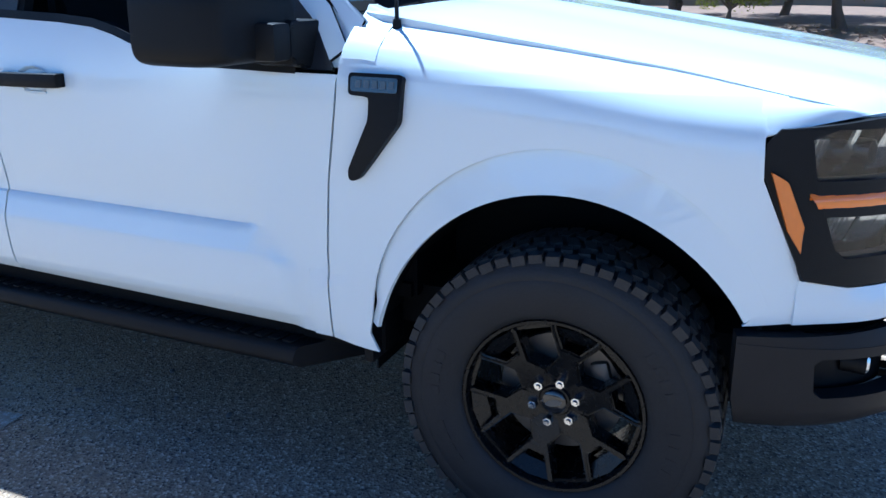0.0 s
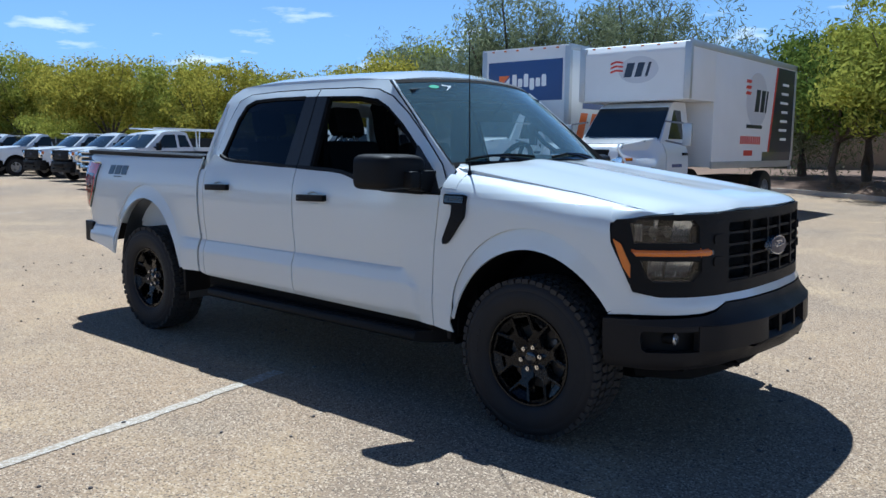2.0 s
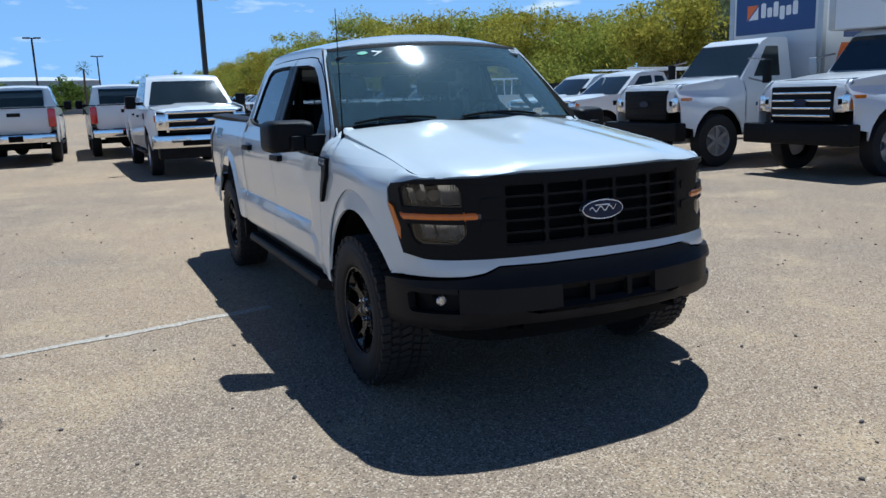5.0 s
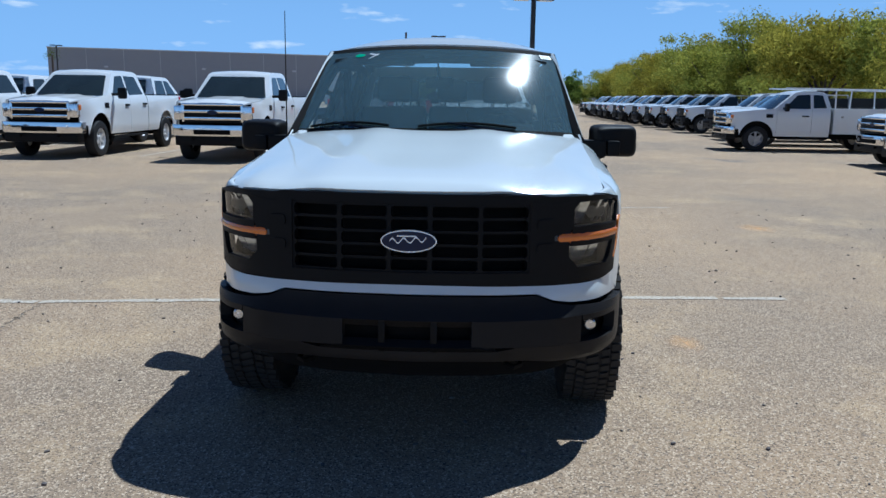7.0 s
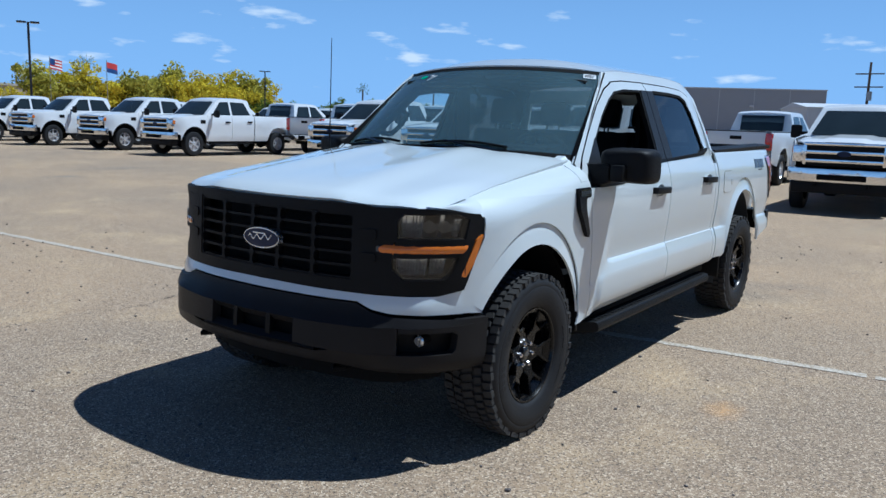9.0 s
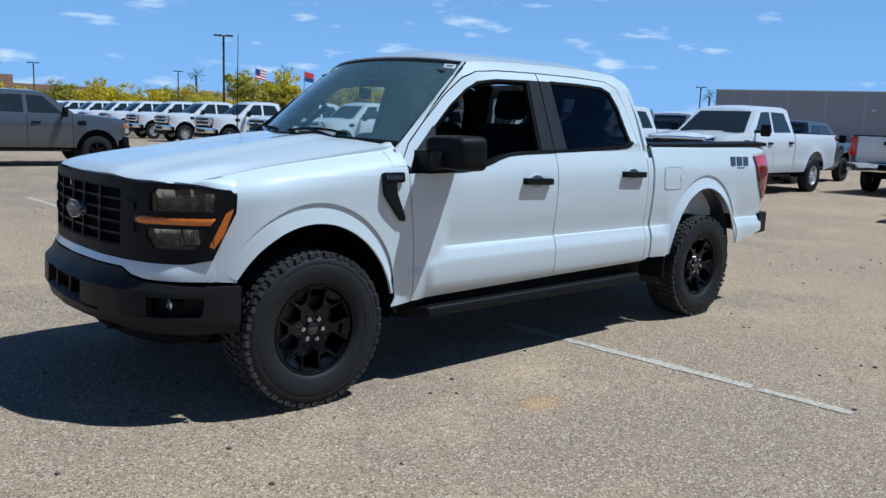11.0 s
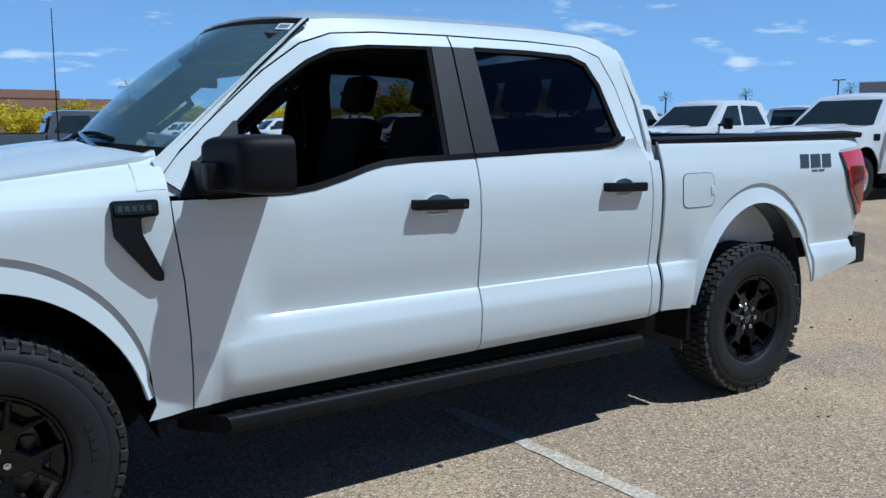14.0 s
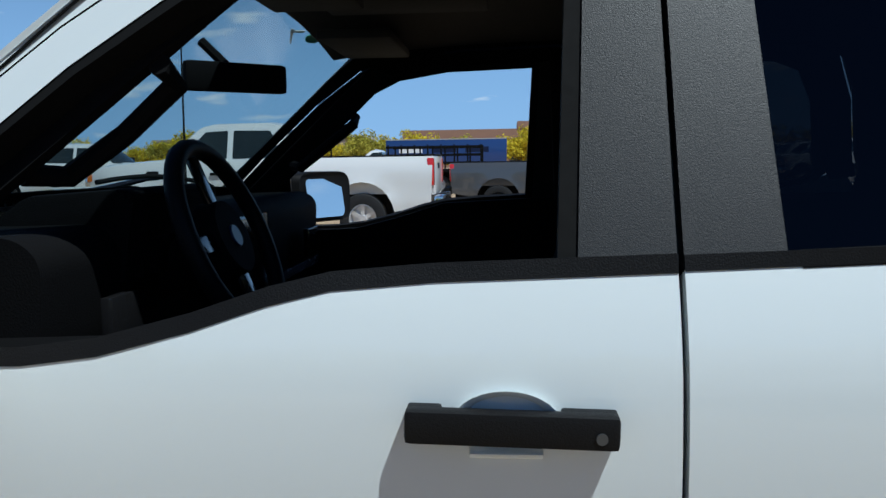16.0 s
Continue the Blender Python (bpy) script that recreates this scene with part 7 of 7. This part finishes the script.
def crown_mesh(name, seed, height, spread, base, clumps, per, leaf, droop, mat):
    """Limbs and a crown of many small leaves gathered in uneven clumps."""
    r = random.Random(seed)
    limbs = bmesh.new()
    tips = []
    top = Vector((r.uniform(-0.2, 0.2), r.uniform(-0.2, 0.2), base))
    stems = r.choice((1, 2, 2))
    for s in range(stems):
        foot = Vector((r.uniform(-0.15, 0.15) * stems, r.uniform(-0.15, 0.15) * stems, 0))
        knee = foot.lerp(top, 0.5) + Vector((r.uniform(-0.2, 0.2), r.uniform(-0.2, 0.2), 0))
        tr = tube([foot, knee, top], [height * 0.022, height * 0.017, height * 0.014], 8)
        me = bpy.data.meshes.new("tmp")
        tr.to_mesh(me)
        tr.free()
        limbs.from_mesh(me)
        bpy.data.meshes.remove(me)
    for k in range(9):
        a, e = 2 * math.pi * k / 9 + r.uniform(-0.4, 0.4), r.uniform(0.35, 1.25)
        length = (height - base) * r.uniform(0.55, 0.9)
        tip = top + Vector((math.cos(a) * math.cos(e) * spread * 0.85, math.sin(a) * math.cos(e) * spread * 0.85, math.sin(e) * length))
        mid = top.lerp(tip, 0.5) + Vector((r.uniform(-0.3, 0.3), r.uniform(-0.3, 0.3), 0.2))
        b = tube([top, mid, tip], [height * 0.011, height * 0.006, height * 0.002], 6)
        me = bpy.data.meshes.new("tmp")
        b.to_mesh(me)
        b.free()
        limbs.from_mesh(me)
        bpy.data.meshes.remove(me)
        tips += [tip, mid, top.lerp(tip, 0.75)]
    verts, faces = [], []
    for c in range(clumps):
        tip = r.choice(tips)
        cc = tip + Vector((r.gauss(0, 1), r.gauss(0, 1), r.gauss(0, 0.8))) * spread * (0.20 if droop > 0.5 else 0.15)
        cc.z = min(max(cc.z, base * 0.75), height * 0.95)
        size = spread * (r.uniform(0.08, 0.22) if droop > 0.5 else r.uniform(0.13, 0.30))
        for i in range(per):
            d = Vector((r.gauss(0, 1), r.gauss(0, 1), r.gauss(0, 0.75)))
            if droop > 0.5:
                p = cc + d * size * 0.55
                p.z -= droop * abs(r.gauss(0, 1)) * size * 2.2
                u = Vector((r.gauss(0, 1), r.gauss(0, 1), r.gauss(0, 0.6) - droop)).normalized()
                w = Matrix.Rotation(r.uniform(0, 6.28), 3, u) @ u.orthogonal().normalized()
            else:
                # leaves lie round the outside of each clump
                d = d.normalized()
                p = cc + Vector((d.x, d.y, d.z * 0.72)) * size * (1 - 0.42 * r.random() ** 2 + 0.16 * r.gauss(0, 1))
                n = (d + Vector((r.gauss(0, 1), r.gauss(0, 1), r.gauss(0, 1))) * 0.42).normalized()
                u = Matrix.Rotation(r.uniform(0, 6.28), 3, n) @ n.orthogonal().normalized()
                w = n.cross(u)
            if p.z < 0.35:
                continue
            ln, wd = leaf * r.uniform(0.7, 1.5) * (1 + droop), leaf * r.uniform(0.35, 0.6) * (1 - 0.4 * droop)
            i0 = len(verts)
            verts += [p - u * ln / 2, p + w * wd / 2, p + u * ln / 2, p - w * wd / 2]
            faces.append((i0, i0 + 1, i0 + 2, i0 + 3))
    me = bpy.data.meshes.new(name)
    me.from_pydata([tuple(v) for v in verts], [], faces)
    me.materials.append(mat)
    return finish("trunk", limbs, BARK, 60), me


def make_tree(kind, label, trunk, crown, group):
    root = empty(kind, Matrix.Identity(4))
    tagged(root, label, "tree", group)
    t = new("trunk", trunk)
    t.parent = root
    c = new("crown", crown)
    c.parent = root
    return root


def plant(models, spots):
    """Puts the trees at spots (x, y, size): the first of each model itself, then copies."""
    used = set()
    for k, (x, y, size) in enumerate(spots):
        root = models[k % len(models)]
        m = pose(x, y, 0, 0, 0, rng.uniform(0, 360))
        if k % len(models) not in used:
            used.add(k % len(models))
            root.matrix_basis = m
            ob = root
        else:
            ob = copy_thing(root, m)
        ob.scale = (size * rng.uniform(0.95, 1.1), size * rng.uniform(0.95, 1.1), size)


bushy = [make_tree("tree", "yellow-green desert tree with a dense feathery crown", *crown_mesh("crown", 10 + i, 7.0, 3.6, 1.3, 105, 148, 0.172, 0.1, (LEAF_YELLOW, LEAF_LIME, LEAF_YELLOW, LEAF_LIME)[i]), "trees behind the lot") for i in range(4)]
spots = []
for k in range(23):
    spots.append((-25 - 5.6 * k + rng.uniform(-1, 1), 24.5 + rng.uniform(-1.2, 2.5), rng.uniform(1.0, 1.42) if k > 2 else 1.0))
for k in range(6):
    spots.append((-30 - 11 * k + rng.uniform(-2, 2), 32 + rng.uniform(-2, 3), rng.uniform(1.1, 1.25)))
plant(bushy, spots)
willow = [make_tree("tree", "tall grey-green tree with thin drooping branches", *crown_mesh("crown", 30 + i, 11.5, 3.9, 2.4, 210, 125, 0.155, 0.85, LEAF_DARK), "tall drooping trees") for i in range(2)]
plant(willow, [(-20.5, 29.5, 1.12), (-15.6, 31.0, 1.08), (-8.6, 34.0, 0.84), (-29.5, 33.0, 0.86), (-66.0, 27.5, 0.78), (-25.5, 31.0, 0.9), (-78, 28, 0.8)])
leafy = [make_tree("tree", "bright green tree with an open crown over bare soil", *crown_mesh("crown", 50 + i, 7.6, 3.2, 1.9, 80, 150, 0.18, 0.15, LEAF_LIME if i != 1 else LEAF_GREEN), "trees on the planting bed") for i in range(3)]
plant(leafy, [(-3.4, 27.4, 1.0), (-6.2, 29.6, 0.95), (1.2, 25.6, 0.92), (4.6, 27.5, 1.0), (-0.2, 30.5, 1.05), (8.0, 24.0, 0.9), (-5.6, 31.5, 1.0), (12.0, 27.0, 1.0), (3.2, 23.2, 0.5), (-1.6, 24.8, 0.45)])
bloom = [make_tree("tree", "distant tree covered in yellow bloom", *crown_mesh("crown", 70 + i, 6.6, 4.4, 0.8, 66, 70, 0.42, 0.05, LEAF_BLOOM if i != 2 else LEAF_YELLOW), "yellow trees along the far edge") for i in range(3)]
spots = []
for k in range(34):
    spots.append((-98 + 5.0 * k + rng.uniform(-1.5, 1.5), -104 + rng.uniform(-5, 5), rng.uniform(1.15, 1.6) if k < 9 else rng.uniform(0.82, 1.02)))
plant(bloom, spots)
low_green = [make_tree("tree", "low dark green tree far across the lot", *crown_mesh("crown", 90, 5.0, 3.6, 0.9, 56, 55, 0.42, 0.05, LEAF_GREEN), "low trees far across the lot")]
spots = []
for k in range(14):
    spots.append((-150 + rng.uniform(-12, 12), -14 + 3.4 * k, rng.uniform(0.8, 1.5)))
for k in range(10):
    spots.append((-118 + 3.2 * k + rng.uniform(-3, 3), -74 - 2.6 * k, rng.uniform(0.7, 1.0)))
plant(low_green, spots)

# raised bed at the edge of the lot, with a kerb
edge = [(-40, 28.4), (-12, 28.2), (-7.0, 27.6), (-4.4, 25.6), (-0.2, 22.0), (3.0, 19.9), (14, 17.5), (40, 15.0)]
soil = bmesh.new()
rows = []
for x, y in edge:
    rows.append([soil.verts.new((x + 0.10 * j, y + 0.12 + d, 0.14 + 0.055 * d - 0.0012 * d * d + rng.uniform(-0.04, 0.06) * min(1, d))) for j, d in enumerate((0, 1.5, 3, 5, 8, 12, 18, 26, 40))])
for a, b in zip(rows, rows[1:]):
    for k in range(8):
        soil.faces.new((a[k], b[k], b[k + 1], a[k + 1]))
bmesh.ops.subdivide_edges(soil, edges=soil.edges[:], cuts=2, use_grid_fill=True)
for v in soil.verts:
    v.co.z += 0.05 * noise.noise(v.co * 0.9)
tagged(new("planting_bed", finish("planting_bed", soil, MULCH)), "raised bed of brown soil and bark mulch", "planting bed", kind="structure")
kerb = bmesh.new()
for (x0, y0), (x1, y1) in zip(edge, edge[1:]):
    d = Vector((x1 - x0, y1 - y0)).normalized()
    p = Vector((-d.y, d.x)) * 0.15
    q = [kerb.verts.new((x, y, z)) for z in (0, 0.15) for x, y in ((x0, y0), (x1, y1), (x1 + p.x, y1 + p.y), (x0 + p.x, y0 + p.y))]
    for f in ((4, 5, 6, 7), (0, 1, 5, 4), (2, 3, 7, 6)):
        kerb.faces.new([q[i] for i in f])
bmesh.ops.recalc_face_normals(kerb, faces=kerb.faces[:])
tagged(new("kerb", finish("kerb", kerb, CONCRETE)), "pale concrete kerb along the planting bed", "kerb", kind="structure")
litter = bmesh.new()
for i in range(700):
    x = rng.uniform(-6, 9)
    y = np.interp(x, [e[0] for e in edge], [e[1] for e in edge]) + rng.uniform(0.3, 6)
    add_box(litter, -0.05, 0.05, -0.02, 0.02, 0, 0.03, 0, Matrix.Translation((x, y, 0.18 + 0.055 * rng.uniform(0.3, 4))) @ Matrix.Rotation(rng.uniform(0, 3.1), 4, "Z") @ Matrix.Rotation(rng.uniform(-0.5, 0.5), 4, "X"))
tagged(new("bark_litter", finish("bark_litter", litter, MULCH)), "loose bark pieces on the soil", "mulch", kind="stuff")
wall = bmesh.new()
add_box(wall, -120, 60, 40.0, 40.25, 0, 2.5)
for k in range(45):
    add_box(wall, -120 + 4 * k - 0.2, -120 + 4 * k + 0.2, 39.92, 40.33, 0, 2.62)
add_box(wall, -120, 60, 39.95, 40.3, 2.5, 2.58)
tagged(new("wall_north", finish("wall_north", wall, WALL)), "beige block wall behind the trees", "wall", kind="structure")
shed = empty("house", pose(16, 58, 0))
tagged(shed, "low beige building with a shallow roof behind the wall", "building")
part("wall", box(-14, 14, -5, 5, 0, 5.2), WALL, shed)
part("roof", prism([(-5.6, 5.2), (0, 6.8), (5.6, 5.2)], "x", -14.6, 14.6), material("roof_tile", (0.42, 0.33, 0.26), 0.85, 0, 0, 0.2, 2.0), shed)

# dark hedge and fence behind the work trucks
FENCE = material("fence_screen", (0.018, 0.02, 0.018), 0.9, 0, 0, 0.3, 2.0)
fence = empty("fence", pose(0, 21.2, 0))
tagged(fence, "dark screened fence behind the parked work trucks", "fence")
for k in range(20):
    part("post", cyl((-22 - 4 * k, 0, 0), (-22 - 4 * k, 0, 1.95), 0.035, None, 8), STEEL, fence)
    if k < 19:
        part("screen", box(-25.96 - 4 * k, -22.04 - 4 * k, 0.02, 0.03, 0.05, 1.85), FENCE, fence)

# ---- far buildings ----
TILT_UP = material("grey_tilt_up_wall", (0.30, 0.31, 0.33), 0.8, 0, 0, 0.05, 0.4)
PALE = material("pale_metal_wall", (0.55, 0.56, 0.58), 0.6, 0, 0, 0.06, 0.5)
BROWN_BLOCK = material("brown_block", (0.30, 0.17, 0.115), 0.85, 0, 0, 0.1, 0.6)
ware = empty("warehouse", Matrix.Translation((-210, -116.7, 0)) @ Matrix.Rotation(math.atan2(79.0, -35.0), 4, "Z"))
tagged(ware, "long windowless grey warehouse across the lot", "warehouse")
part("wall", box(0, 86.4, 0, 50, 0, 13.6), TILT_UP, ware)
for k in range(9):
    part("panel_joint", box(9.6 * k + 9.5, 9.6 * k + 9.6, -0.04, 0.0, 0, 13.6), PALE, ware)
part("coping", box(-0.2, 86.6, -0.2, 50.2, 13.6, 13.85), PALE, ware)
for k in range(3):
    part("wall_lamp", box(14 + 26 * k, 15 + 26 * k, -0.7, 0, 8.6, 9.1), PALE, ware)
ware2 = empty("warehouse", pose(-150, -24, 0, 0, 0, 115))
tagged(ware2, "pale metal shed beyond the warehouse", "warehouse")
part("wall", box(0, 34, 0, 20, 0, 6.2), PALE, ware2)
part("roof", prism([(-0.3, 6.2), (10, 7.2), (20.3, 6.2)], "x", -0.3, 34.3), PALE, ware2)
brown = empty("store", pose(-34, -148, 0))
tagged(brown, "long brown block building with stepped parapets", "building")
part("wall", box(0, 52, -14, 0, 0, 7.2), BROWN_BLOCK, brown)
part("parapet", box(15, 30, -14.1, 0.1, 7.2, 8.6), BROWN_BLOCK, brown)
part("wing", box(-16, 0, -12, -1, 0, 5.8), BROWN_BLOCK, brown)
for k in range(6):
    part("window", box(4 + 8 * k, 7.5 + 8 * k, 0.0, 0.06, 1.0, 3.4), FAR_GLASS, brown)
for x, y, w in ((24, -140, 40), (-95, -140, 36)):
    b = empty("store", pose(x, y, 0))
    tagged(b, "low tan commercial building far off", "building")
    part("wall", box(0, w, -12, 0, 0, 5.6), WALL, b)
    part("parapet", box(-0.2, w + 0.2, -12.2, 0.2, 5.6, 6.0), CONCRETE, b)

# trailer with a blue side, stake-bed truck
trailer = empty("semi_trailer", pose(-2.0, -84, 0))
tagged(trailer, "long trailer with a blue printed side", "trailer")
part("box_body", box(0, 13.5, -2.5, 0, 1.1, 3.75, 0.04), BLUE_PANEL, trailer)
for x in (2.0, 5.6, 9.4):
    part("white_bar", box(x, x + 2.6, 0.0, 0.01, 2.3, 2.9), WHITE_MARK if x > 9 else BLUE_BADGE, trailer)
part("roof_rail", box(0, 13.5, -2.52, 0.02, 3.72, 3.82, 0.01), BOX_ALLOY, trailer)
for x in (10.6, 11.8):
    far_wheel(trailer, x, -0.25, 1, GREY_STEEL_RIM, 0.5)
    far_wheel(trailer, x, -2.25, -1, GREY_STEEL_RIM, 0.5)
part("landing_leg", box(2.5, 2.65, -1.3, -1.15, 0, 1.1), STEEL, trailer)
stake = make_truck("flatbed_truck", "white flatbed truck with black stake sides", VAN_WHITE, 4.3, "regular", "flat", False, GREY_STEEL_RIM)
stake["category"] = "flatbed truck"
part("deck", box(-6.2, -1.9, -1.15, 1.15, 0.95, 1.08, 0.01), MATT_BLACK, stake)
for s in (1, -1):
    for k in range(8):
        part("stake", box(-6.15 + 0.58 * k, -6.08 + 0.58 * k, *sorted((s * 1.10, s * 1.15)), 1.08, 2.15), MATT_BLACK, stake)
    for z in (1.3, 1.65, 2.0):
        part("stake_rail", box(-6.15, -1.95, *sorted((s * 1.10, s * 1.13)), z, z + 0.10), MATT_BLACK, stake)
at_place(stake, 5.2, -31.0, 0)
copy_thing(stake, pose(12.4, -31.5, 0, 0, 0, 0))

# ---- lamp posts, palms, flags, lines ----
POLE = material("dark_bronze_pole", (0.045, 0.040, 0.036), 0.5, 0.3, 0, 0.15)


def make_pole(h, heads, base):
    root = empty("lamp_post", Matrix.Identity(4))
    tagged(root, "dark square lamp post with flat shoebox heads", "lamp post", "lot lamp posts")
    if base:
        part("concrete_base", revolve_base(base), CONCRETE, root)
    part("pole", prism([(-0.065, -0.065), (0.065, -0.065), (0.065, 0.065), (-0.065, 0.065)], "z", base, h, 0.008), POLE, root)
    for s in heads:
        head = part("lamp_head", box(-0.16, 0.16, *sorted((s * 0.12, s * 0.62)), h - 0.06, h + 0.05, 0.02), POLE, root)
        part("lamp_lens", box(-0.13, 0.13, *sorted((s * 0.16, s * 0.58)), h - 0.068, h - 0.06), REFLECTOR, head)
        part("arm", box(-0.03, 0.03, *sorted((0, s * 0.14)), h - 0.03, h + 0.02), POLE, root)
    return root


def revolve_base(h):
    bm = cyl((0, 0, 0), (0, 0, h), 0.31, 0.30, 24)
    bmesh.ops.bevel(bm, geom=[e for e in bm.edges if e.calc_face_angle(0) > 1], offset=0.02, segments=2, affect="EDGES")
    return bm


p1 = make_pole(4.62, (1, -1), 0.9)
p1.matrix_basis = pose(-21.6, 4.4, 0, 0, 0, 12)
p2 = make_pole(6.75, (1, -1), 0.9)
p2.matrix_basis = pose(-22.8, -43.6, 0, 0, 0, 60)
for x, y, a in ((-66, -1.4, 10), (-84, -45, 40), (-40, -92, 70), (-62, -66, 50), (-24, -95, 80), (-92, 4, 0)):
    copy_thing(p2, pose(x, y, 0, 0, 0, a))


def make_palm():
    root = empty("palm_tree", Matrix.Identity(4))
    tagged(root, "tall fan palm with a small ragged head", "palm tree", "far palms")
    part("trunk", tube([(0, 0, 0), (0.1, 0, 4), (0.15, 0.05, 8.2)], [0.26, 0.2, 0.16], 10), BARK, root)
    bm = bmesh.new()
    r = random.Random(3)
    for k in range(46):
        a, e = r.uniform(0, 6.28), r.uniform(-0.9, 1.2)
        d = Vector((math.cos(a) * math.cos(e), math.sin(a) * math.cos(e), math.sin(e)))
        p = Vector((0.15, 0.05, 8.3)) + d * 0.25
        q = p + d * r.uniform(0.7, 1.1)
        w = d.orthogonal().normalized()
        for j in range(-3, 4):
            t = q + (w * j * 0.11 + d * (0.35 - 0.03 * j * j)) + Vector((0, 0, -0.08 * abs(j)))
            v = [bm.verts.new(c) for c in (q - w * 0.02, q + w * 0.02, t)]
            bm.faces.new(v)
        add_cyl(bm, p, q, 0.015, None, 5)
    part("fronds", bm, LEAF_GREEN, root)
    return root


palm = make_palm()
palm.matrix_basis = pose(-62, -103, 0)
for x, y, k in ((-54, -118, 0.95), (-26, -125, 1.0), (-120, 3, 0.8), (-128, -70, 0.95), (-112, -78, 0.85), (-100, -84, 0.8)):
    copy_thing(palm, pose(x, y, 0, 0, 0, 40 * k)).scale = (k, k, k)
FLAG_RED = material("flag_red", (0.5, 0.04, 0.04), 0.8)


def make_flag(x, y, h, deg, striped):
    root = empty("flag", pose(x, y, 0, 0, 0, deg))
    tagged(root, "striped flag with a blue field on a tall pole" if striped else "red and blue flag on a tall pole", "flag", "flags")
    part("pole", cyl((0, 0, 0), (0, 0, h), 0.06, 0.04, 10), STEEL, root)
    for k in range(7):
        def wave(u, v):
            return (u, 0.10 * math.sin(u * 3.0), v - 0.12 * u)
        m = (FLAG_RED if k % 2 == 0 else WHITE_MARK) if striped else (FLAG_RED if k > 2 else BLUE_PANEL)
        part("stripe", panel([(0.05, h - 1.6 + 0.2 * k), (2.4, h - 1.6 + 0.2 * k), (2.4, h - 1.4 + 0.2 * k), (0.05, h - 1.4 + 0.2 * k)], wave, (0, 1, 0), (0.3, 0.3), 0.004), m, root)
    if striped:
        part("field", panel([(0.05, h - 1.0), (1.0, h - 1.0), (1.0, h - 0.2), (0.05, h - 0.2)], lambda u, v: (u, 0.012 + 0.10 * math.sin(u * 3.0), v - 0.12 * u), (0, 1, 0), (0.3, 0.3), 0.03), BLUE_PANEL, root)


make_flag(-55, -100, 8.6, 200, True)
make_flag(-62, -98, 8.6, 200, False)
pole = empty("utility_pole", pose(-88, -6.5, 0))
tagged(pole, "tall utility pole with cross arms and equipment", "utility pole")
part("pole", cyl((0, 0, 0), (0, 0, 8.8), 0.16, 0.11, 10), BARK, pole)
for z in (6.3, 7.6):
    part("cross_arm", box(-0.06, 0.06, -1.3, 1.3, z, z + 0.12), BARK, pole)
part("transformer", cyl((0.3, 0.2, 5.0), (0.3, 0.2, 5.9), 0.22, None, 12), STEEL, pole)

# low hills on the horizon
HILL = material("far_hill", (0.10, 0.095, 0.10), 1.0, 0, 0, 0.2, 0.01)
hill = bmesh.new()
prev = None
for k in range(80):
    a = radians(150 + 190 * k / 79)
    c = Vector((math.cos(a), math.sin(a), 0))
    h = 16 + 22 * abs(noise.noise(Vector((k * 0.13, 2.0, 0)))) + 6 * noise.noise(Vector((k * 0.5, 0, 0)))
    row = [hill.verts.new(c * 1500), hill.verts.new(c * 1600 + Vector((0, 0, max(4, h)))), hill.verts.new(c * 1750)]
    if prev:
        for i in range(2):
            hill.faces.new((prev[i], row[i], row[i + 1], prev[i + 1]))
    prev = row
bmesh.ops.recalc_face_normals(hill, faces=hill.faces[:])
tagged(new("backdrop", finish("backdrop", hill, HILL, 80)), "low bluish hills on the horizon", "hills", kind="structure")
